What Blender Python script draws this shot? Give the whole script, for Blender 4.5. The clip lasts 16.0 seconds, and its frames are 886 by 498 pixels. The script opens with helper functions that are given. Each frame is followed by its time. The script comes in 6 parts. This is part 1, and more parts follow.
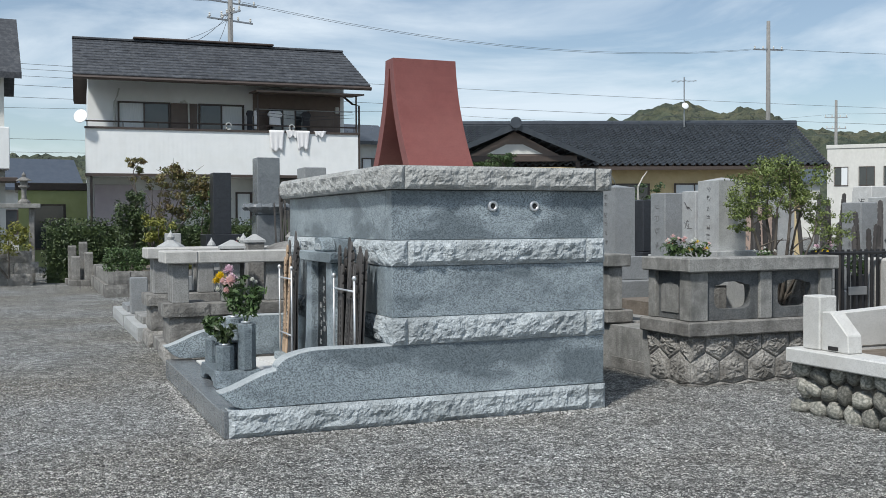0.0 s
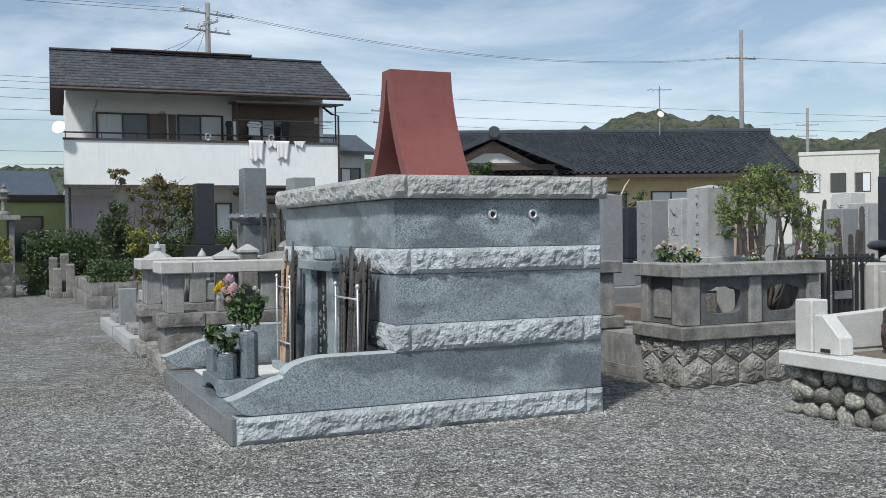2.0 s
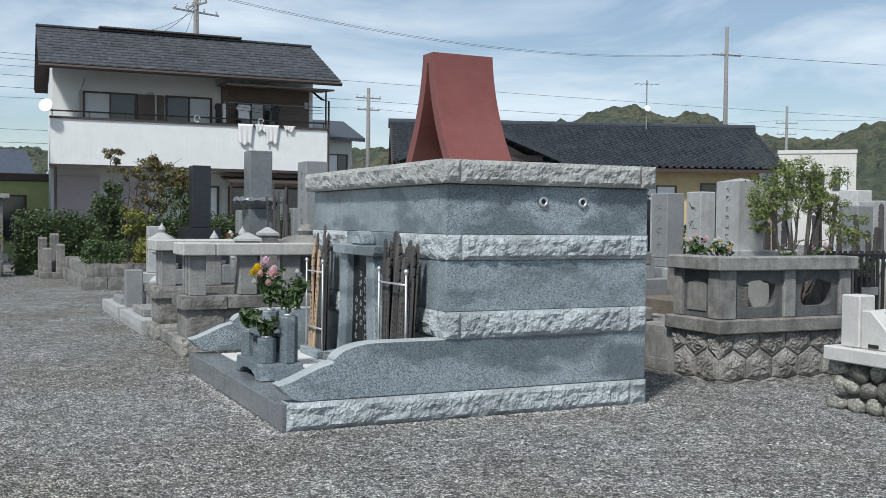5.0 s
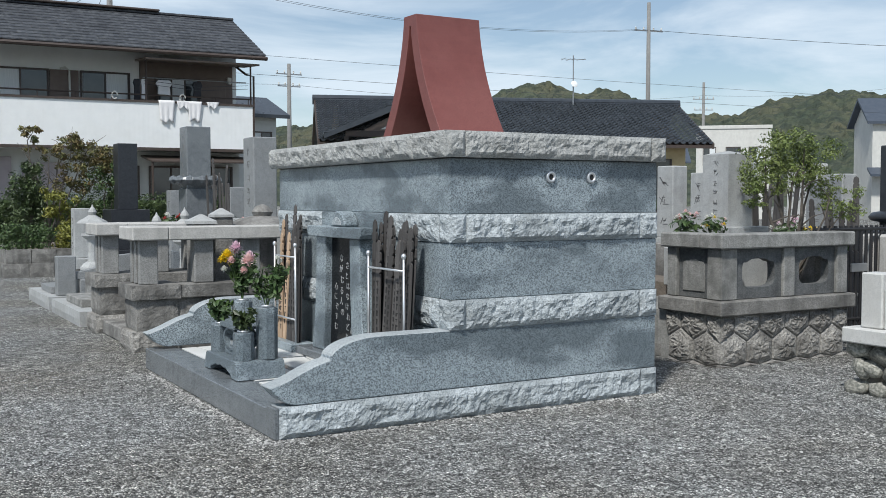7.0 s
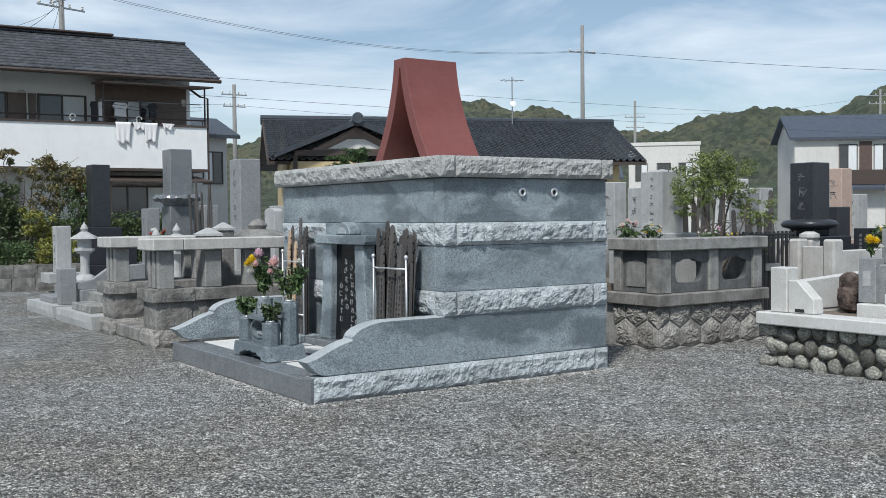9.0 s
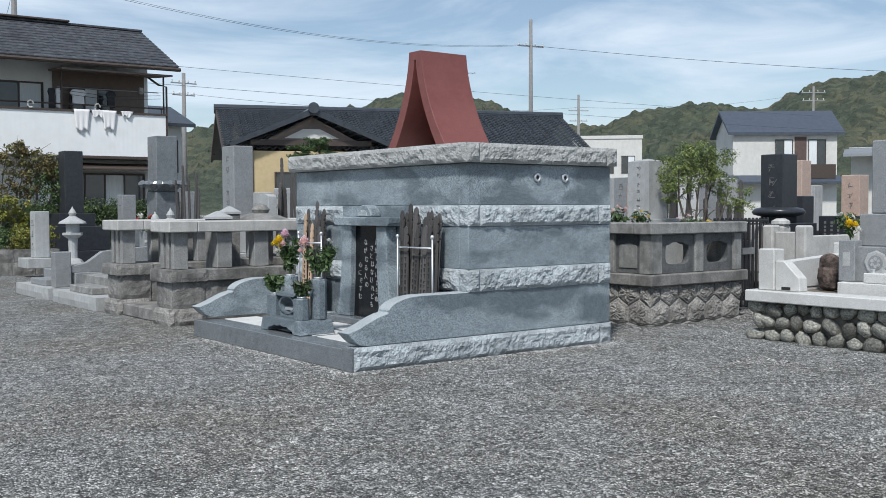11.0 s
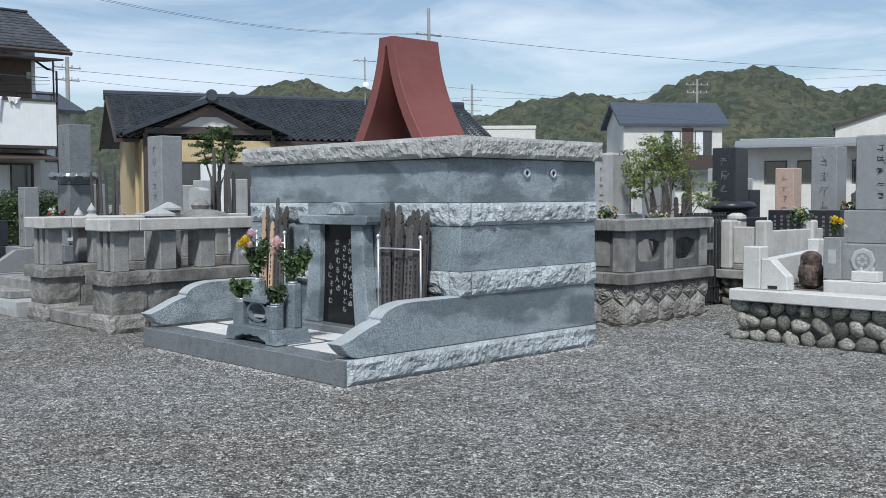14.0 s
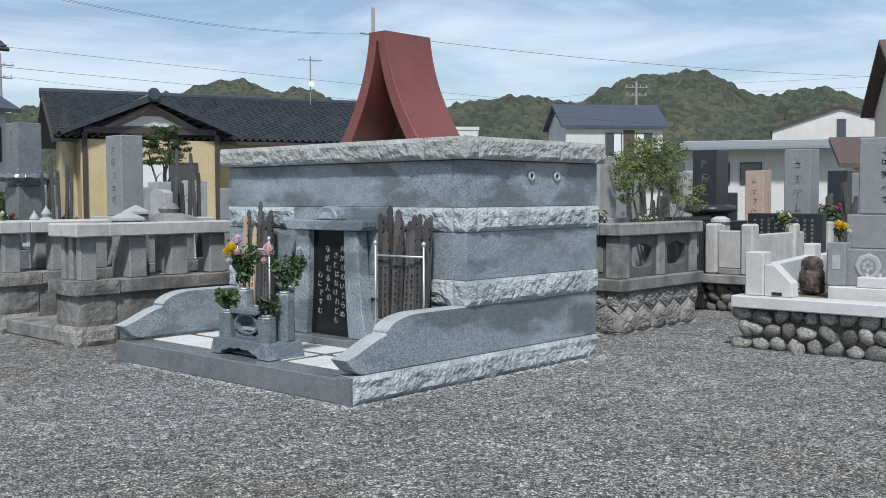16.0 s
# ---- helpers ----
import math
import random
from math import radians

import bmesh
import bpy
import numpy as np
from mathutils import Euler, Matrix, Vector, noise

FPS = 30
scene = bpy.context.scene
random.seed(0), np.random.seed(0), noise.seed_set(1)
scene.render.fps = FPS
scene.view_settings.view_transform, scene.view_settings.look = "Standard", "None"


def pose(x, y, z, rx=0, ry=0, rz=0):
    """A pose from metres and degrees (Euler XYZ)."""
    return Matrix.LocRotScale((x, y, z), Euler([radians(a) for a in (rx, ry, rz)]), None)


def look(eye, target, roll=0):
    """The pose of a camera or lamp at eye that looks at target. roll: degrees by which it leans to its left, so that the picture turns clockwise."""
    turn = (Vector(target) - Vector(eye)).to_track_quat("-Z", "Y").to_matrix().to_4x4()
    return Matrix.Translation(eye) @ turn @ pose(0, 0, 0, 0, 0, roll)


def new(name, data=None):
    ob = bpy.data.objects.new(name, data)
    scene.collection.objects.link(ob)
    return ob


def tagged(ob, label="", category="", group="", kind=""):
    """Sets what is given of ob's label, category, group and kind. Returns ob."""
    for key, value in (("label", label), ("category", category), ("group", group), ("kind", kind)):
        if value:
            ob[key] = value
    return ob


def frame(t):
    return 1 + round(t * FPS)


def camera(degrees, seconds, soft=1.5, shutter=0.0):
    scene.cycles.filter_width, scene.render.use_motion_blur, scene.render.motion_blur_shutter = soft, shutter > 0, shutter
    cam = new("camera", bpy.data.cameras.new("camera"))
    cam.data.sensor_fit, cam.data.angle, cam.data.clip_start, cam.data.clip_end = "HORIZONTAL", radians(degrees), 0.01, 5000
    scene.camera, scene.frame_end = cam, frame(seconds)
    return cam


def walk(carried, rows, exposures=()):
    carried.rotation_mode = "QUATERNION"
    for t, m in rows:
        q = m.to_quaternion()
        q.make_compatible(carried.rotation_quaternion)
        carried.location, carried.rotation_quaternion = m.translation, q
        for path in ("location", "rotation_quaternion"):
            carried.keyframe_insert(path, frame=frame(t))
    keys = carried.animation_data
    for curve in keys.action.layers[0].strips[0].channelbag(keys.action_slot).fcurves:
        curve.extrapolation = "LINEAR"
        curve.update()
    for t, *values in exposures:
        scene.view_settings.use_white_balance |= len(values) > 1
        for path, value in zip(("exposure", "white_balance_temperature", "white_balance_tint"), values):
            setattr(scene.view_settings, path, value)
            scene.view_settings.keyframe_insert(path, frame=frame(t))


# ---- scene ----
# ---- camera and its walk ----
cam = camera(47.0, 16.0, soft=0.1)
PATH = [
    (0.0, pose(-2.602, -7.315, 1.548, 88.514, 0.279, -22.468)),
    (0.5, pose(-2.323, -6.183, 1.553, 88.501, 0.569, -24.265)),
    (1.0, pose(-2.320, -6.166, 1.560, 88.570, 0.850, -24.620)),
    (1.5, pose(-2.601, -6.958, 1.550, 88.903, 0.886, -23.855)),
    (2.0, pose(-2.852, -7.357, 1.543, 89.017, 0.706, -23.917)),
    (2.5, pose(-2.955, -7.565, 1.534, 89.122, 0.237, -23.842)),
    (3.0, pose(-3.073, -7.790, 1.537, 89.224, -0.311, -23.692)),
    (3.5, pose(-3.199, -7.799, 1.514, 89.232, -0.771, -23.793)),
    (4.0, pose(-3.280, -7.569, 1.523, 89.060, -0.864, -24.137)),
    (6.5, pose(-3.503, -6.261, 1.495, 87.380, -0.142, -28.905)),
    (7.0, pose(-3.564, -6.004, 1.513, 87.228, 0.011, -30.303)),
    (7.5, pose(-3.543, -5.804, 1.509, 87.240, 0.331, -31.631)),
    (8.0, pose(-3.758, -5.940, 1.519, 87.581, 0.527, -32.637)),
    (8.5, pose(-4.283, -6.509, 1.508, 87.992, 0.559, -33.266)),
    (9.0, pose(-4.849, -7.196, 1.467, 88.169, 0.572, -33.934)),
    (11.5, pose(-5.970, -7.268, 1.385, 87.473, 0.086, -38.537)),
    (12.0, pose(-6.055, -7.000, 1.420, 87.317, -0.001, -39.719)),
    (12.5, pose(-6.067, -6.750, 1.412, 87.288, 0.146, -41.155)),
    (13.0, pose(-6.064, -6.537, 1.445, 87.261, 0.444, -42.293)),
    (13.5, pose(-6.179, -6.326, 1.460, 87.235, 0.349, -43.339)),
    (14.0, pose(-6.143, -6.143, 1.469, 87.051, 0.284, -44.026)),
    (14.5, pose(-5.995, -5.946, 1.468, 86.800, 0.377, -44.264)),
    (15.0, pose(-6.050, -5.723, 1.478, 86.667, 0.309, -45.190)),
    (15.5, pose(-6.138, -5.552, 1.493, 86.858, 0.150, -46.360)),
    (16.0, pose(-6.174, -5.382, 1.496, 87.095, 0.237, -47.615)),
]
walk(cam, PATH, [(0.0, 0.03, 6450, 8), (4.2, 0.02, 6400, 8), (9.0, 0.02, 6350, 8), (11.5, 0.02, 6250, 9), (16.0, 0.02, 6200, 9)])
# ---- world, sun, exposure ----
SUN_AZ, SUN_EL = radians(219), radians(52)   # azimuth of the sun measured from +x towards +y
world = bpy.data.worlds.new("sky")
scene.world = world
world.use_nodes = True


def sky_nodes():
    nt = world.node_tree
    nt.nodes.clear()
    N, L = nt.nodes.new, nt.links.new
    out, bg = N("ShaderNodeOutputWorld"), N("ShaderNodeBackground")
    sky = N("ShaderNodeTexSky")
    sky.sky_type, sky.sun_disc = "NISHITA", False
    sky.sun_elevation, sky.sun_rotation = SUN_EL, radians(90) - SUN_AZ
    sky.air_density, sky.dust_density, sky.ozone_density = 1.0, 0.4, 1.5
    tc, mp = N("ShaderNodeTexCoord"), N("ShaderNodeMapping")
    mp.inputs["Scale"].default_value = (1.6, 1.6, 7.0)
    mp.inputs["Rotation"].default_value = (0.0, 0.1, 0.5)
    no = N("ShaderNodeTexNoise")
    no.inputs["Scale"].default_value, no.inputs["Detail"].default_value = 2.1, 7.0
    no.inputs["Roughness"].default_value, no.inputs["Distortion"].default_value = 0.58, 0.5
    ramp = N("ShaderNodeValToRGB")
    ramp.color_ramp.elements[0].position, ramp.color_ramp.elements[0].color = 0.43, (0.13, 0.13, 0.13, 1)
    ramp.color_ramp.elements[1].position, ramp.color_ramp.elements[1].color = 0.68, (0.85, 0.85, 0.85, 1)
    mix = N("ShaderNodeMix")
    mix.data_type = "RGBA"
    mix.inputs["B"].default_value = (8.0, 8.9, 9.9, 1)
    L(tc.outputs["Generated"], mp.inputs["Vector"])
    L(mp.outputs["Vector"], no.inputs["Vector"])
    L(no.outputs["Fac"], ramp.inputs["Fac"])
    L(ramp.outputs["Color"], mix.inputs["Factor"])
    L(sky.outputs["Color"], mix.inputs["A"])
    L(mix.outputs["Result"], bg.inputs["Color"])
    bg.inputs["Strength"].default_value = 0.098
    L(bg.outputs["Background"], out.inputs["Surface"])


sky_nodes()
sun = new("sun", bpy.data.lights.new("sun", "SUN"))
sun.data.energy, sun.data.angle, sun.data.color = 3.7, radians(5), (1.0, 0.965, 0.92)
sun.matrix_world = look((0, 0, 30), Vector((0, 0, 30)) - Vector((math.cos(SUN_AZ) * math.cos(SUN_EL), math.sin(SUN_AZ) * math.cos(SUN_EL), math.sin(SUN_EL))))
scene.view_settings.exposure = 0.0


# ---- materials ----
def material(name, col, col2=None, scale=30.0, rough=0.6, metal=0.0, bump=0.0, bump_scale=None, spots=None, spot_scale=200.0, spot_amt=0.5,
             stain=None, stain_scale=1.5, stain_amt=0.0, damp=None, damp_scale=1.2, damp_amt=0.0, per_object=0.0, per_island=0.0, stretch=(1, 1, 1), spec=0.5, streak=0.0, bump_depth=0.02):
    """A surface: two tones of grain, fine speckles, large stains, relief, and an even spread of tone from piece to piece."""
    m = bpy.data.materials.new(name)
    m.use_nodes = True
    nt = m.node_tree
    N, L = nt.nodes.new, nt.links.new
    b = nt.nodes["Principled BSDF"]
    b.inputs["Roughness"].default_value, b.inputs["Metallic"].default_value = rough, metal
    b.inputs["Specular IOR Level"].default_value = spec
    tc, mp = N("ShaderNodeTexCoord"), N("ShaderNodeMapping")
    mp.inputs["Scale"].default_value = stretch
    L(tc.outputs["Object"], mp.inputs["Vector"])
    vec = mp.outputs["Vector"]

    def noise_fac(sc, detail=4.0, v=vec, rgh=0.55):
        n = N("ShaderNodeTexNoise")
        n.inputs["Scale"].default_value, n.inputs["Detail"].default_value, n.inputs["Roughness"].default_value = sc, detail, rgh
        L(v, n.inputs["Vector"])
        return n.outputs["Fac"]

    def ramp(fac, lo, hi):
        r = N("ShaderNodeMapRange")
        r.inputs["From Min"].default_value, r.inputs["From Max"].default_value = lo, hi
        L(fac, r.inputs["Value"])
        return r.outputs["Result"]

    def mix(fac, a, bb):
        x = N("ShaderNodeMix")
        x.data_type = "RGBA"
        for sock, val in (("Factor", fac), ("A", a), ("B", bb)):
            if isinstance(val, tuple):
                x.inputs[sock].default_value = (*val, 1)
            elif isinstance(val, float):
                x.inputs[sock].default_value = val
            else:
                L(val, x.inputs[sock])
        return x.outputs["Result"]

    def scaled(fac, k):
        q = N("ShaderNodeMath")
        q.operation = "MULTIPLY"
        q.inputs[1].default_value = k
        L(fac, q.inputs[0])
        return q.outputs[0]

    colour = mix(ramp(noise_fac(scale), 0.3, 0.7), col, col2 or col)
    if stain:
        colour = mix(scaled(ramp(noise_fac(stain_scale, 6.0, rgh=0.65), 0.45, 0.7), stain_amt), colour, stain)
    if damp:
        dm = N("ShaderNodeMapping")
        dm.inputs["Location"].default_value = (3.7, 8.1, 5.3)
        dm.inputs["Scale"].default_value = (0.8, 0.8, 1.7)
        L(tc.outputs["Object"], dm.inputs["Vector"])
        colour = mix(scaled(ramp(noise_fac(damp_scale, 3.0, dm.outputs["Vector"], 0.5), 0.47, 0.58), damp_amt), colour, damp)
    if spots:
        vo = N("ShaderNodeTexVoronoi")
        vo.inputs["Scale"].default_value = spot_scale
        L(tc.outputs["Object"], vo.inputs["Vector"])
        sep = N("ShaderNodeSeparateColor")
        L(vo.outputs["Color"], sep.inputs["Color"])
        colour = mix(scaled(ramp(sep.outputs["Red"], 0.45, 0.8), spot_amt), colour, spots)
    if streak:
        sm = N("ShaderNodeMapping")
        sm.inputs["Scale"].default_value = (9, 9, 0.7)
        L(tc.outputs["Object"], sm.inputs["Vector"])
        colour = mix(scaled(ramp(noise_fac(1.0, 5.0, sm.outputs["Vector"]), 0.48, 0.72), streak), colour, tuple(c * 0.35 for c in col))
    if per_object or per_island:
        if per_object:
            rnd, amt = N("ShaderNodeObjectInfo").outputs["Random"], per_object
        else:
            rnd, amt = N("ShaderNodeNewGeometry").outputs["Random Per Island"], per_island
        mr = N("ShaderNodeMapRange")
        mr.inputs["To Min"].default_value, mr.inputs["To Max"].default_value = 1 - amt, 1 + amt
        L(rnd, mr.inputs["Value"])
        hs = N("ShaderNodeHueSaturation")
        L(mr.outputs["Result"], hs.inputs["Value"])
        L(colour, hs.inputs["Color"])
        colour = hs.outputs["Color"]
    L(colour, b.inputs["Base Color"])
    rr = N("ShaderNodeMapRange")
    rr.inputs["To Min"].default_value, rr.inputs["To Max"].default_value = max(0.02, rough - 0.1), min(1, rough + 0.1)
    L(noise_fac(max(2.0, scale * 0.2)), rr.inputs["Value"])
    L(rr.outputs["Result"], b.inputs["Roughness"])
    if bump:
        bp = N("ShaderNodeBump")
        bp.inputs["Strength"].default_value, bp.inputs["Distance"].default_value = bump, bump_depth
        L(noise_fac(bump_scale or scale * 2, 5.0), bp.inputs["Height"])
        L(bp.outputs["Normal"], b.inputs["Normal"])
    return m


M = {}
M["granite"] = material("grey_granite", (0.215, 0.258, 0.284), (0.42, 0.487, 0.523), 90, 0.4, spots=(0.04, 0.05, 0.058), spot_scale=170, spot_amt=0.8, stain=(0.53, 0.605, 0.64), stain_scale=1.7, stain_amt=0.5, damp=(0.108, 0.137, 0.157), damp_scale=1.9, damp_amt=0.72, bump=0.04, bump_scale=150)
# paler granite for wing tops, with the sky's light put into its colour
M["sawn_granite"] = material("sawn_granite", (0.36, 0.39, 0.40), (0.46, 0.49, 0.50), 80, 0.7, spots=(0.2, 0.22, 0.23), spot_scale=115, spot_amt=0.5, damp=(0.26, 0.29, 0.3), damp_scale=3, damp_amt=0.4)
M["granite_dark"] = material("polished_grey_granite", (0.15, 0.165, 0.175), (0.2, 0.215, 0.23), 12, 0.22, spots=(0.05, 0.055, 0.06), spot_scale=190, spot_amt=0.6, stain=(0.27, 0.29, 0.30), stain_scale=1.6, stain_amt=0.5)
M["rough_granite"] = material("rock_faced_granite", (0.40, 0.44, 0.46), (0.52, 0.56, 0.58), 14, 0.85, spots=(0.19, 0.215, 0.225), spot_scale=120, spot_amt=0.5, bump=0.9, bump_scale=50, damp=(0.27, 0.295, 0.305), damp_scale=3.0, damp_amt=0.6)
M["slab_granite"] = material("slab_granite", (0.36, 0.365, 0.355), (0.46, 0.465, 0.45), 10, 0.8, spots=(0.16, 0.17, 0.17), spot_scale=150, spot_amt=0.55, bump=0.7, bump_scale=45, stain=(0.22, 0.21, 0.19), stain_scale=3, stain_amt=0.4)
M["white_granite"] = material("white_granite", (0.58, 0.58, 0.56), (0.66, 0.66, 0.64), 12, 0.6, spots=(0.3, 0.3, 0.3), spot_scale=180, spot_amt=0.4, stain=(0.42, 0.40, 0.36), stain_scale=2, stain_amt=0.4, bump=0.05, bump_scale=120)
M["pale_granite"] = material("pale_granite", (0.40, 0.41, 0.41), (0.48, 0.49, 0.48), 12, 0.6, spots=(0.2, 0.2, 0.2), spot_scale=180, spot_amt=0.4, stain=(0.27, 0.26, 0.24), stain_scale=2.5, stain_amt=0.5, bump=0.08, bump_scale=120, streak=0.25)
M["mid_granite"] = material("mid_grey_granite", (0.25, 0.265, 0.27), (0.31, 0.32, 0.325), 14, 0.45, spots=(0.1, 0.1, 0.105), spot_scale=180, spot_amt=0.5, stain=(0.18, 0.18, 0.17), stain_scale=2, stain_amt=0.4)
M["old_stone"] = material("weathered_stone", (0.19, 0.185, 0.175), (0.34, 0.33, 0.31), 8, 0.9, spots=(0.12, 0.115, 0.10), spot_scale=120, spot_amt=0.5, stain=(0.045, 0.042, 0.04), stain_scale=2.5, stain_amt=0.85, bump=0.5, bump_scale=40, streak=0.5)
M["old_cap"] = material("aged_concrete_cap", (0.27, 0.27, 0.26), (0.37, 0.365, 0.345), 9, 0.9, spots=(0.15, 0.15, 0.14), spot_scale=110, spot_amt=0.5, stain=(0.09, 0.09, 0.082), stain_scale=3.5, stain_amt=0.85, bump=0.3, bump_scale=60, streak=0.6)
M["pale_cap"] = material("pale_weathered_cap", (0.48, 0.47, 0.45), (0.58, 0.57, 0.54), 9, 0.85, spots=(0.3, 0.29, 0.27), spot_scale=120, spot_amt=0.35, stain=(0.24, 0.23, 0.21), stain_scale=2.5, stain_amt=0.5, bump=0.2, bump_scale=60, streak=0.35)
M["grey_post"] = material("speckled_grey_post", (0.27, 0.27, 0.262), (0.36, 0.36, 0.35), 9, 0.85, spots=(0.14, 0.14, 0.135), spot_scale=120, spot_amt=0.5, stain=(0.14, 0.135, 0.125), stain_scale=3, stain_amt=0.5, streak=0.3)
M["old_dark"] = material("dark_weathered_panel", (0.075, 0.08, 0.082), (0.13, 0.135, 0.137), 12, 0.8, spots=(0.22, 0.22, 0.215), spot_scale=110, spot_amt=0.35, stain=(0.05, 0.05, 0.045), stain_scale=4, stain_amt=0.6, bump=0.3, bump_scale=60, streak=0.4)
M["rough_old"] = material("rough_hewn_stone", (0.29, 0.28, 0.262), (0.42, 0.405, 0.375), 12, 0.95, spots=(0.11, 0.1, 0.09), spot_scale=90, spot_amt=0.5, stain=(0.06, 0.057, 0.05), stain_scale=3.2, stain_amt=0.75, bump=1.0, bump_scale=40, per_object=0.1)
M["black_stone"] = material("black_polished_stone", (0.008, 0.009, 0.010), (0.014, 0.015, 0.017), 30, 0.16, spots=(0.03, 0.03, 0.033), spot_scale=300, spot_amt=0.3, spec=0.2)
M["dark_stone"] = material("dark_polished_stone", (0.022, 0.025, 0.03), (0.036, 0.04, 0.047), 20, 0.32, spots=(0.06, 0.06, 0.066), spot_scale=260, spot_amt=0.3, spec=0.35)
M["red_hood"] = material("red_stone", (0.18, 0.056, 0.048), (0.215, 0.070, 0.060), 10, 0.5, spots=(0.11, 0.03, 0.027), spot_scale=220, spot_amt=0.4, stain=(0.235, 0.09, 0.078), stain_scale=2, stain_amt=0.5, bump=0.05, bump_scale=90)
M["pink_granite"] = material("pink_granite", (0.45, 0.33, 0.27), (0.52, 0.4, 0.33), 15, 0.5, spots=(0.2, 0.15, 0.13), spot_scale=180, spot_amt=0.4)
M["white_tile"] = material("white_paving", (0.62, 0.62, 0.60), (0.70, 0.70, 0.68), 8, 0.5, stain=(0.45, 0.44, 0.42), stain_scale=4, stain_amt=0.4, per_object=0.05)
M["wood_dark"] = material("weathered_wood", (0.05, 0.047, 0.046), (0.105, 0.097, 0.092), 22, 0.85, stretch=(3, 3, 0.25), bump=0.35, bump_scale=60, per_object=0.35)
M["wood_pale"] = material("fresh_wood", (0.42, 0.29, 0.19), (0.52, 0.38, 0.26), 22, 0.75, stretch=(3, 3, 0.25), bump=0.2, bump_scale=60, per_object=0.15)
M["ink"] = material("ink", (0.02, 0.019, 0.018), rough=0.8)
M["engraving"] = material("white_paint", (0.42, 0.43, 0.43), rough=0.7)
M["engraved_dark"] = material("engraved_grey", (0.16, 0.16, 0.16), rough=0.8)
M["steel"] = material("stainless_steel", (0.7, 0.71, 0.72), (0.78, 0.79, 0.8), 30, 0.42, metal=0.85)
# near-black colour that stands in for the shade inside holes
M["hole_shade"] = material("dark_hollow", (0.02, 0.02, 0.02), rough=0.9)
M["leaf"] = material("leaves", (0.028, 0.06, 0.018), (0.07, 0.115, 0.03), 5, 0.55, per_island=0.4)
M["leaf_dark"] = material("dark_leaves", (0.026, 0.046, 0.016), (0.07, 0.10, 0.032), 5, 0.5, per_island=0.45)
M["leaf_yellow"] = material("yellow_green_leaves", (0.12, 0.14, 0.02), (0.2, 0.19, 0.03), 5, 0.55, per_island=0.4)
M["leaf_red"] = material("reddish_leaves", (0.15, 0.095, 0.04), (0.11, 0.13, 0.035), 5, 0.55, per_island=0.4)
M["leaf_young"] = material("young_leaves", (0.085, 0.125, 0.028), (0.19, 0.23, 0.065), 5, 0.5, per_island=0.35)
M["bark"] = material("bark", (0.075, 0.064, 0.052), (0.15, 0.13, 0.11), 25, 0.9, stretch=(2, 2, 0.5), bump=0.6, bump_scale=40)
M["bark_white"] = material("pale_bark", (0.4, 0.38, 0.34), (0.55, 0.53, 0.48), 18, 0.9, bump=0.4, bump_scale=40)
M["petal_yellow"] = material("yellow_petals", (0.82, 0.66, 0.03), (0.75, 0.5, 0.02), 40, 0.6, per_island=0.15)
M["petal_pink"] = material("pink_petals", (0.74, 0.52, 0.62), (0.8, 0.62, 0.68), 40, 0.6, per_island=0.15)
M["petal_peach"] = material("peach_petals", (0.78, 0.52, 0.52), (0.82, 0.62, 0.58), 40, 0.6, per_island=0.15)
M["petal_white"] = material("white_petals", (0.8, 0.8, 0.74), (0.72, 0.72, 0.66), 40, 0.6, per_island=0.1)
M["petal_red"] = material("red_petals", (0.5, 0.05, 0.06), (0.55, 0.12, 0.1), 40, 0.6, per_island=0.2)
M["siding"] = material("white_metal_siding", (0.8, 0.815, 0.81), (0.85, 0.86, 0.85), 3, 0.5, stain=(0.7, 0.7, 0.67), stain_scale=1.2, stain_amt=0.4)
M["house_wall"] = material("pale_house_wall", (0.55, 0.55, 0.52), (0.6, 0.6, 0.57), 5, 0.8, stain=(0.42, 0.42, 0.39), stain_scale=0.8, stain_amt=0.4)
M["shutter"] = material("mauve_shutter", (0.36, 0.31, 0.32), (0.4, 0.35, 0.36), 5, 0.6)
M["brown_trim"] = material("brown_trim", (0.055, 0.04, 0.034), (0.075, 0.055, 0.045), 10, 0.5)
M["brown_panel"] = material("brown_panel", (0.14, 0.105, 0.085), (0.17, 0.13, 0.11), 6, 0.6)
M["slate_roof"] = material("slate_roof", (0.026, 0.029, 0.036), (0.05, 0.055, 0.064), 3, 0.75, stain=(0.15, 0.155, 0.16), stain_scale=7, stain_amt=0.5, per_island=0.2, bump=0.3, bump_scale=40)
M["tile_roof"] = material("glazed_roof_tile", (0.032, 0.038, 0.047), (0.055, 0.063, 0.075), 5, 0.3, per_island=0.22)
M["brown_roof"] = material("brown_roof", (0.09, 0.06, 0.05), (0.12, 0.08, 0.07), 5, 0.7, bump=0.3, bump_scale=20)
M["blue_roof"] = material("dark_blue_roof", (0.05, 0.065, 0.09), (0.07, 0.085, 0.11), 3, 0.5)
M["plaster"] = material("ochre_plaster", (0.52, 0.41, 0.23), (0.58, 0.47, 0.28), 6, 0.9, stain=(0.42, 0.33, 0.19), stain_scale=1.0, stain_amt=0.4)
M["beige_wall"] = material("beige_wall", (0.62, 0.56, 0.44), (0.68, 0.62, 0.5), 4, 0.85)
M["white_wall"] = material("white_wall", (0.58, 0.575, 0.54), (0.66, 0.65, 0.61), 4, 0.8, stain=(0.46, 0.45, 0.42), stain_scale=0.6, stain_amt=0.4)
M["lime_wall"] = material("lime_wall", (0.40, 0.44, 0.19), (0.46, 0.5, 0.24), 4, 0.8)
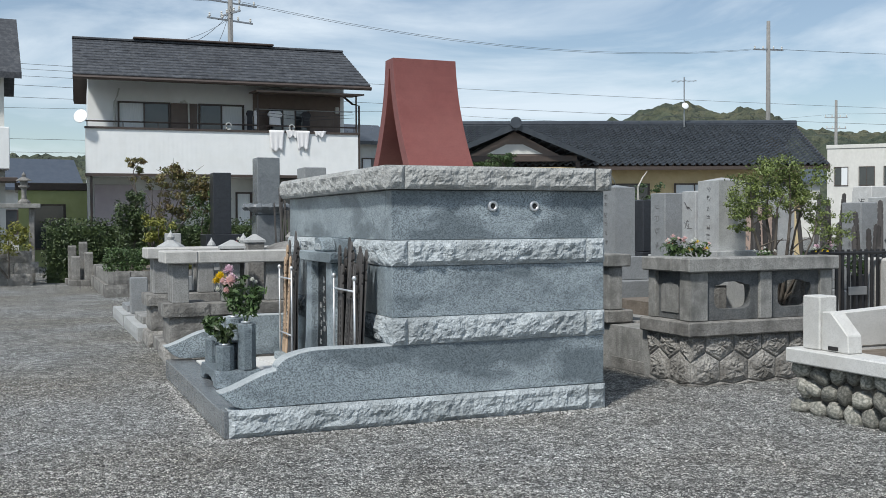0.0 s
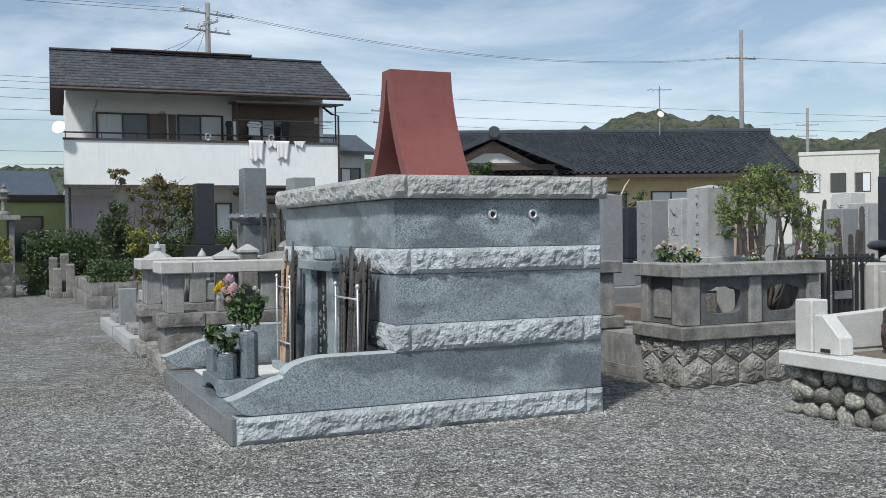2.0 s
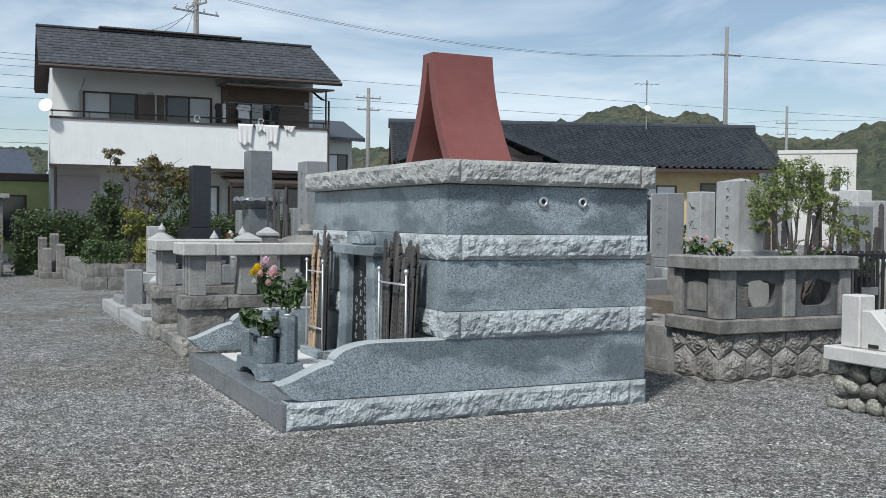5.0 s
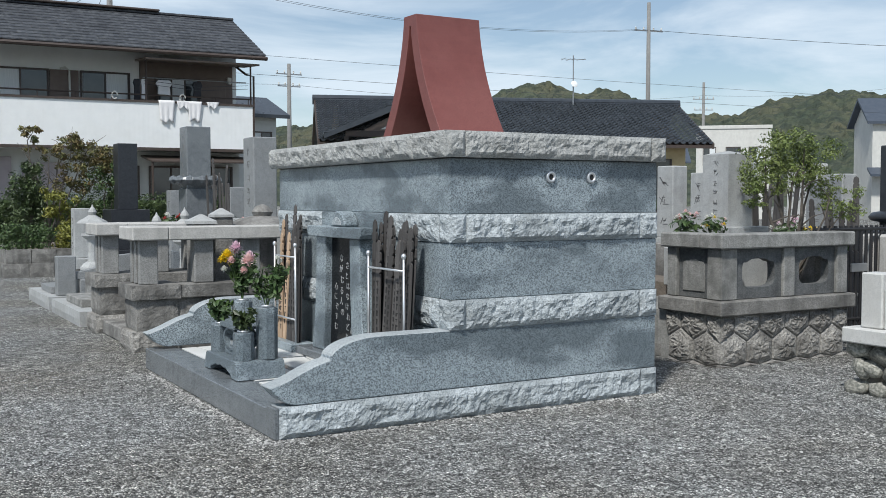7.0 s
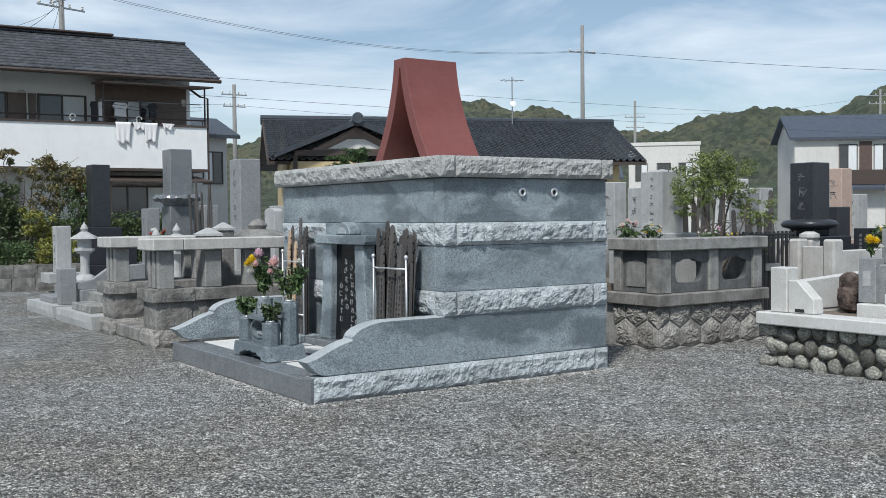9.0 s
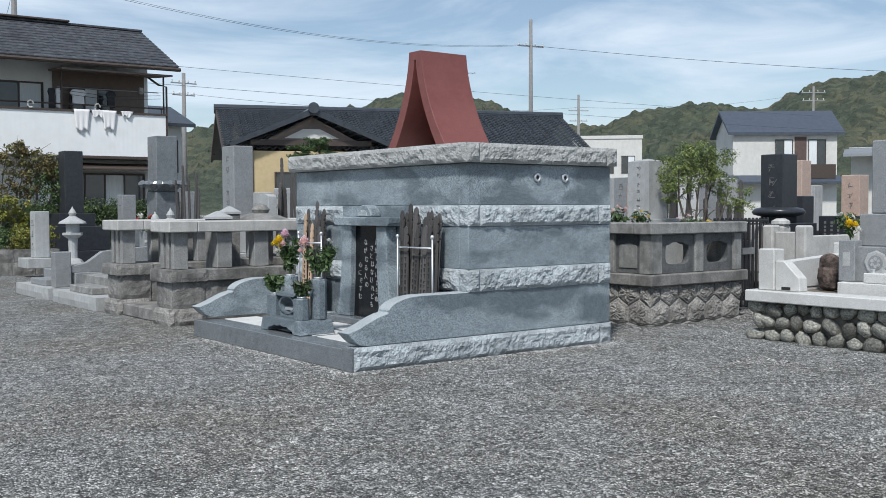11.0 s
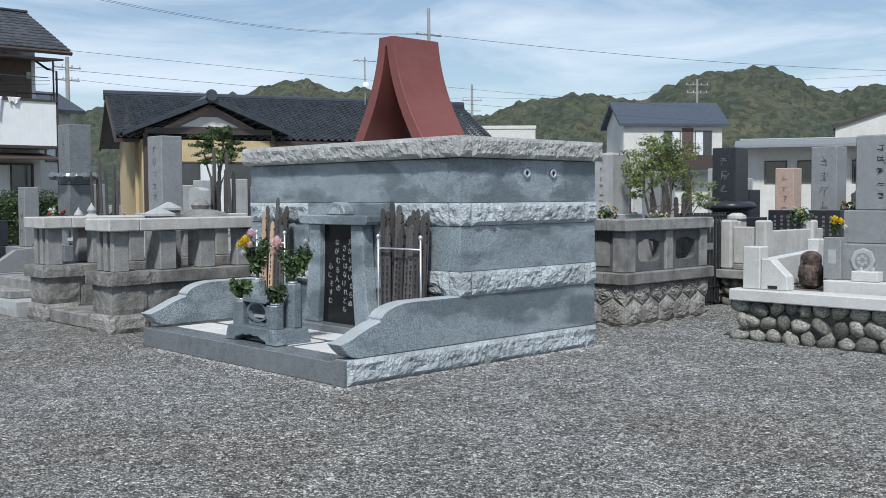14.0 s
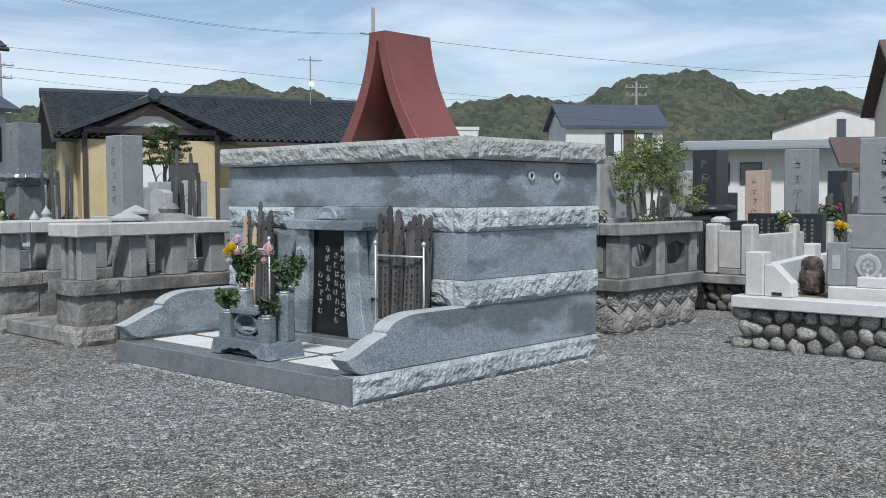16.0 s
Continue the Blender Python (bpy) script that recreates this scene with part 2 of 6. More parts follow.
M["glass"] = material("window_glass", (0.03, 0.035, 0.04), (0.05, 0.055, 0.06), 2, 0.06, spec=0.8)
M["curtain"] = material("pale_curtain", (0.62, 0.65, 0.66), (0.78, 0.8, 0.8), 12, 0.8, stretch=(6, 6, 0.2))
M["cloth"] = material("white_cloth", (0.75, 0.74, 0.74), (0.8, 0.79, 0.79), 8, 0.9, bump=0.2, bump_scale=15)
M["cloth_dark"] = material("dark_cloth", (0.03, 0.03, 0.035), (0.05, 0.05, 0.055), 8, 0.9)
M["concrete_pole"] = material("concrete_pole", (0.19, 0.19, 0.185), (0.25, 0.245, 0.235), 6, 0.9, streak=0.2)
M["wire"] = material("cable", (0.06, 0.065, 0.07), rough=0.7)
M["metal_grey"] = material("grey_metal", (0.3, 0.31, 0.32), (0.38, 0.39, 0.4), 10, 0.45, metal=0.6)
M["iron_black"] = material("black_iron", (0.02, 0.02, 0.022), rough=0.5)
M["cobble"] = material("river_cobble", (0.075, 0.082, 0.072), (0.235, 0.22, 0.185), 4, 0.75, spots=(0.3, 0.3, 0.28), spot_scale=60, spot_amt=0.2, stain=(0.5, 0.5, 0.46), stain_scale=4, stain_amt=0.5, per_object=0.6, bump=0.4, bump_scale=25)
M["mortar"] = material("dark_mortar", (0.085, 0.078, 0.068), (0.15, 0.138, 0.12), 12, 0.95, bump=0.5, bump_scale=40)
M["soil"] = material("soil", (0.12, 0.1, 0.08), (0.2, 0.17, 0.14), 14, 0.95, bump=0.6, bump_scale=40)
M["statue"] = material("brown_mossy_stone", (0.022, 0.017, 0.015), (0.075, 0.05, 0.04), 9, 0.8, stain=(0.26, 0.2, 0.17), stain_scale=9, stain_amt=0.6, bump=0.5, bump_scale=30)
M["hill"] = material("wooded_hill", (0.033, 0.05, 0.034), (0.085, 0.098, 0.058), 0.3, 0.95, spots=(0.028, 0.04, 0.027), spot_scale=0.45, spot_amt=0.7, stain=(0.15, 0.13, 0.075), stain_scale=0.04, stain_amt=0.6, bump=1.0, bump_scale=0.45, bump_depth=2.5)
M["pebble"] = material("gravel_stones", (0.19, 0.188, 0.18), (0.34, 0.336, 0.322), 2, 0.9, per_island=0.9)


def gravel_material():
    m = material("gravel", (0.17, 0.168, 0.16), (0.24, 0.237, 0.225), 3, 0.95)
    nt = m.node_tree
    N, L = nt.nodes.new, nt.links.new
    b = nt.nodes["Principled BSDF"]
    tc = N("ShaderNodeTexCoord")
    vo = N("ShaderNodeTexVoronoi")
    vo.inputs["Scale"].default_value = 70
    no = N("ShaderNodeTexNoise")
    no.inputs["Scale"].default_value, no.inputs["Detail"].default_value = 0.45, 6
    sep, ramp = N("ShaderNodeSeparateColor"), N("ShaderNodeValToRGB")
    e = ramp.color_ramp.elements
    e[0].position, e[0].color = 0.0, (0.06, 0.06, 0.058, 1)
    e[1].position, e[1].color = 1.0, (0.8, 0.8, 0.77, 1)
    for pos, c in ((0.25, 0.24), (0.55, 0.45), (0.8, 0.64), (0.93, 0.82)):
        e.new(pos).color = (c * 0.98, c * 1.0, c * 0.965, 1)
    edge = N("ShaderNodeTexVoronoi")
    edge.feature = "DISTANCE_TO_EDGE"
    edge.inputs["Scale"].default_value = 70
    gap_shade = N("ShaderNodeMapRange")
    gap_shade.inputs["From Min"].default_value, gap_shade.inputs["From Max"].default_value = 0.02, 0.19
    # gaps between stones near black: soil with the shade there put in its colour
    soil = N("ShaderNodeMix")
    soil.data_type = "RGBA"
    soil.inputs["A"].default_value = (0.022, 0.0215, 0.0205, 1)
    L(tc.outputs["Object"], edge.inputs["Vector"])
    L(edge.outputs["Distance"], gap_shade.inputs["Value"])
    L(gap_shade.outputs["Result"], soil.inputs["Factor"])
    mul = N("ShaderNodeMix")
    mul.data_type, mul.blend_type = "RGBA", "MULTIPLY"
    mul.inputs["Factor"].default_value = 0.9
    tone = N("ShaderNodeValToRGB")
    tone.color_ramp.elements[0].position, tone.color_ramp.elements[0].color = 0.36, (0.80, 0.74, 0.66, 1)
    tone.color_ramp.elements[1].position, tone.color_ramp.elements[1].color = 0.62, (1.0, 1.0, 1.0, 1)
    bp = N("ShaderNodeBump")
    bp.inputs["Strength"].default_value, bp.inputs["Distance"].default_value = 1.0, 0.017
    bp.invert = True
    L(tc.outputs["Object"], vo.inputs["Vector"])
    L(tc.outputs["Object"], no.inputs["Vector"])
    L(vo.outputs["Color"], sep.inputs["Color"])
    L(sep.outputs["Green"], ramp.inputs["Fac"])
    L(no.outputs["Fac"], tone.inputs["Fac"])
    L(ramp.outputs["Color"], soil.inputs["B"])
    L(soil.outputs["Result"], mul.inputs["A"])
    L(tone.outputs["Color"], mul.inputs["B"])
    big = N("ShaderNodeTexVoronoi")
    big.inputs["Scale"].default_value = 19
    bsep, brange = N("ShaderNodeSeparateColor"), N("ShaderNodeMapRange")
    brange.inputs["From Min"].default_value, brange.inputs["From Max"].default_value = 0.0, 1.0
    brange.inputs["To Min"].default_value, brange.inputs["To Max"].default_value = 0.62, 1.38
    drift = N("ShaderNodeTexNoise")
    drift.inputs["Scale"].default_value, drift.inputs["Detail"].default_value = 1.7, 8
    drange = N("ShaderNodeMapRange")
    drange.inputs["From Min"].default_value, drange.inputs["From Max"].default_value = 0.3, 0.7
    drange.inputs["To Min"].default_value, drange.inputs["To Max"].default_value = 0.8, 1.2
    amount = N("ShaderNodeMath")
    amount.operation = "MULTIPLY"
    hs = N("ShaderNodeHueSaturation")
    L(tc.outputs["Object"], big.inputs["Vector"])
    L(tc.outputs["Object"], drift.inputs["Vector"])
    L(big.outputs["Color"], bsep.inputs["Color"])
    L(bsep.outputs["Blue"], brange.inputs["Value"])
    L(drift.outputs["Fac"], drange.inputs["Value"])
    L(brange.outputs["Result"], amount.inputs[0])
    L(drange.outputs["Result"], amount.inputs[1])
    L(amount.outputs[0], hs.inputs["Value"])
    L(mul.outputs["Result"], hs.inputs["Color"])
    L(hs.outputs["Color"], b.inputs["Base Color"])
    L(vo.outputs["Distance"], bp.inputs["Height"])
    L(bp.outputs["Normal"], b.inputs["Normal"])
    return m


M["gravel"] = gravel_material()


# ---- mesh helpers ----
def mesh_of(name, bm, mat, smooth=False):
    me = bpy.data.meshes.new(name)
    bmesh.ops.recalc_face_normals(bm, faces=bm.faces)
    bm.to_mesh(me)
    bm.free()
    if smooth:
        me.polygons.foreach_set("use_smooth", [True] * len(me.polygons))
    me.materials.append(M[mat])
    return me


def thing(name, label, category, at=None, group="", kind=""):
    """An Empty at the base of a thing, which carries its parts."""
    return placed(tagged(new(name), label, category, group, kind), at)


def placed(ob, at):
    if at is not None:
        ob.matrix_basis = at
    return ob


def part(name, bm, mat, parent, label="", smooth=False, at=None):
    ob = new(name, bm if isinstance(bm, bpy.types.Mesh) else mesh_of(name, bm, mat, smooth))
    ob.parent = parent
    if label:
        ob["label"] = label
    return placed(ob, at)


def solo(name, bm, mat, label, category, smooth=False, kind="", group="", at=None):
    return placed(tagged(new(name, mesh_of(name, bm, mat, smooth)), label, category, group, kind), at)


def box(lo, hi, bevel=0.0, bm=None, seg=1):
    bm2 = bmesh.new()
    r = bmesh.ops.create_cube(bm2, size=1.0)
    c, s = (Vector(lo) + Vector(hi)) / 2, Vector(hi) - Vector(lo)
    for v in r["verts"]:
        v.co = Vector((v.co.x * s.x, v.co.y * s.y, v.co.z * s.z)) + c
    if bevel:
        bmesh.ops.bevel(bm2, geom=list(bm2.edges), offset=bevel, segments=seg, affect="EDGES", profile=0.5)
    return merged(bm, bm2)


def merged(bm, other):
    """other, or both in one when bm is given."""
    if bm is None:
        return other
    me = bpy.data.meshes.new("tmp")
    other.to_mesh(me)
    other.free()
    bm.from_mesh(me)
    bpy.data.meshes.remove(me)
    return bm


def prism(outline, axis, a, b, bevel=0.0, bm=None):
    """A closed outline of pairs, drawn out along an axis from a to b. The pairs are the other two axes in xyz order."""
    bm2 = bmesh.new()

    def at(p, d):
        q = list(p)
        q.insert("xyz".index(axis), d)
        return bm2.verts.new(q)

    lo, hi = [at(p, a) for p in outline], [at(p, b) for p in outline]
    bm2.faces.new(lo)
    bm2.faces.new(hi[::-1])
    n = len(outline)
    for i in range(n):
        bm2.faces.new((lo[i], hi[i], hi[(i + 1) % n], lo[(i + 1) % n]))
    if bevel:
        bmesh.ops.recalc_face_normals(bm2, faces=bm2.faces)
        bmesh.ops.bevel(bm2, geom=list(bm2.edges), offset=bevel, segments=1, affect="EDGES")
    return merged(bm, bm2)


def lathe(profile, sides=20, centre=(0, 0, 0), bm=None, turn=0.0, sx=1.0, sy=1.0):
    """A profile of (radius, height) turned about the upright axis."""
    bm2 = bmesh.new()
    rings = []
    for r, z in profile:
        rings.append([bm2.verts.new((centre[0] + sx * r * math.cos(turn + 2 * math.pi * k / sides), centre[1] + sy * r * math.sin(turn + 2 * math.pi * k / sides), centre[2] + z)) for k in range(sides)])
    for p, q in zip(rings, rings[1:]):
        for k in range(sides):
            bm2.faces.new((p[k], p[(k + 1) % sides], q[(k + 1) % sides], q[k]))
    bm2.faces.new(rings[0][::-1])
    bm2.faces.new(rings[-1])
    return merged(bm, bm2)


def tube(points, radius, sides=8, bm=None, taper=1.0):
    """A round rod along points, thinning to taper times its radius."""
    bm2 = bmesh.new()
    pts = [Vector(p) for p in points]
    rings = []
    for i, p in enumerate(pts):
        d = (pts[min(i + 1, len(pts) - 1)] - pts[max(i - 1, 0)]).normalized()
        u = d.orthogonal().normalized() if abs(d.z) < 0.95 else Vector((1, 0, 0))
        u = (u - d * u.dot(d)).normalized()
        w = d.cross(u)
        r = radius * (1 + (taper - 1) * i / max(1, len(pts) - 1))
        rings.append([bm2.verts.new(p + (u * math.cos(2 * math.pi * k / sides) + w * math.sin(2 * math.pi * k / sides)) * r) for k in range(sides)])
    for p, q in zip(rings, rings[1:]):
        for k in range(sides):
            bm2.faces.new((p[k], p[(k + 1) % sides], q[(k + 1) % sides], q[k]))
    bm2.faces.new(rings[0][::-1])
    bm2.faces.new(rings[-1])
    return merged(bm, bm2)


def rock_face(lo, hi, faces, depth=0.03, step=0.035, seed=0, margin=0.012):
    """A squared block whose named faces ('-y', '-x', ...) are split rock: bulged in the middle, chipped and uneven, with drafted edges."""
    bm = bmesh.new()
    lo, hi = Vector(lo), Vector(hi)
    size = hi - lo
    n = [max(1, min(150, round(s / step))) for s in size]
    grid = {}

    def vert(i, j, k):
        key = (i, j, k)
        if key not in grid:
            p = Vector((lo.x + size.x * i / n[0], lo.y + size.y * j / n[1], lo.z + size.z * k / n[2]))
            q = p.copy()
            for f in faces:
                ax, sg = "xyz".index(f[1]), (-1 if f[0] == "-" else 1)
                if abs(p[ax] - (lo[ax] if sg < 0 else hi[ax])) > 1e-6:
                    continue
                d = min(min(p[a] - lo[a], hi[a] - p[a]) for a in range(3) if a != ax)
                edge = min(1.0, max(0.0, d / (margin * 3.5)))
                s = p * 1.0 + Vector((seed * 7.3, seed * 3.1, seed))
                h = 0.6 + 0.8 * noise.noise(s * 5.0) + 0.9 * abs(noise.noise(s * 9.0)) + 0.5 * noise.noise(s * 20.0) + 0.36 * noise.noise(s * 41.0)
                ridge = abs(noise.noise(Vector((s.x * 3.0 + s.y * 3.0, s.z * 9.0, seed))))
                q[ax] += sg * depth * edge * (h * 0.8 + 0.5 * ridge)
            grid[key] = bm.verts.new(q)
        return grid[key]

    for ax in range(3):
        a, b = [i for i in range(3) if i != ax]
        for end in (0, n[ax]):
            for i in range(n[a]):
                for j in range(n[b]):
                    def key(da, db):
                        k = [0, 0, 0]
                        k[ax], k[a], k[b] = end, i + da, j + db
                        return vert(*k)
                    bm.faces.new((key(0, 0), key(1, 0), key(1, 1), key(0, 1)))
    return bm


def leaves(bm, centre, radii, count, size, rnd, shell=0.55, flat=0.5):
    """Many small two-sided leaves in a clump, thicker towards its skin."""
    c = Vector(centre)
    for _ in range(count):
        d = Vector((rnd.gauss(0, 1), rnd.gauss(0, 1), rnd.gauss(0, 1)))
        d.normalize()
        k = shell + (1 - shell) * rnd.random() ** 0.6
        p = c + Vector((d.x * radii[0], d.y * radii[1], d.z * radii[2])) * k
        nrm = (d + Vector((rnd.uniform(-1, 1), rnd.uniform(-1, 1), rnd.uniform(-1, 1) + flat))).normalized()
        u = nrm.orthogonal().normalized()
        u.rotate(Matrix.Rotation(rnd.uniform(0, 6.28), 3, nrm))
        w = nrm.cross(u)
        s = size * rnd.uniform(0.6, 1.3)
        bm.faces.new([bm.verts.new(q) for q in (p - u * s, p + w * s * 0.45 + nrm * s * 0.12, p + u * s, p - w * s * 0.45 + nrm * s * 0.12)])
    return bm


def flip(outline, about):
    return [(2 * about - a, b) for a, b in outline][::-1]


# ---- ground ----
def ground():
    bm = bmesh.new()
    xs = [-400, -60, -12, 12, 60, 400]
    vs = [[bm.verts.new((x, y, 0)) for x in xs] for y in (-400, -60, -14, 14, 60, 400)]
    for i in range(5):
        for j in range(5):
            bm.faces.new((vs[i][j], vs[i][j + 1], vs[i + 1][j + 1], vs[i + 1][j]))
    solo("ground", bm, "gravel", "grey crushed gravel covering the cemetery ground", "ground", kind="structure")


ground()


# ---- the large family tomb ----
LX, RX, WY, TOPZ = -1.28, 1.87, 3.19, 1.80


def wing_outline():
    """The cyma curve of a wing wall, from its front tip back to the tomb wall, as (x, z)."""
    rise = [(-1.315 + 0.415 * u, 0.332 + 0.143 * (0.62 * u * u * (3 - 2 * u) + 0.38 * u)) for u in [k / 14 for k in range(15)]]
    hump = [(-0.893 + 0.36 * (1 - math.cos(a)), 0.48 + 0.133 * math.sin(a)) for a in [math.pi / 2 * k / 14 for k in range(15)]]
    return [(-1.13, 0.207), (-1.18, 0.218), (-1.225, 0.242), (-1.265, 0.278)] + rise + hump + [(0.0, 0.612), (0.0, 0.207)]


def skylit_top(ob):
    """Upward faces painted paler for the light on them, over a sawn finish; the sides polished."""
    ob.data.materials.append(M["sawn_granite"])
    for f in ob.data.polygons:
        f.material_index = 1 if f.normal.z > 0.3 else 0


def family_tomb():
    tomb = thing("family_tomb", "large grey granite family tomb with rock-faced bands and red roof vent", "tomb")
    # plinth
    px = [LX, 1.72, RX + 0.01]
    for i in range(2):
        part("plinth_stone", rock_face((px[i] + (0.002 if i else 0.03), 0.0, 0), (px[i + 1] - 0.002, 0.14, 0.203), ["-y"], 0.034, 0.018, seed=i, margin=0.01), "rough_granite", tomb, "rock-faced pale plinth stone")
    part("plinth_corner", box((LX - 0.002, -0.006, 0), (LX + 0.028, 0.14, 0.203), 0.004), "granite_dark", tomb)
    part("plinth_front", box((LX - 0.003, 0.143, 0), (LX + 0.26, 3.19, 0.185), 0.006), "granite_dark", tomb, "smooth dark granite front step")
    part("plinth_core", box((LX + 0.262, 0.143, 0), (RX, 3.188, 0.16)), "granite", tomb)
    # terrace paving: pale irregular slabs between grey strips
    rnd = random.Random(5)
    for y0, y1 in ((0.43, 1.02), (1.10, 1.98), (2.06, 3.0)):
        xs = [LX + 0.27, -0.62, -0.54, -0.06]
        for x0, x1 in ((xs[0], xs[1]), (xs[2], xs[3])):
            m = y0 + (y1 - y0) * rnd.uniform(0.35, 0.65)
            k = rnd.uniform(-0.12, 0.12)
            n = (x0 + x1) / 2 + rnd.uniform(-0.06, 0.06)
            g = 0.008
            for poly in (((x0, y0), (n - g, y0), (n - g + k * 0.4, m - g), (x0, m - g - k)), ((n + g, y0), (x1, y0), (x1, m + k - g), (n + g + k * 0.4, m - g)),
                         ((x0, m + g - k), (n - g + k * 0.4, m + g), (n - g + k, y1), (x0, y1)), ((n + g + k * 0.4, m + g), (x1, m + k + g), (x1, y1), (n + g + k, y1))):
                part("paving_slab", prism(poly, "z", 0.15, 0.188, 0.003), "white_tile", tomb, "pale irregular paving slab")
    for y0, y1 in ((0.353, 0.42), (1.03, 1.09), (1.99, 2.05)):
        part("paving_strip", box((LX + 0.262, y0, 0.14), (-0.06, y1, 0.186), 0.003), "granite_dark", tomb)
    part("paving_strip", box((-0.61, 0.43, 0.13), (-0.55, 3.0, 0.184), 0.003), "granite_dark", tomb)
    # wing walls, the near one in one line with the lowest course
    skylit_top(part("wing_wall", prism(wing_outline()[:-2] + [(RX, 0.611), (RX, 0.207)], "y", 0.004, 0.17, 0.006), "granite", tomb, "long grey granite course ending in a curved wing"))
    part("course_stone", box((0.003, 0.172, 0.207), (0.25, WY, 0.611), 0.005), "granite", tomb)
    skylit_top(part("wing_wall", prism(wing_outline(), "y", 3.02, 3.185, 0.006), "granite", tomb, "curved grey granite wing wall"))
    # courses: smooth ones set back a little, rough ones proud
    for z0, z1 in ((0.820, 1.214), (1.414, TOPZ)):
        part("course_stone", box((0.002, 0.004, z0), (RX, 0.14, z1), 0.005), "granite", tomb, "smooth grey granite course")
        part("course_stone", box((0.003, 0.143, z0), (0.25, WY, z1), 0.005), "granite", tomb)
    for n, (z0, z1) in enumerate(((0.613, 0.818), (1.216, 1.412))):
        ends = [0.0, 0.13, 1.70, RX + 0.004]
        for i in range(3):
            part("band_stone", rock_face((ends[i] + (0.0 if i else -0.002), -0.004, z0), (ends[i + 1] - 0.003, 0.14, z1), ["-y"] + (["-x"] if i == 0 else []), 0.036, 0.018, seed=10 + n * 5 + i, margin=0.01), "rough_granite", tomb, "rock-faced pale granite band")
        stops = [0.143, 0.90, 2.14, WY] if n else [0.143, 1.0, 2.06, WY]
        for i in (0, 2):
            part("band_stone", rock_face((-0.004, stops[i], z0), (0.25, stops[i + 1] - 0.003, z1), ["-x"], 0.036, 0.02, seed=30 + n * 5 + i, margin=0.01), "rough_granite", tomb, "rock-faced pale granite band")
        part("band_stone", box((-0.02, stops[1], z0), (0.25, stops[2] - 0.003, z1), 0.005), "granite", tomb)
    part("back_wall", box((RX - 0.2, 0.302, 0.164), (RX, WY, TOPZ), 0.004), "granite", tomb)
    part("side_wall", box((0.252, WY - 0.25, 0.164), (RX - 0.202, WY - 0.002, TOPZ), 0.004), "granite", tomb)
    # roof slab in blocks
    sx = [-0.07, 0.09, 1.76, RX + 0.04]
    for i in range(3):
        part("roof_slab", rock_face((sx[i] + 0.001, -0.055, TOPZ + 0.004), (sx[i + 1] - 0.002, 0.4, 1.985), ["-y"] + (["-x"] if i == 0 else []) + (["+x"] if i == 2 else []), 0.032, 0.018, seed=50 + i, margin=0.01), "slab_granite", tomb, "rock-faced granite roof slab")
    part("roof_slab", rock_face((-0.07, 0.402, TOPZ + 0.004), (0.4, WY + 0.03, 1.985), ["-x"], 0.032, 0.02, seed=57, margin=0.01), "slab_granite", tomb, "rock-faced granite roof slab")
    part("roof_slab", box((0.402, 0.402, TOPZ + 0.004), (RX + 0.04, WY + 0.03, 1.985), 0.006), "slab_granite", tomb)
    # ring fittings on the side
    for x in (0.847, 1.217):
        prof = [(0.042, 0), (0.044, 0.012), (0.038, 0.022), (0.024, 0.022), (0.022, 0.008)]
        ring = part("ring_fitting", lathe(prof, 24), "steel", tomb, "stainless steel ring fitting", True, Matrix.Translation((x, 0.003, 1.677)) @ pose(0, 0, 0, 90))
        # solid dark disc in place of the bore's inner shade
        part("bore", lathe([(0.021, 0.004), (0.021, 0.014)], 20), "hole_shade", ring)
    # the door-like black stele
    part("stele_base", box((-0.24, 0.86, 0.186), (-0.003, 2.22, 0.255), 0.008), "granite_dark", tomb)
    for s in (-1, 1):
        c = 1.54
        o = [(c + s * q, z) for q, z in ((0.285, 0.256), (0.52, 0.256), (0.465, 0.5), (0.43, 0.8), (0.41, 1.205), (0.235, 1.205), (0.245, 0.8), (0.262, 0.5))]
        part("door_jamb", prism(o if s > 0 else o[::-1], "x", -0.15, -0.024, 0.006), "granite", tomb, "flared grey granite jamb")
    part("lintel", prism([(1.05, 1.208), (2.03, 1.208), (2.06, 1.235), (2.06, 1.295), (1.02, 1.295), (1.02, 1.235)], "x", -0.19, -0.022, 0.006), "granite", tomb)
    part("stele", box((-0.085, 1.20, 0.256), (-0.03, 1.88, 1.206), 0.004), "black_stone", tomb, "polished black stele with white brush lettering")
    fan = [(1.54 + 0.15 * math.cos(a), 1.297 + 0.125 * math.sin(a)) for a in [math.pi * k / 14 for k in range(15)]]
    part("crest_stone", prism(fan, "x", -0.15, -0.024, 0.012), "granite", tomb, "half-round crest stone")
    inner = [(1.54 + 0.085 * math.cos(a), 1.31 + 0.06 * math.sin(a)) for a in [math.pi * k / 14 for k in range(15)]]
    part("crest", prism(inner, "x", -0.158, -0.149, 0.002), "rough_granite", tomb)
    return tomb


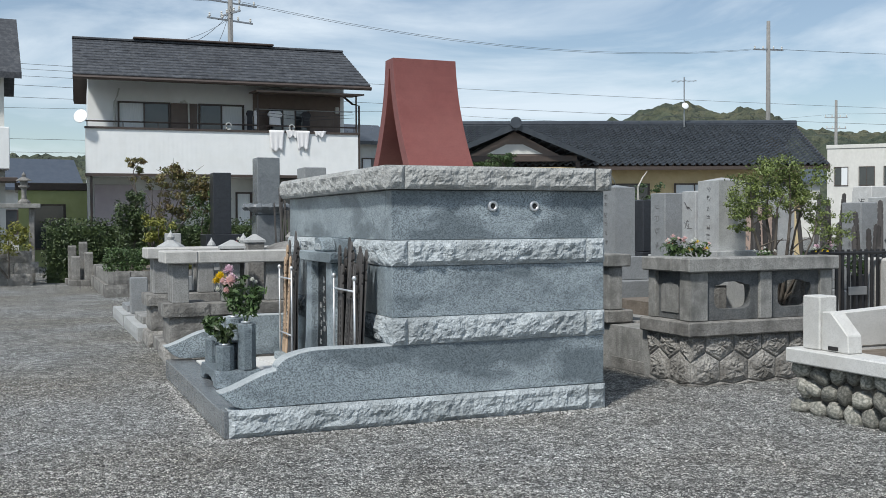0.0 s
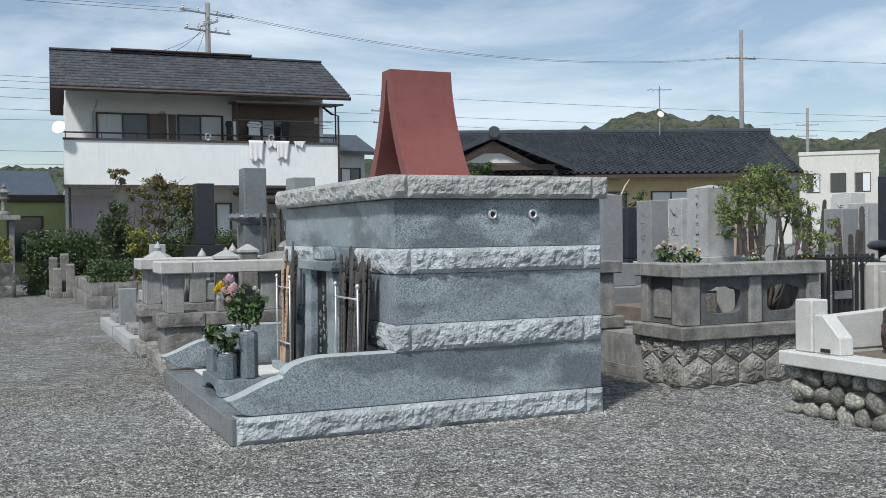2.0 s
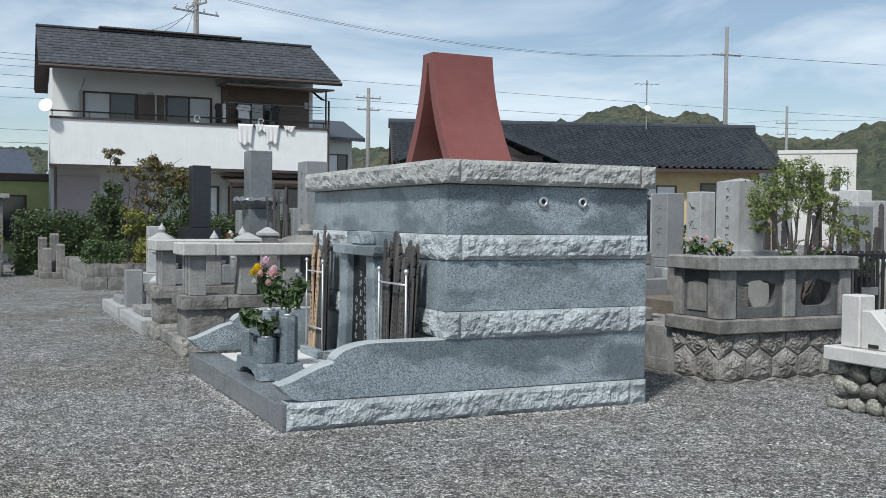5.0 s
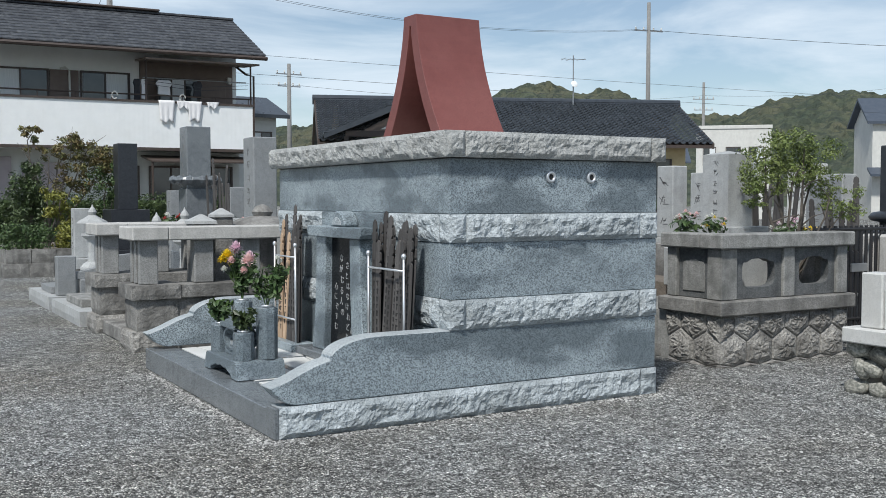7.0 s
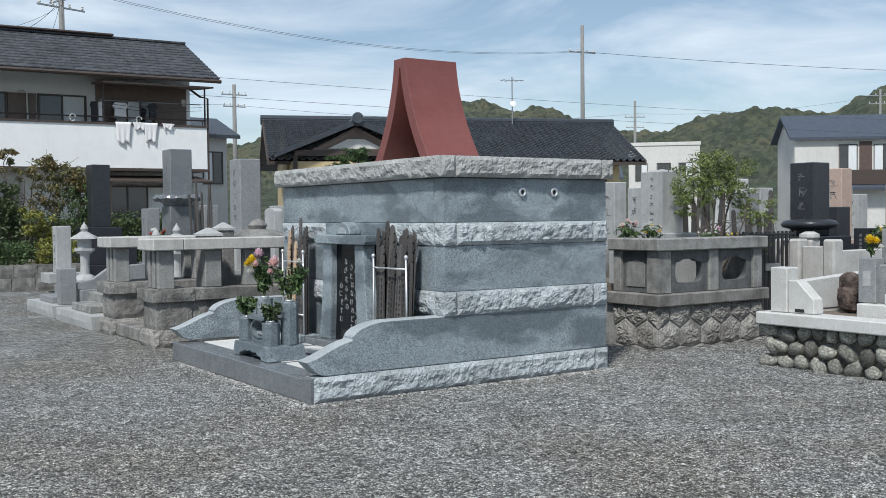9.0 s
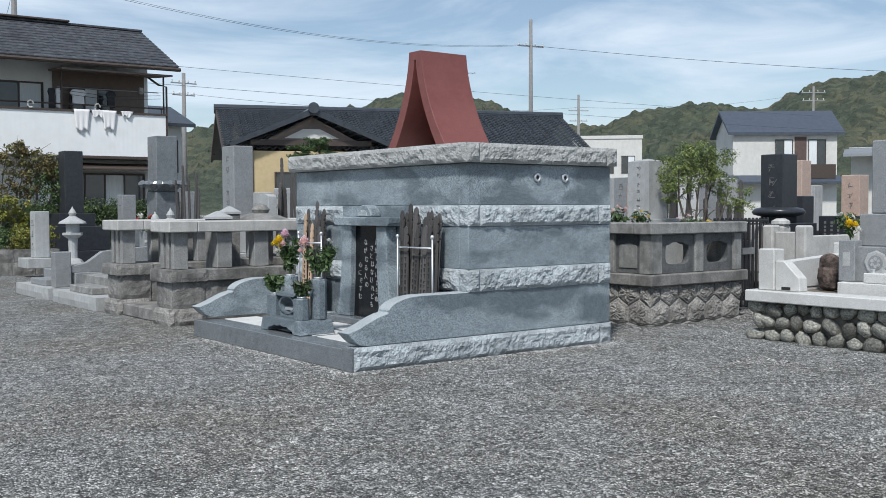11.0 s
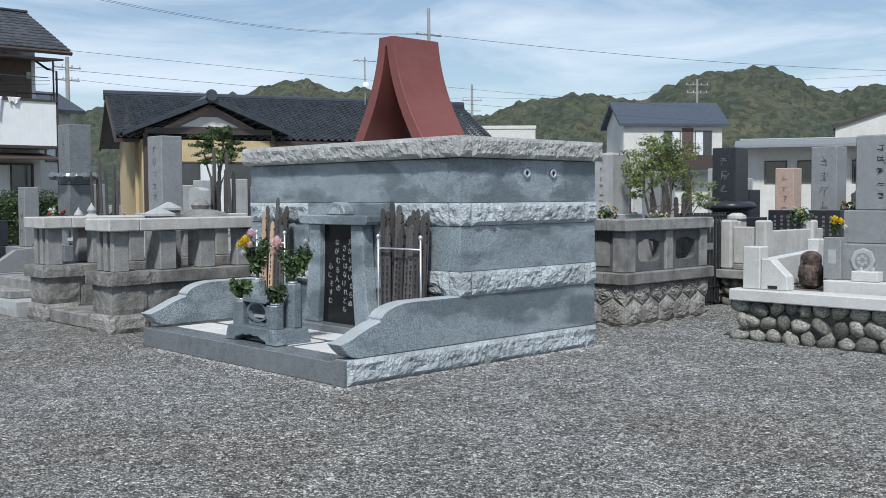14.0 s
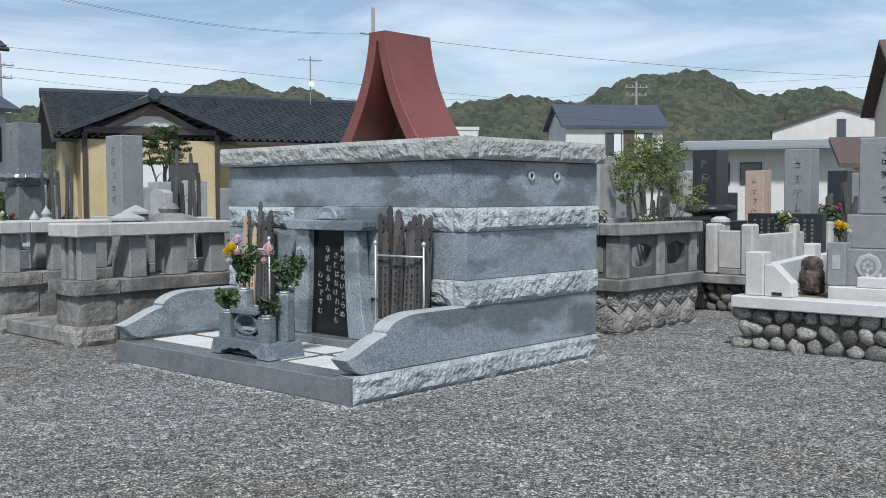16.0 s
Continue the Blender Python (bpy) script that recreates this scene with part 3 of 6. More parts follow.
def poem(tomb):
    """The verse on the stele, in upright columns from right to left."""
    cols = [("月かげのいたらぬ", 1.385, 1.10, 0.066), ("さとはなけれども", 1.475, 1.04, 0.066), ("ながむる人の", 1.585, 1.10, 0.070), ("心にぞすむ", 1.69, 0.86, 0.066)]
    for text, y, z, size in cols:
        for i, ch in enumerate(text):
            cu = bpy.data.curves.new("letter", "FONT")
            cu.body, cu.size, cu.align_x, cu.extrude = ch, size, "CENTER", 0.001
            cu.offset = -0.0007
            ob = new("letter", cu)
            me = bpy.data.meshes.new_from_object(ob)
            bpy.data.objects.remove(ob)
            me.materials.append(M["engraving"])
            let = new("letter", me)
            let.parent = tomb
            let.matrix_basis = Matrix.Translation((-0.0872, y + 0.012 * math.sin(i * 2.1), z - (i + 1) * size * 1.26)) @ pose(0, 0, 0, 90, 0, -90)


tomb = family_tomb()
poem(tomb)


def roof_vent():
    """A tall flared red roof vent: two curved flanks that meet in a narrow flat ridge, open at both ends."""
    vent = thing("roof_vent", "tall flared red stone roof vent standing on the tomb slab", "roof vent")
    def flank(s):
        out, inn = [], []
        for k in range(15):
            u = k / 14
            z = 3.055 - u * 1.068
            out.append((1.585 + s * (0.105 + 0.10 * u + 0.355 * u ** 2.0), z))
        for k in range(15):
            u = k / 14
            z = 2.965 - u * 0.978
            inn.append((1.585 + s * (0.012 + 0.10 * u + 0.295 * u ** 1.9), z))
        return [(1.585 + s * 0.001, 3.055)] + out + inn[::-1] + [(1.585 + s * 0.001, 2.965)]
    for s in (-1, 1):
        part("flank", prism(flank(s), "x", 0.55, 1.17, 0.002), "red_hood", vent)
    # added panel: blocks light through the vent, coloured dark to stand for shade
    part("inner_louvre", prism([(1.2, 1.987), (1.97, 1.987), (1.72, 2.5), (1.6, 2.96), (1.57, 2.96), (1.45, 2.5)], "x", 1.06, 1.1), "brown_trim", vent, "added dark panel that keeps the inside of the vent dark")


roof_vent()


# ---- things on the tomb's terrace ----
def altar_stand():
    alt = thing("altar_stand", "grey granite flower and incense stand with scalloped base", "altar stand", pose(0, 0, 0.189))
    # base with a scalloped skirt, in its own y and z
    o = [(1.11, 0.0), (1.262, 0.0)]
    for k in range(33):
        u = k / 32
        o.append((1.27 + u * 0.48, 0.022 + 0.05 * math.sin(math.pi * u) ** 0.5 - 0.013 * abs(math.sin(math.pi * u * 4))))
    o += [(1.758, 0.0), (1.91, 0.0), (1.865, 0.12), (1.84, 0.135), (1.18, 0.135), (1.155, 0.12)]
    part("base", prism(o, "x", -1.14, -0.76, 0.004), "granite", alt)
    for x, y, h, w in ((-1.045, 1.245, 0.205, 0.078), (-1.045, 1.775, 0.215, 0.078), (-0.865, 1.235, 0.385, 0.080), (-0.865, 1.785, 0.385, 0.080)):
        v = part("vase_block", lathe([(w, 0.137), (w * 1.0, 0.135 + h - 0.008), (w * 0.93, 0.135 + h)], 8, (x, y, 0), turn=math.pi / 8), "granite", alt)
        part("rim", lathe([(0.042, 0.135 + h + 0.001), (0.046, 0.135 + h + 0.014), (0.040, 0.135 + h + 0.018)], 18, (x, y, 0)), "steel", v, "stainless steel vase rim", True)
    # incense burner
    body = [(1.51 + 0.165 * math.cos(a), 0.262 + 0.088 * math.sin(a)) for a in [2 * math.pi * k / 28 for k in range(28)]]
    bm = bmesh.new()
    for ring, inner in ((1.0, 0.82),):
        vs = []
        for x in (-1.06, -0.9):
            vs.append(([bm.verts.new((x, 1.51 + (a - 1.51) * ring, b)) for a, b in body], [bm.verts.new((x, 1.51 + (a - 1.51) * inner, 0.262 + (b - 0.262) * inner)) for a, b in body]))
        n = len(body)
        for k in range(n):
            j = (k + 1) % n
            (oa, ia), (ob_, ib) = vs
            bm.faces.new((oa[k], oa[j], ob_[j], ob_[k]))
            bm.faces.new((ia[j], ia[k], ib[k], ib[j]))
            bm.faces.new((oa[j], oa[k], ia[k], ia[j]))
            bm.faces.new((ob_[k], ob_[j], ib[j], ib[k]))
    part("incense_burner", bm, "granite", alt)
    foot = [(1.36, 0.137), (1.66, 0.137)] + [(1.66 - 0.30 * k / 16, 0.176 + 0.012 * math.cos(k / 16 * 6 * math.pi)) for k in range(17)]
    part("burner_foot", prism(foot, "x", -1.05, -0.92, 0.003), "granite", alt)
    part("burner_top", prism([(1.345, 0.345), (1.675, 0.345), (1.705, 0.365), (1.69, 0.382), (1.33, 0.382), (1.315, 0.365)], "x", -1.08, -0.88, 0.003), "granite", alt)
    part("burner_tray", box((-1.03, 1.42, 0.205), (-0.93, 1.60, 0.235), 0.003), "steel", alt)
    return alt


altar_stand()


def flower_head(bm, c, r, rnd, petals=46):
    """A many-petalled bloom: rings of narrow cupped petals round a centre."""
    c = Vector(c)
    for i in range(petals):
        u = (i + 0.5) / petals
        th = i * 2.39996
        el = math.pi * (0.5 - 0.62 * u)
        d = Vector((math.cos(th) * math.cos(el), math.sin(th) * math.cos(el), math.sin(el)))
        side = d.cross(Vector((0, 0, 1)))
        side = side.normalized() if side.length > 0.01 else Vector((1, 0, 0))
        up = side.cross(d)
        L_ = r * rnd.uniform(0.85, 1.1)
        w = r * 0.2
        bm.faces.new([bm.verts.new(q) for q in (c + d * L_ * 0.2, c + d * L_ * 0.65 + side * w + up * r * 0.06, c + d * L_ + up * r * 0.14, c + d * L_ * 0.65 - side * w + up * r * 0.06)])


def bouquet(label, base, top, spread, blooms, seed, leaf=0.032, count=420, mat="leaf", lean=(0, 0)):
    """Stems out of a vase with leaves and blooms; blooms: (material, dx, dy, z, radius)."""
    rnd = random.Random(seed)
    b = thing("flower_bouquet", label, "flowers", pose(*base), group="flowers at the tomb")
    h = top - base[2]
    stems = bmesh.new()
    foliage = bmesh.new()
    for k in range(9):
        a = rnd.uniform(0, 6.28)
        r = spread * rnd.uniform(0.25, 0.85)
        tip = Vector((r * math.cos(a) + lean[0], r * math.sin(a) + lean[1], h * rnd.uniform(0.65, 0.92)))
        tube([(0, 0, -0.02), (tip.x * 0.35, tip.y * 0.35, tip.z * 0.5), tuple(tip)], 0.0035, 5, stems, 0.7)
        for q in range(4):
            p = tip * (0.4 + 0.2 * q)
            leaves(foliage, p, (spread * 0.34, spread * 0.34, h * 0.13), count // 36, leaf, rnd, 0.15)
    part("stems", stems, "leaf", b)
    part("foliage", foliage, mat, b)
    for mat_, dx, dy, z, r in blooms:
        bm = bmesh.new()
        flower_head(bm, (dx, dy, z - base[2]), r * 1.12, rnd, 60)
        leaves(bm, (dx, dy, z - base[2]), (r * 0.5, r * 0.5, r * 0.5), 16, r * 0.4, rnd, 0.3)
        tube([(dx * 0.3, dy * 0.3, h * 0.3), (dx, dy, z - base[2])], 0.003, 5, stems2 := bmesh.new())
        f = part("bloom", bm, mat_, b, "full " + M[mat_].name.split("_")[0] + " bloom")
        part("stalk", stems2, "leaf", f)
    return b


bouquet("bunch of yellow and pink chrysanthemums in a steel-rimmed vase", (-0.865, 1.785, 0.71), 1.10, 0.14,
        [("petal_pink", -0.03, 0.05, 1.12, 0.058), ("petal_yellow", -0.11, 0.03, 1.06, 0.058), ("petal_yellow", -0.14, 0.06, 1.03, 0.042), ("petal_peach", -0.10, -0.04, 1.03, 0.036), ("petal_white", -0.13, 0.04, 0.96, 0.03), ("petal_yellow", -0.06, 0.09, 1.0, 0.03)], 3)
bouquet("bunch of pink and white chrysanthemums in a steel-rimmed vase", (-0.865, 1.235, 0.71), 1.06, 0.17,
        [("petal_peach", -0.12, 0.06, 1.05, 0.06), ("petal_pink", -0.10, 0.09, 1.075, 0.05), ("petal_peach", -0.15, 0.07, 0.98, 0.035), ("petal_white", 0.02, -0.17, 1.08, 0.024), ("petal_white", 0.05, -0.16, 1.06, 0.02)], 4, lean=(0.0, -0.03))
bouquet("short sprigs of green leaves in a small vase", (-1.045, 1.775, 0.545), 0.72, 0.13, [], 5, 0.042, 240, "leaf")
bouquet("short sprigs of green leaves in a small vase", (-1.045, 1.245, 0.535), 0.70, 0.10, [], 6, 0.036, 220, "leaf_dark")


def board_outline(w, h):
    """A wooden grave tablet with notched, pointed head, as (y, z)."""
    half = [(w / 2, 0), (w / 2, h - 0.26), (w / 2 - 0.012, h - 0.25), (w / 2, h - 0.235), (w / 2, h - 0.18), (w / 2 - 0.014, h - 0.17), (w / 2, h - 0.15), (w / 2, h - 0.10), (w / 2 - 0.014, h - 0.09), (w / 2 - 0.002, h - 0.07), (w / 2 - 0.012, h - 0.02)]
    return half + [(0, h)] + [(-a, b) for a, b in half[::-1]]


def tablet_rack(y0, y1, label, seed, pale):
    rnd = random.Random(seed)
    rack = thing("tablet_rack", label, "tablet rack", pose(0, 0, 0.187), group="tablet racks beside the door")
    part("foot", box((-0.27, y0 - 0.03, 0.0), (-0.05, y1 + 0.03, 0.075), 0.008), "granite", rack)
    for y in (y0, y1):
        post = part("post", tube([(-0.215, y, 0.076), (-0.215, y, 0.91)], 0.009, 10), "steel", rack, smooth=True)
        part("finial", lathe([(0.004, 0.905), (0.017, 0.918), (0.019, 0.932), (0.012, 0.946), (0.003, 0.95)], 12, (-0.215, y, 0)), "steel", post, smooth=True)
    for z in (0.28, 0.825):
        part("rail", tube([(-0.215, y0 - 0.005, z), (-0.215, y1 + 0.005, z)], 0.008, 8), "steel", rack, smooth=True)
    n = max(6, round((y1 - y0) / 0.066))
    for layer in range(2):
        for k in range(n):
            y = y0 + 0.035 + (y1 - y0 - 0.07) * k / (n - 1) + rnd.uniform(-0.014, 0.014) + (0.03 if layer else 0)
            h = rnd.uniform(0.92, 1.16) + (0.16 if layer and rnd.random() < 0.4 else 0.0)
            w = rnd.uniform(0.058, 0.08)
            is_pale = pale and k >= n - 3 and layer == 0
            m = Matrix.Translation((-0.19 + layer * 0.032 + rnd.uniform(-0.004, 0.004), y, 0.077)) @ pose(0, 0, 0, rnd.uniform(-1.6, 1.6), rnd.uniform(1.0, 4.0))
            t = part("tablet", prism(board_outline(w, h), "x", -0.006, 0.006), "wood_pale" if is_pale else "wood_dark", rack, "fresh pale wooden tablet" if is_pale else "weathered dark wooden tablet", at=m)
            if layer == 0:
                ink = bmesh.new()
                z = h - 0.3
                while z > 0.12:
                    g = rnd.uniform(0.03, 0.055)
                    box((-0.0085, -w * 0.24 + rnd.uniform(0, 0.008), z - g * 0.25), (-0.0062, w * 0.24 - rnd.uniform(0, 0.008), z - g * 0.05), bm=ink)
                    box((-0.0085, -0.004 + rnd.uniform(-0.01, 0.01), z - g * 0.85), (-0.0062, 0.004 + rnd.uniform(0, 0.01), z), bm=ink)
                    z -= g + 0.012
                part("inscription", ink, "ink", t, "rows of plain dark ink marks")["kind"] = "stuff"


tablet_rack(0.27, 0.83, "steel rack of tall weathered wooden grave tablets", 11, False)
tablet_rack(2.27, 2.76, "steel rack of fresh and weathered wooden grave tablets", 12, True)


# ---- neighbouring graves ----
def stone_pillar(name, label, at, w, d, z0, z1, mat="mid_granite", base_mat=None, tiers=((0.30, 0.22), (0.18, 0.16)), marks=0, mark_mat="engraved_dark", cap="flat", group="gravestones", face="-x"):
    """An upright family gravestone on stepped bases; at: (x, y) of its middle. tiers: overhang and height from the ground up."""
    g = thing(name, label, "gravestone", pose(at[0], at[1], z0), group=group)
    z = 0.0
    for over, h in tiers:
        part("base_stone", box((-d / 2 - over, -w / 2 - over, z), (d / 2 + over, w / 2 + over, z + h - 0.002), 0.008), base_mat or mat, g)
        z += h
    top = z1 - z0
    if cap == "round":
        o = [(-w / 2, z), (w / 2, z)] + [(w / 2 * math.cos(a), top - 0.05 + 0.05 * math.sin(a)) for a in [math.pi * k / 10 for k in range(11)]]
        bm = prism(o, "x", -d / 2, d / 2, 0.006)
    elif cap == "point":
        bm = box((-d / 2, -w / 2, z), (d / 2, w / 2, top - 0.04))
        bm.faces.ensure_lookup_table()
        f = max(bm.faces, key=lambda q: q.calc_center_median().z)
        r = bmesh.ops.poke(bm, faces=[f])
        r["verts"][0].co.z += 0.04
    else:
        bm = box((-d / 2, -w / 2, z), (d / 2, w / 2, top), 0.012)
    shaft = part("shaft", bm, mat, g)
    if marks:
        ink = bmesh.new()
        rnd = random.Random(int(at[0] * 31 + at[1] * 17))
        hh = (top - z) * 0.78 / marks
        for i in range(marks):
            zc = top - 0.1 * (top - z) - (i + 0.5) * hh
            s = min(w * 0.3, hh * 0.4)
            for q in range(rnd.randint(2, 4)):
                zz, ya, half = zc + rnd.uniform(-0.75, 0.75) * s, rnd.uniform(-0.3, 0.3) * s, rnd.uniform(0.3, 0.7) * s
                box((-d / 2 - 0.003, ya - half, zz - s * 0.06), (-d / 2 + 0.004, ya + half, zz + s * 0.06), bm=ink)
            for q in range(rnd.randint(1, 3)):
                ya, za, half = rnd.uniform(-0.7, 0.7) * s, zc + rnd.uniform(-0.3, 0.3) * s, rnd.uniform(0.3, 0.7) * s
                lean = rnd.uniform(-0.5, 0.5) * s
                prism([(ya - lean - s * 0.07, za - half), (ya - lean + s * 0.07, za - half), (ya + lean + s * 0.07, za + half), (ya + lean - s * 0.07, za + half)], "x", -d / 2 - 0.003, -d / 2 + 0.004, bm=ink)
        part("inscription", ink, mark_mat, shaft, "plain engraved bars")["kind"] = "stuff"
    return g


def slotted_corner_fence():
    """The old stone enclosure beside the tomb: rough footing, ledge, posts and a heavy cap, with an entrance in its front."""
    e = thing("stone_enclosure", "old stone grave enclosure with posts and heavy pale cap", "grave fence", pose(0.2, 0.8, 0))
    rnd = random.Random(8)
    runs = [((-1.31, 3.40), (-1.31, 3.86)), ((-1.31, 5.10), (-1.31, 5.56))]
    for (xa, ya), (_, yb) in runs:
        # front footing in three courses
        part("footing_stone", rock_face((-1.36, ya - 0.02, 0.0), (-0.9, yb + 0.03, 0.20), ["-x", "-y"], 0.025, 0.05, seed=int(ya * 3)), "rough_old", e, "rough pale footing stone")
        part("footing_stone", rock_face((-1.31, ya, 0.20), (-0.9, yb + 0.01, 0.52), ["-x", "-y"], 0.02, 0.05, seed=int(ya * 5)), "old_stone", e, "dark stained footing stone")
        part("ledge", rock_face((-1.37, ya - 0.05, 0.522), (-0.88, yb + 0.06, 0.665), ["-x", "-y"], 0.012, 0.05, seed=int(ya * 7)), "old_stone", e)
        for k in range(3):
            y = ya + 0.03 + (yb - ya - 0.14) * k / 2
            part("post", box((-1.27, y, 0.668), (-1.09, y + 0.085, 1.105), 0.006), "grey_post", e)
        part("cap", box((-1.36, ya - 0.06, 1.108), (-1.0, yb + 0.06, 1.245), 0.012), "pale_cap", e, "heavy pale cap stone")
    # sides running back, and the return of the far piece
    for y, x1, near in ((3.40, 1.75, True), (5.10, 0.3, False), (5.50, 1.75, False)):
        part("footing_stone", rock_face((-0.898, y + 0.02, 0.0), (x1, y + 0.25, 0.52), ["-y"], 0.02, 0.08, seed=int(y * 11)), "old_stone", e)
        part("ledge", box((-0.878, y - 0.04, 0.522), (x1, y + 0.27, 0.665), 0.01), "old_stone", e)
        x = -0.72
        while x < x1 - 0.2:
            part("post", box((x, y + 0.02, 0.668), (x + 0.20, y + 0.17, 1.105), 0.008), "grey_post", e)
            x += 0.50
        part("cap", box((-0.998, y - 0.055, 1.108), (x1, y + 0.22, 1.245), 0.012), "pale_cap", e, "heavy pale cap stone")
    part("back_wall", box((1.752, 3.4, 0.0), (1.95, 5.75, 1.2), 0.01), "old_stone", e)
    part("step", box((-1.30, 3.90, 0.0), (-0.7, 5.07, 0.16), 0.015), "old_stone", e, "dark damp entrance step")
    part("step", box((-0.698, 3.90, 0.0), (-0.2, 5.07, 0.36), 0.015), "old_stone", e)
    part("floor_slab", box((-0.198, 3.68, 0.0), (1.75, 5.48, 0.5), 0.01), "soil", e)


slotted_corner_fence()


def stone_lantern(label, at, z0, s=1.0, mat="pale_granite"):
    g = thing("stone_lantern", label, "stone lantern", Matrix.Translation((at[0], at[1], z0)) @ Matrix.Scale(s, 4), group="stone lanterns")
    part("foot", lathe([(0.20, 0.0), (0.20, 0.06), (0.15, 0.12), (0.10, 0.15)], 6), mat, g)
    part("shaft", lathe([(0.085, 0.151), (0.075, 0.3), (0.085, 0.5)], 12), mat, g)
    part("platform", lathe([(0.10, 0.501), (0.18, 0.56), (0.18, 0.6)], 6), mat, g)
    part("fire_box", lathe([(0.12, 0.601), (0.12, 0.76)], 6), mat, g)
    part("roof", lathe([(0.25, 0.761), (0.23, 0.79), (0.12, 0.85), (0.06, 0.89)], 6), mat, g)
    part("finial", lathe([(0.05, 0.891), (0.07, 0.94), (0.045, 0.99), (0.02, 1.02), (0.005, 1.06)], 12), mat, g)
    return g


def low_lantern(at, z0, s=1.0, mat="old_stone"):
    g = thing("flat_lantern", "low mossy stone lantern with wide flat roof", "stone lantern", Matrix.Translation((at[0], at[1], z0)) @ Matrix.Scale(s, 4), group="stone lanterns")
    part("foot", box((-0.15, -0.15, 0), (0.15, 0.15, 0.1), 0.01), mat, g)
    part("stem", box((-0.10, -0.10, 0.101), (0.10, 0.10, 0.55), 0.01), mat, g)
    part("roof", lathe([(0.36, 0.551), (0.35, 0.58), (0.2, 0.64), (0.1, 0.66)], 20), mat, g)
    part("knob", lathe([(0.08, 0.661), (0.1, 0.70), (0.06, 0.75), (0.01, 0.77)], 14), mat, g)
    return g


def pyramid_post(at, z0, z1, w=0.2):
    g = thing("grave_post", "small stone post with a pyramid top", "grave post", pose(at[0], at[1], z0), group="small posts inside the enclosure")
    h = z1 - z0
    part("post", box((-w / 2, -w / 2, 0), (w / 2, w / 2, h - 0.1), 0.006), "old_stone", g)
    part("cap", lathe([(w * 0.80, h - 0.099), (w * 0.78, h - 0.07), (0.02, h)], 4, turn=math.pi / 4), "pale_granite", g)


pyramid_post((0.0, 4.95), 0.5, 1.42)
pyramid_post((-0.35, 4.55), 0.5, 1.36, 0.24)
low_lantern((0.55, 5.15), 0.5, 1.25)
stone_lantern("small pale stone lantern with onion finial", (-0.15, 7.1), 0.40, 0.9)
stone_lantern("pale stone lantern standing beside the path", (-0.25, 10.55), 0.40, 0.98)
stone_lantern("small pale stone lantern with onion finial", (0.5, 8.1), 0.4, 0.95)


def onward_graves():
    """Further plots on the same row: kerbs, steps and low wing walls along the path."""
    for n, (y0, y1, mat) in enumerate(((6.58, 8.5, "old_cap"), (8.73, 10.5, "mid_granite"))):
        p = thing("grave_plot", "low granite grave plot with kerb, step and small wing walls", "grave plot", pose(0.12, 0, 0), group="plots along the path")
        part("kerb", rock_face((-1.33, y0, 0), (1.8, y1, 0.18), ["-x"], 0.015, 0.12, seed=n), "pale_granite", p)
        part("platform", box((-0.9, y0 + 0.05, 0.18), (1.8, y1 - 0.05, 0.40), 0.01), mat, p)
        part("step", box((-1.22, y0 + 0.5, 0.18), (-0.902, y1 - 0.45, 0.28), 0.01), mat, p)
        for y in ((), (y0 + 0.08,))[n]:
            part("corner_post", box((-1.2, y, 0.182), (-0.95, y + 0.2, 0.73), 0.01), mat, p)
            part("wing", prism([(-0.948, 0.4), (-0.948, 0.5), (-0.7, 0.55), (-0.45, 0.72), (0.3, 0.78), (0.3, 0.4)], "y", y + 0.03, y + 0.15, 0.006), mat, p)


onward_graves()

stone_pillar("gravestone", "tall grey granite gravestone on a lotus pedestal", (1.44, 10.7), 0.42, 0.40, 0.4, 2.71, "granite_dark", tiers=((0.35, 0.3), (0.2, 0.45), (0.02, 0.55)), marks=5)
lotus = thing("lotus_pedestal", "carved lotus pedestal ring below a tall gravestone", "pedestal", pose(1.44, 10.7, 1.72))
part("bowl", lathe([(0.22, 0.0), (0.3, 0.05), (0.42, 0.12), (0.40, 0.16), (0.31, 0.17)], 16), "granite_dark", lotus)
for k in range(12):
    a = 2 * math.pi * k / 12
    part("petal", lathe([(0.03, 0), (0.075, 0.05), (0.06, 0.1), (0.01, 0.13)], 8), "granite_dark", lotus, at=pose(0.37 * math.cos(a), 0.37 * math.sin(a), 0.06))
stone_pillar("gravestone", "dark polished gravestone on dark steps with hedge behind", (1.75, 16.95), 0.46, 0.42, 0.2, 2.74, "dark_stone", tiers=((0.75, 0.25), (0.45, 0.55), (0.2, 0.3)), marks=0)
stone_pillar("gravestone", "grey granite gravestone with engraved face", (1.45, 7.66), 0.42, 0.34, 0.4, 2.38, "mid_granite", "pale_granite", tiers=((0.3, 0.3), (0.15, 0.55)), marks=5)
stone_pillar("gravestone", "pale rounded side tablet beside a grave", (1.62, 7.0), 0.35, 0.14, 0.5, 1.62, "pale_granite", tiers=((0.08, 0.2),), marks=0, cap="round")
stone_pillar("gravestone", "grey granite gravestone inside the old enclosure", (1.6, 5.2), 0.36, 0.34, 0.5, 1.62, "mid_granite", tiers=((0.2, 0.25),), marks=4)
stone_pillar("gravestone", "small pale gravestone with stepped base", (0.3, 14.4), 0.3, 0.3, 0.2, 1.35, "pale_granite", tiers=((0.2, 0.2),), marks=3)
stone_pillar("gravestone", "small grey gravestone with stepped base", (2.9, 13.0), 0.32, 0.3, 0.2, 1.75, "mid_granite", tiers=((0.2, 0.3),), marks=3)
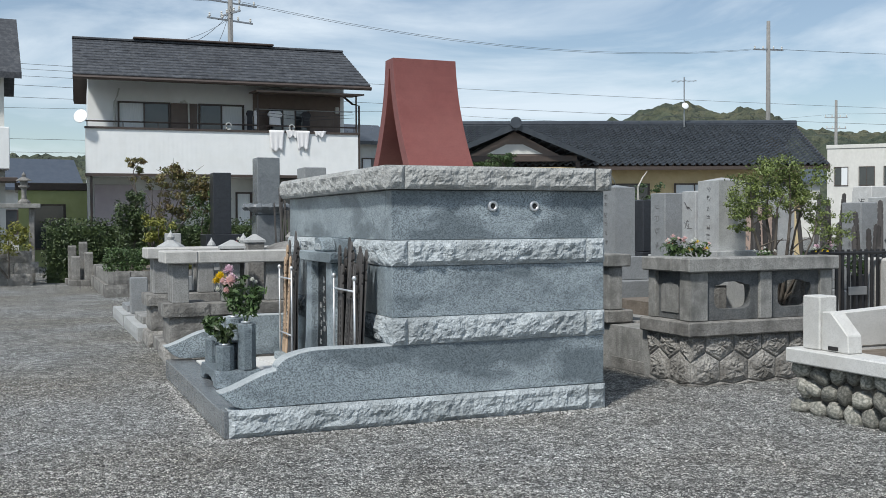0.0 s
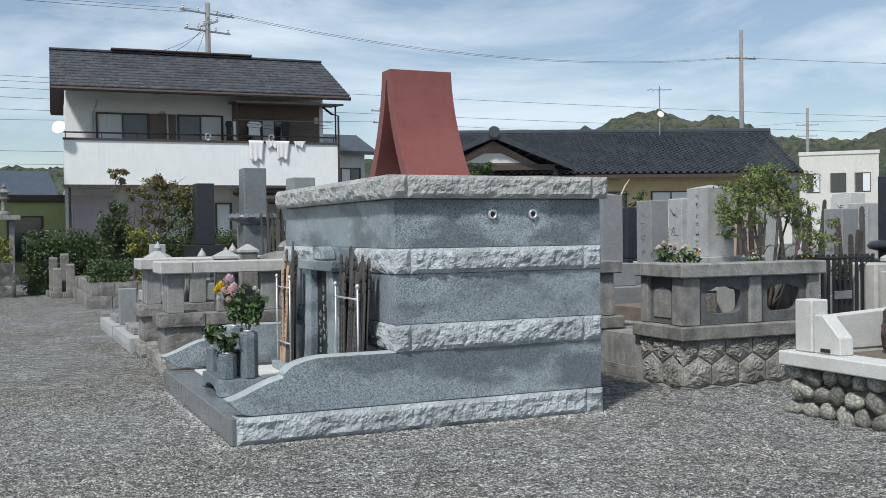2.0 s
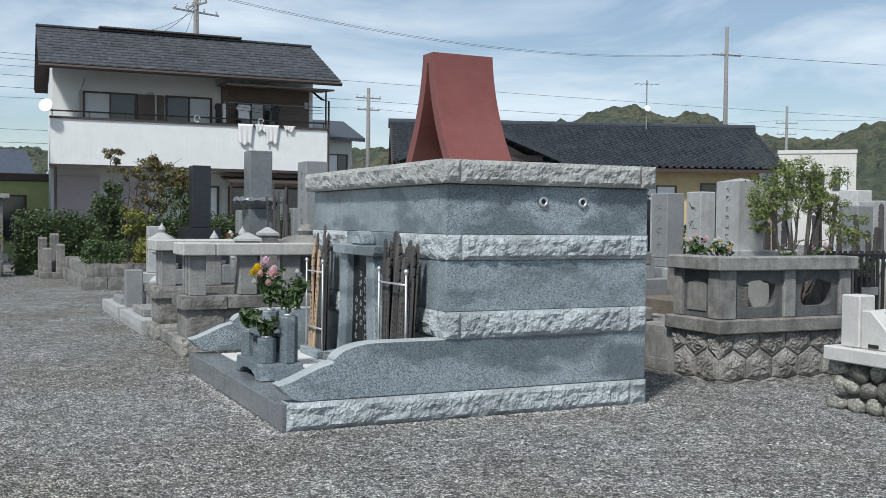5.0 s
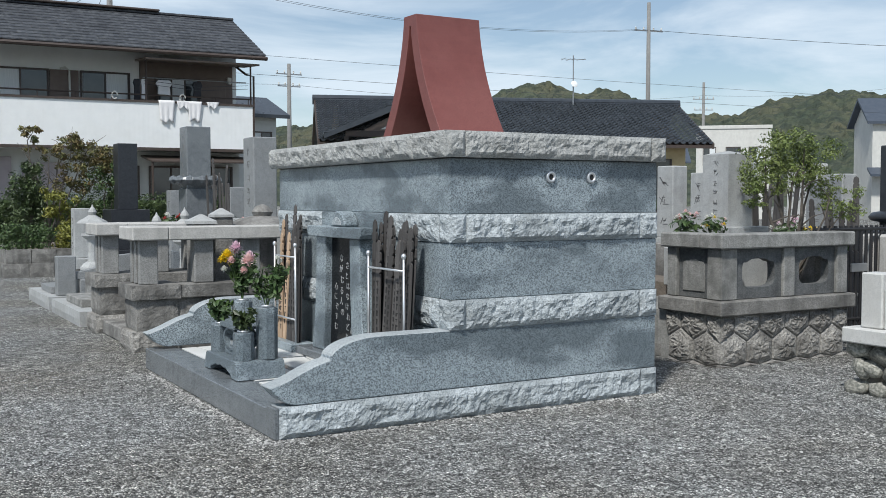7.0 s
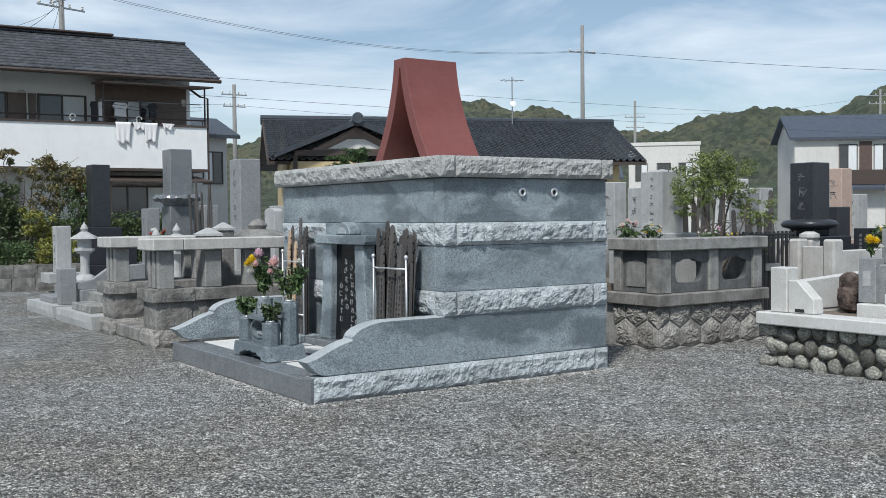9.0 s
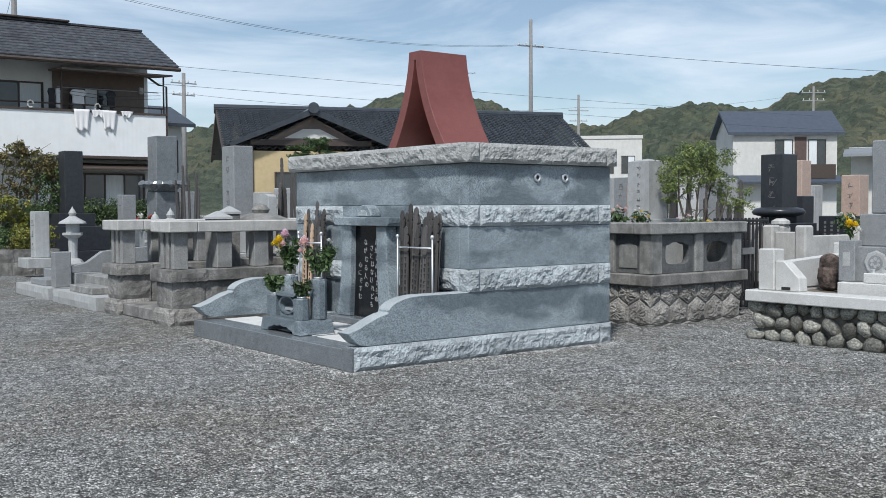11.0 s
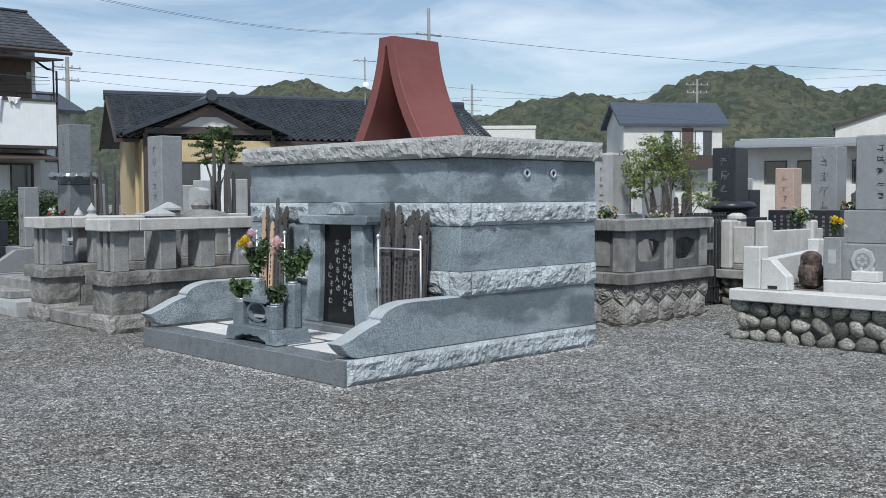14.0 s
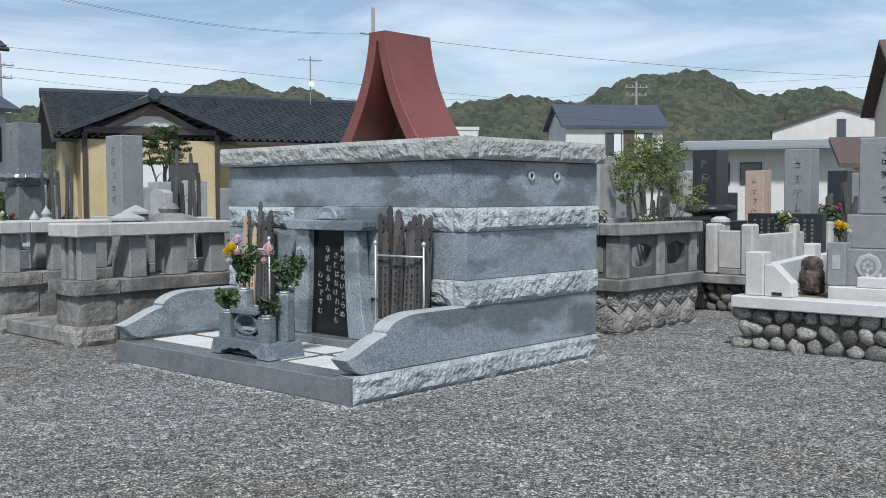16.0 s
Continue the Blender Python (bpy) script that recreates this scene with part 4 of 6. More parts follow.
stone_pillar("gravestone", "small grey gravestone with stepped base", (2.2, 14.6), 0.32, 0.3, 0.2, 1.7, "mid_granite", tiers=((0.2, 0.3),), marks=3)
stone_pillar("gravestone", "pale gravestone with stepped base", (3.4, 10.6), 0.34, 0.3, 0.2, 1.7, "pale_granite", tiers=((0.2, 0.3),), marks=3)
stone_pillar("gravestone", "pale gravestone with stepped base", (3.9, 9.6), 0.34, 0.3, 0.2, 1.8, "pale_granite", tiers=((0.2, 0.3),), marks=3)


# the old enclosure behind the tomb, on hexagonal rubble
def hex_enclosure():
    e = thing("walled_enclosure", "old raised grave enclosure on hexagonal rubble with carved panels", "grave fence", pose(0.1, 0.17, 0))
    X0, X1, Y0, Y1 = 3.06, 4.76, 0.41, 3.2
    part("core", box((X0 + 0.004, Y0 + 0.004, 0), (X1 - 0.05, Y1, 0.46)), "old_cap", e)
    # hexagonal facing stones
    def hexes(face, a0, a1):
        r = 0.19
        row = 0
        z = -0.155
        rnd = random.Random(3 if face == "y" else 4)
        while z < 0.60:
            a = a0 + (r * 0.87 if row % 2 else 0.0)
            while a < a1 + 0.05:
                pts = []
                for k in range(6):
                    an = math.pi / 6 + k * math.pi / 3
                    pts.append((min(a1, max(a0, a + (r - 0.006) * math.cos(an))), min(0.465, max(0.0, z + (r - 0.006) * math.sin(an)))))
                uniq = []
                for q in pts:
                    if not uniq or (abs(q[0] - uniq[-1][0]) + abs(q[1] - uniq[-1][1])) > 0.004:
                        uniq.append(q)
                area = abs(sum(p[0] * q[1] - q[0] * p[1] for p, q in zip(uniq, uniq[1:] + uniq[:1]))) / 2
                if len(uniq) >= 3 and area > 0.002:
                    bm = bmesh.new()
                    c = (sum(p[0] for p in uniq) / len(uniq), sum(p[1] for p in uniq) / len(uniq))
                    rings = []
                    for ins, dep in ((1.0, 0.06), (1.0, 0.0), (0.98, -0.007), (0.92, -0.013), (0.80, -0.016), (0.72, -0.024), (0.54, -0.03), (0.36, -0.032), (0.17, -0.032)):
                        ring = []
                        for i, p in enumerate(uniq):
                            for f in (0, 0.25, 0.5, 0.75):
                                n = uniq[(i + 1) % len(uniq)]
                                u, v = p[0] + (n[0] - p[0]) * f, p[1] + (n[1] - p[1]) * f
                                u, v = c[0] + (u - c[0]) * ins, c[1] + (v - c[1]) * ins
                                dd = dep + (rnd.uniform(-0.01, 0.01) if ins < 0.75 else 0)
                                ring.append(bm.verts.new((u, Y0 + dd, v) if face == "y" else (X0 + dd, u, v)))
                        rings.append(ring)
                    for p, q in zip(rings, rings[1:]):
                        for i in range(len(p)):
                            bm.faces.new((p[i], p[(i + 1) % len(p)], q[(i + 1) % len(p)], q[i]))
                    bm.faces.new(rings[-1])
                    part("rubble_stone", bm, "rough_old", e)
                a += r * 1.74
            z += r * 1.5
            row += 1
    hexes("y", X0, X1)
    hexes("x", Y0, 1.10)
    # ledge
    part("ledge", box((X0 - 0.07, Y0 - 0.07, 0.47), (X1 + 0.05, Y0 + 0.25, 0.605), 0.012), "old_stone", e)
    part("ledge", box((X0 - 0.07, Y0 + 0.252, 0.47), (X0 + 0.25, 1.16, 0.605), 0.012), "old_stone", e)
    # posts
    for x in (X0 - 0.005, X0 + 0.80, X1 - 0.16):
        part("post", box((x, Y0 - 0.01, 0.608), (x + (0.20 if x < X0 else 0.15), Y0 + 0.17, 1.068), 0.008), "old_cap", e)
    part("post", box((X0 - 0.005, 0.98, 0.608), (X0 + 0.17, 1.10, 1.068), 0.008), "old_cap", e)
    # pierced panels on the long side
    def panel(x0, x1):
        n = 40
        cx, w = (x0 + x1) / 2, (x1 - x0)
        outer, inner = [], []
        for k in range(n):
            a = 2 * math.pi * k / n
            c, s = math.cos(a), math.sin(a)
            m = max(abs(c), abs(s))
            outer.append((cx + c / m * w / 2, 0.838 + s / m * 0.228))
            uc, us = math.copysign(abs(c) ** 0.45, c), math.copysign(abs(s) ** 0.5, s)
            inner.append((cx + 0.355 * w * uc, 0.835 + (0.125 * us if s < 0 else us * (0.115 + 0.025 * math.cos(3 * a + 1.57) ** 2))))
        bm = bmesh.new()
        vs = [[bm.verts.new((p[0], y, p[1])) for p in ring] for y in (Y0 + 0.022, Y0 + 0.11) for ring in (outer, inner)]
        for i in range(n):
            j = (i + 1) % n
            bm.faces.new((vs[0][i], vs[0][j], vs[1][j], vs[1][i]))
            bm.faces.new((vs[2][j], vs[2][i], vs[3][i], vs[3][j]))
            bm.faces.new((vs[1][i], vs[1][j], vs[3][j], vs[3][i]))
            bm.faces.new((vs[0][j], vs[0][i], vs[2][i], vs[2][j]))
        part("pierced_panel", bm, "old_dark", e, "dark panel with a cloud-shaped opening")
    panel(X0 + 0.197, X0 + 0.798)
    panel(X0 + 0.952, X1 - 0.162)
    # blind arched panel on the front
    part("blind_panel", box((X0 + 0.035, Y0 + 0.172, 0.608), (X0 + 0.13, 0.978, 1.066), 0.004), "old_dark", e)
    arch = [(0.64, 0.67), (0.92, 0.67)] + [(0.78 + 0.14 * math.cos(a), 0.90 + 0.055 * math.sin(a) + 0.012 * abs(math.sin(3 * a))) for a in [math.pi * k / 12 for k in range(13)]]
    part("carved_field", prism(arch, "x", X0 + 0.024, X0 + 0.036, 0.003), "old_cap", e, "raised arched field")
    # cap
    part("cap", box((X0 - 0.06, Y0 - 0.06, 1.07), (X1 + 0.04, Y0 + 0.22, 1.205), 0.012), "old_cap", e, "weathered pale cap")
    part("cap", box((X0 - 0.06, Y0 + 0.222, 1.07), (X0 + 0.22, 1.14, 1.205), 0.012), "old_cap", e, "weathered pale cap")
    # entrance steps and the far half of the front
    part("step", box((X0 + 0.0, 1.17, 0), (X0 + 0.5, 1.80, 0.14), 0.012), "old_stone", e, "dark damp entrance step")
    part("step", box((X0 + 0.3, 1.17, 0.141), (X0 + 0.9, 1.80, 0.34), 0.012), "old_stone", e)
    part("front_footing", rock_face((X0 + 0.02, 1.84, 0), (X0 + 0.4, 2.9, 0.47), ["-x", "-y"], 0.02, 0.06, seed=61), "rough_old", e)
    part("ledge", box((X0 - 0.05, 1.80, 0.471), (X0 + 0.28, 2.95, 0.605), 0.012), "old_stone", e)
    for y in (1.84, 2.22, 2.75):
        part("post", box((X0 - 0.0, y, 0.608), (X0 + 0.17, y + 0.15, 1.068), 0.008), "old_cap", e)
    part("blind_panel", box((X0 + 0.06, 1.992, 0.608), (X0 + 0.12, 2.218, 1.066), 0.004), "dark_stone", e)
    part("blind_panel", box((X0 + 0.06, 2.372, 0.608), (X0 + 0.12, 2.748, 1.066), 0.004), "old_dark", e)
    part("cap", box((X0 - 0.06, 1.78, 1.07), (X0 + 0.24, 2.98, 1.205), 0.012), "old_cap", e, "weathered pale cap")
    part("back_wall", box((X1 - 0.15, Y0 + 0.26, 0.47), (X1 + 0.02, Y1, 1.0), 0.01), "old_stone", e)
    part("soil_fill", box((X0 + 0.9, Y0 + 0.3, 0.46), (X1 - 0.16, Y1 - 0.05, 0.62)), "soil", e)


hex_enclosure()
stone_pillar("gravestone", "pale granite pillar gravestone with engraved face", (4.38, 1.70), 0.36, 0.35, 0.61, 2.02, "pale_granite", tiers=((0.28, 0.4), (0.12, 0.23)), marks=6, cap="point")
stone_pillar("gravestone", "grey granite gravestone with rows of fine engraving", (4.62, 4.2), 0.44, 0.3, 0.3, 2.03, "mid_granite", tiers=((0.3, 0.5), (0.12, 0.3)), marks=6, cap="point")
pyramid_post((3.9, 1.2), 0.61, 1.0, 0.18)


# the white granite plot on river cobbles
def cobble_plot(name, label, x0, y0, x1, y1, zc, seed, side):
    p = thing(name, label, "grave plot")
    rnd = random.Random(seed)
    part("core", box((x0 + 0.10, y0 + 0.10, 0), (x1 - 0.05, y1 - 0.10, zc - 0.12)), "mortar", p)
    meshes = []
    for k in range(8):
        bm = bmesh.new()
        bmesh.ops.create_icosphere(bm, subdivisions=2, radius=1.0)
        for v in bm.verts:
            v.co *= 1 + 0.42 * noise.noise(v.co * 1.2 + Vector((k * 9.0, seed, 0))) + 0.06 * noise.noise(v.co * 4.0 + Vector((k, 0, 0)))
        meshes.append(mesh_of("cobble", bm, "cobble", True))

    def wall(face, a0, a1):
        rows = 3
        hgt = (zc - 0.12) / (rows - 0.25)
        for r in range(rows):
            a = a0 + (0.0 if r % 2 else 0.06)
            while a < a1:
                w = rnd.uniform(0.065, 0.115)
                z = r * hgt * 0.96 + hgt * 0.40 + rnd.uniform(-0.022, 0.022)
                place_ = (x0 + 0.085, a + w, z) if face == "x" else (a + w, (y1 - 0.085) if side > 0 else y0 + 0.085, z)
                tall = hgt * rnd.uniform(0.46, 0.62)
                sc = (0.075, w * 1.0, tall) if face == "x" else (w * 1.0, 0.075, tall)
                part("cobble", meshes[rnd.randrange(8)], "cobble", p, at=Matrix.Translation(place_) @ pose(0, 0, 0, rnd.uniform(-40, 40) if face == "x" else 0, rnd.uniform(-40, 40) if face == "y" else 0, 0) @ Matrix.Diagonal((*sc, 1)))
                a += 2 * w
    wall("x", y0, y1 - 0.08)
    wall("y", x0, x1 - 0.1)
    return p


def white_plot():
    p = cobble_plot("grave_plot", "white granite grave plot on a wall of river cobbles", 3.18, -3.6, 5.4, -0.75, 0.52, 5, 1)
    part("coping", box((3.14, -3.62, 0.402), (3.42, -0.72, 0.52), 0.01), "white_granite", p, "white granite coping")
    part("coping", box((3.422, -0.95, 0.402), (5.4, -0.72, 0.52), 0.01), "white_granite", p, "white granite coping")
    part("coping", box((3.422, -3.62, 0.402), (5.4, -3.4, 0.52), 0.01), "white_granite", p)
    part("post", box((3.22, -1.02, 0.522), (3.40, -0.83, 0.95), 0.01), "white_granite", p)
    part("wing", prism([(-1.022, 0.522), (-1.022, 0.83), (-1.12, 0.83), (-1.30, 0.66), (-1.31, 0.522)], "x", 3.24, 3.38, 0.008), "white_granite", p, "sloped white granite wing block")
    # dark strip on the wing face, giving the slot its shade by colour
    part("drain_slot", box((3.233, -1.20, 0.535), (3.242, -1.10, 0.565)), "hole_shade", p)
    part("side_wall", prism([(3.402, 0.522), (3.402, 0.80), (4.62, 0.86), (4.62, 0.522)], "y", -0.96, -0.84, 0.008), "white_granite", p)
    part("post", box((4.622, -0.95, 0.522), (4.80, -0.82, 0.98), 0.01), "white_granite", p)
    part("back_wall", box((5.1, -3.3, 0.522), (5.22, -0.95, 0.86), 0.01), "white_granite", p)
    part("side_wall", box((4.802, -0.96, 0.522), (5.4, -0.84, 0.86), 0.01), "white_granite", p)
    part("gravel_bed", box((3.42, -3.4, 0.35), (5.1, -0.95, 0.49)), "soil", p)
    part("platform", box((3.6, -2.9, 0.491), (4.9, -1.5, 0.62), 0.008), "white_granite", p)


white_plot()
g = stone_pillar("gravestone", "grey granite family gravestone with a flower crest", (4.16, -1.89), 0.50, 0.36, 0.622, 2.06, "mid_granite", tiers=((0.22, 0.36), (0.08, 0.33)), marks=5, mark_mat="ink")
crest = part("crest_plate", lathe([(0.125, 0), (0.125, 0.008), (0.11, 0.012)], 8), "pale_granite", g, "pale crest plate", at=Matrix.Translation((-0.404, 0.06, 0.20)) @ pose(0, 0, 0, 0, -90, 0))
part("crest_ring", lathe([(0.075, 0.013), (0.075, 0.018)], 24), "mid_granite", crest)
for k in range(6):
    a = k * math.pi / 3
    part("crest_petal", lathe([(0.018, 0.0185), (0.018, 0.022)], 10, (0.038 * math.cos(a), 0.038 * math.sin(a), 0)), "pale_granite", crest)
vb = thing("vase_block", "grey granite flower vase block with engraved bars", "flower vase", pose(3.77, -1.54, 0.622), group="vase blocks")
part("block", box((-0.07, -0.09, 0), (0.07, 0.09, 0.42), 0.008), "mid_granite", vb)
part("inscription", box((-0.073, -0.04, 0.16), (-0.069, 0.04, 0.30)), "pale_granite", vb)
bouquet("yellow and white chrysanthemums in a grave vase", (3.77, -1.54, 1.05), 1.22, 0.07, [("petal_yellow", -0.02, 0.0, 1.20, 0.055), ("petal_yellow", 0.0, -0.05, 1.19, 0.045), ("petal_white", 0.0, -0.1, 1.14, 0.03)], 21, 0.03, 60)
inc = thing("incense_stand", "white granite incense stand with two metal cups", "incense stand", pose(3.68, -1.90, 0.622))
part("block", box((-0.06, -0.13, 0), (0.08, 0.13, 0.10), 0.008), "white_granite", inc)
for y in (-0.06, 0.06):
    part("cup", lathe([(0.018, 0.1), (0.022, 0.14)], 12, (0, y, 0)), "steel", inc)


def small_statue():
    bm = bmesh.new()
    bmesh.ops.create_icosphere(bm, subdivisions=4, radius=1.0)
    for v in bm.verts:
        c = v.co.copy()
        full = 1.0 / max(0.6, math.hypot(c.x, c.y)) if c.z < 0.2 else 1.0 / max(0.75, math.hypot(c.x, c.y) + 0.12)
        n = noise.noise(c * 2.0) * 0.10 + noise.noise(c * 5.0) * 0.10 + noise.noise(c * 11.0) * 0.05
        v.co = Vector((c.x * 0.085 * full * (1 + n), c.y * 0.125 * full * (1 + n), 0.2 + c.z * 0.2))
    solo("stone_figure", bm, "statue", "weathered dark brown carved stone figure on the plot", "statue", False, at=pose(3.95, -1.20, 0.49))


small_statue()


def rear_white_fence():
    p = cobble_plot("grave_plot", "pale stone grave plot with rounded posts on cobbles", 6.0, 0.38, 8.8, 1.35, 0.48, 9, -1)
    part("coping", box((5.93, 0.32, 0.362), (6.28, 1.4, 0.48), 0.012), "old_cap", p)
    part("coping", box((6.282, 0.32, 0.362), (8.85, 0.62, 0.48), 0.012), "old_cap", p)
    for y in (1.14, 0.92, 0.42):
        part("post", box((6.0, y, 0.482), (6.2, y + 0.17, 1.14), 0.025), "pale_cap", p)
    part("panel", box((6.05, 0.592, 0.56), (6.15, 0.918, 1.05), 0.012), "pale_cap", p)
    part("sill", box((6.04, 0.592, 0.482), (6.16, 0.918, 0.558), 0.01), "old_stone", p)
    part("knob_post", box((6.32, 0.98, 0.482), (6.52, 1.18, 1.12), 0.02), "pale_cap", p)
    part("knob", lathe([(0.10, 1.121), (0.13, 1.15), (0.125, 1.19), (0.06, 1.225)], 16, (6.42, 1.08, 0)), "pale_cap", p)
    for x in (7.3, 8.5):
        part("post", box((x, 0.42, 0.482), (x + 0.17, 0.59, 1.12), 0.025), "pale_cap", p)
    for x0, x1 in ((6.202, 7.298), (7.472, 8.498)):
        part("panel", box((x0, 0.46, 0.56), (x1, 0.55, 1.0), 0.012), "pale_cap", p)
        part("sill", box((x0, 0.45, 0.482), (x1, 0.56, 0.558), 0.01), "old_stone", p)


rear_white_fence()

stone_pillar("gravestone", "black polished gravestone on a wide rounded pedestal", (7.16, 1.62), 0.38, 0.36, 0.3, 2.15, "dark_stone", tiers=((0.35, 0.6), (0.2, 0.25)), marks=4, mark_mat="engraved_dark")
ped = thing("pedestal_ring", "rounded dark stone pedestal ring under a gravestone", "pedestal", pose(7.16, 1.62, 1.24))
part("ring", lathe([(0.24, 0.0), (0.36, 0.03), (0.385, 0.07), (0.34, 0.12), (0.24, 0.14)], 24), "dark_stone", ped, smooth=True)

# further stones: middle, width, ground height, top, look
FAR = [
    (10.3, 1.62, 0.44, 2.26, "mid_granite", 4), (8.1, 1.9, 0.34, 1.55, "dark_stone", 0), (8.6, 2.6, 0.36, 1.9, "pale_granite", 3),
    (11.0, 0.1, 0.34, 1.7, "mid_granite", 3), (11.6, -0.6, 0.32, 1.75, "pale_granite", 3), (10.4, -0.9, 0.28, 1.75, "pink_granite", 4),
    (12.6, 1.4, 0.4, 1.9, "mid_granite", 3), (13.6, 0.6, 0.4, 1.85, "pale_granite", 3), (12.8, -1.5, 0.3, 1.7, "mid_granite", 3),
    (14.5, 2.6, 0.4, 2.0, "dark_stone", 0), (11.2, 2.8, 0.36, 1.95, "pink_granite", 4), (10.2, 3.3, 0.34, 2.2, "pink_granite", 4),
    (9.4, 4.3, 0.38, 1.9, "pale_granite", 3), (8.2, 3.6, 0.36, 1.8, "mid_granite", 3), (7.6, 4.6, 0.4, 2.05, "pale_granite", 4),
    (6.4, 3.6, 0.34, 1.75, "pink_granite", 4), (5.9, 4.9, 0.36, 1.95, "mid_granite", 4), (7.6, 8.0, 0.32, 1.93, "dark_stone", 0),
    (8.0, 8.2, 0.3, 1.95, "dark_stone", 0), (5.75, 4.0, 0.3, 1.95, "pale_granite", 3), (7.0, 6.4, 0.36, 2.0, "pale_granite", 4),
    (8.7, 6.0, 0.36, 1.95, "mid_granite", 4), (10.8, 6.0, 0.42, 2.13, "white_granite", 3), (9.9, 7.6, 0.4, 2.0, "pale_granite", 3),
    (11.6, 6.9, 0.36, 2.1, "white_granite", 3), (13.0, 5.2, 0.36, 2.0, "mid_granite", 3), (12.0, 4.2, 0.34, 1.8, "pale_granite", 3),
    (6.9, 8.6, 0.36, 1.9, "mid_granite", 3), (4.1, 11.0, 0.34, 1.8, "pale_granite", 3), (5.4, 10.2, 0.34, 1.7, "mid_granite", 3), (15.2, 0.4, 0.4, 1.9, "pale_granite", 3),
    (13.9, 1.7, 0.26, 1.45, "mid_granite", 3), (15.4, 1.5, 0.28, 1.5, "pale_granite", 3), (16.4, 0.9, 0.26, 1.5, "mid_granite", 3), (14.4, -0.5, 0.26, 1.5, "dark_stone", 0), (15.8, -0.2, 0.28, 1.55, "pale_granite", 3), (17.6, 0.2, 0.26, 1.5, "pink_granite", 3), (18.4, 2.2, 0.3, 1.5, "mid_granite", 3), (17.2, 3.1, 0.3, 1.5, "pale_granite", 3), (19.2, -1.0, 0.3, 1.5, "mid_granite", 3),
    (14.2, -2.0, 0.4, 2.0, "pale_granite", 3), (16.0, -1.2, 0.4, 1.9, "mid_granite", 3), (9.6, -3.0, 0.4, 2.0, "mid_granite", 4), (12.2, -4.2, 0.4, 2.0, "pale_granite", 3),
]
LOOK = {"mid_granite": "grey granite", "pale_granite": "pale granite", "pink_granite": "pinkish granite", "white_granite": "white granite", "dark_stone": "dark polished stone"}
for x, y, w, top, mat, marks in FAR:
    stone_pillar("gravestone", LOOK[mat] + " family gravestone on a stepped base", (x, y), w, w * 0.85, 0.25, top, mat, tiers=((0.4, 0.35), (0.22, 0.3), (0.08, 0.12)), marks=marks, mark_mat="engraved_dark" if mat != "dark_stone" else "pale_granite")


def plot_kerbs():
    """Low kerbs under the further stones."""
    for i, (x, y, w, top, mat, marks) in enumerate(FAR):
        solo("plot_kerb", box((x - 0.85, y - 0.72, 0), (x + 0.75, y + 0.72, 0.25), 0.02), ("pale_granite", "mid_granite", "old_cap")[i % 3], "low stone kerb plinth under a gravestone", "grave kerb", group="grave kerbs")


plot_kerbs()


def iron_fence():
    f = thing("iron_fence", "black iron fence with upright bars behind the enclosure", "fence")
    part("top_rail", tube([(5.0, 1.1, 1.2), (6.15, 1.1, 1.2)], 0.02, 6), "iron_black", f)
    part("bottom_rail", tube([(5.0, 1.1, 0.25), (6.15, 1.1, 0.25)], 0.02, 6), "iron_black", f)
    for k in range(15):
        x = 5.0 + k * 0.082
        part("bar", box((x - 0.02, 1.09, 0.05), (x + 0.02, 1.11, 1.24), 0.004), "iron_black", f)
    part("latch", box((5.55, 1.06, 0.75), (5.8, 1.085, 0.84), 0.005), "metal_grey", f)


iron_fence()


mt = thing("memorial_tablet", "wide dark stone memorial tablet with rows of fine engraving", "memorial tablet", pose(7.75, 0.75, 0.25))
part("foot", box((-0.2, -0.62, 0), (0.2, 0.62, 0.25), 0.01), "mid_granite", mt)
slab = part("slab", box((-0.07, -0.55, 0.251), (0.07, 0.55, 1.0), 0.012), "dark_stone", mt)
rows_ = bmesh.new()
rr = random.Random(77)
for k in range(9):
    yy, zz = -0.42 + k * 0.105, 0.92
    while zz > 0.42:
        box((-0.073, yy, zz - 0.035), (-0.069, yy + 0.035, zz), bm=rows_)
        zz -= rr.uniform(0.05, 0.07)
part("inscription", rows_, "engraved_dark", slab, "plain engraved bars")["kind"] = "stuff"


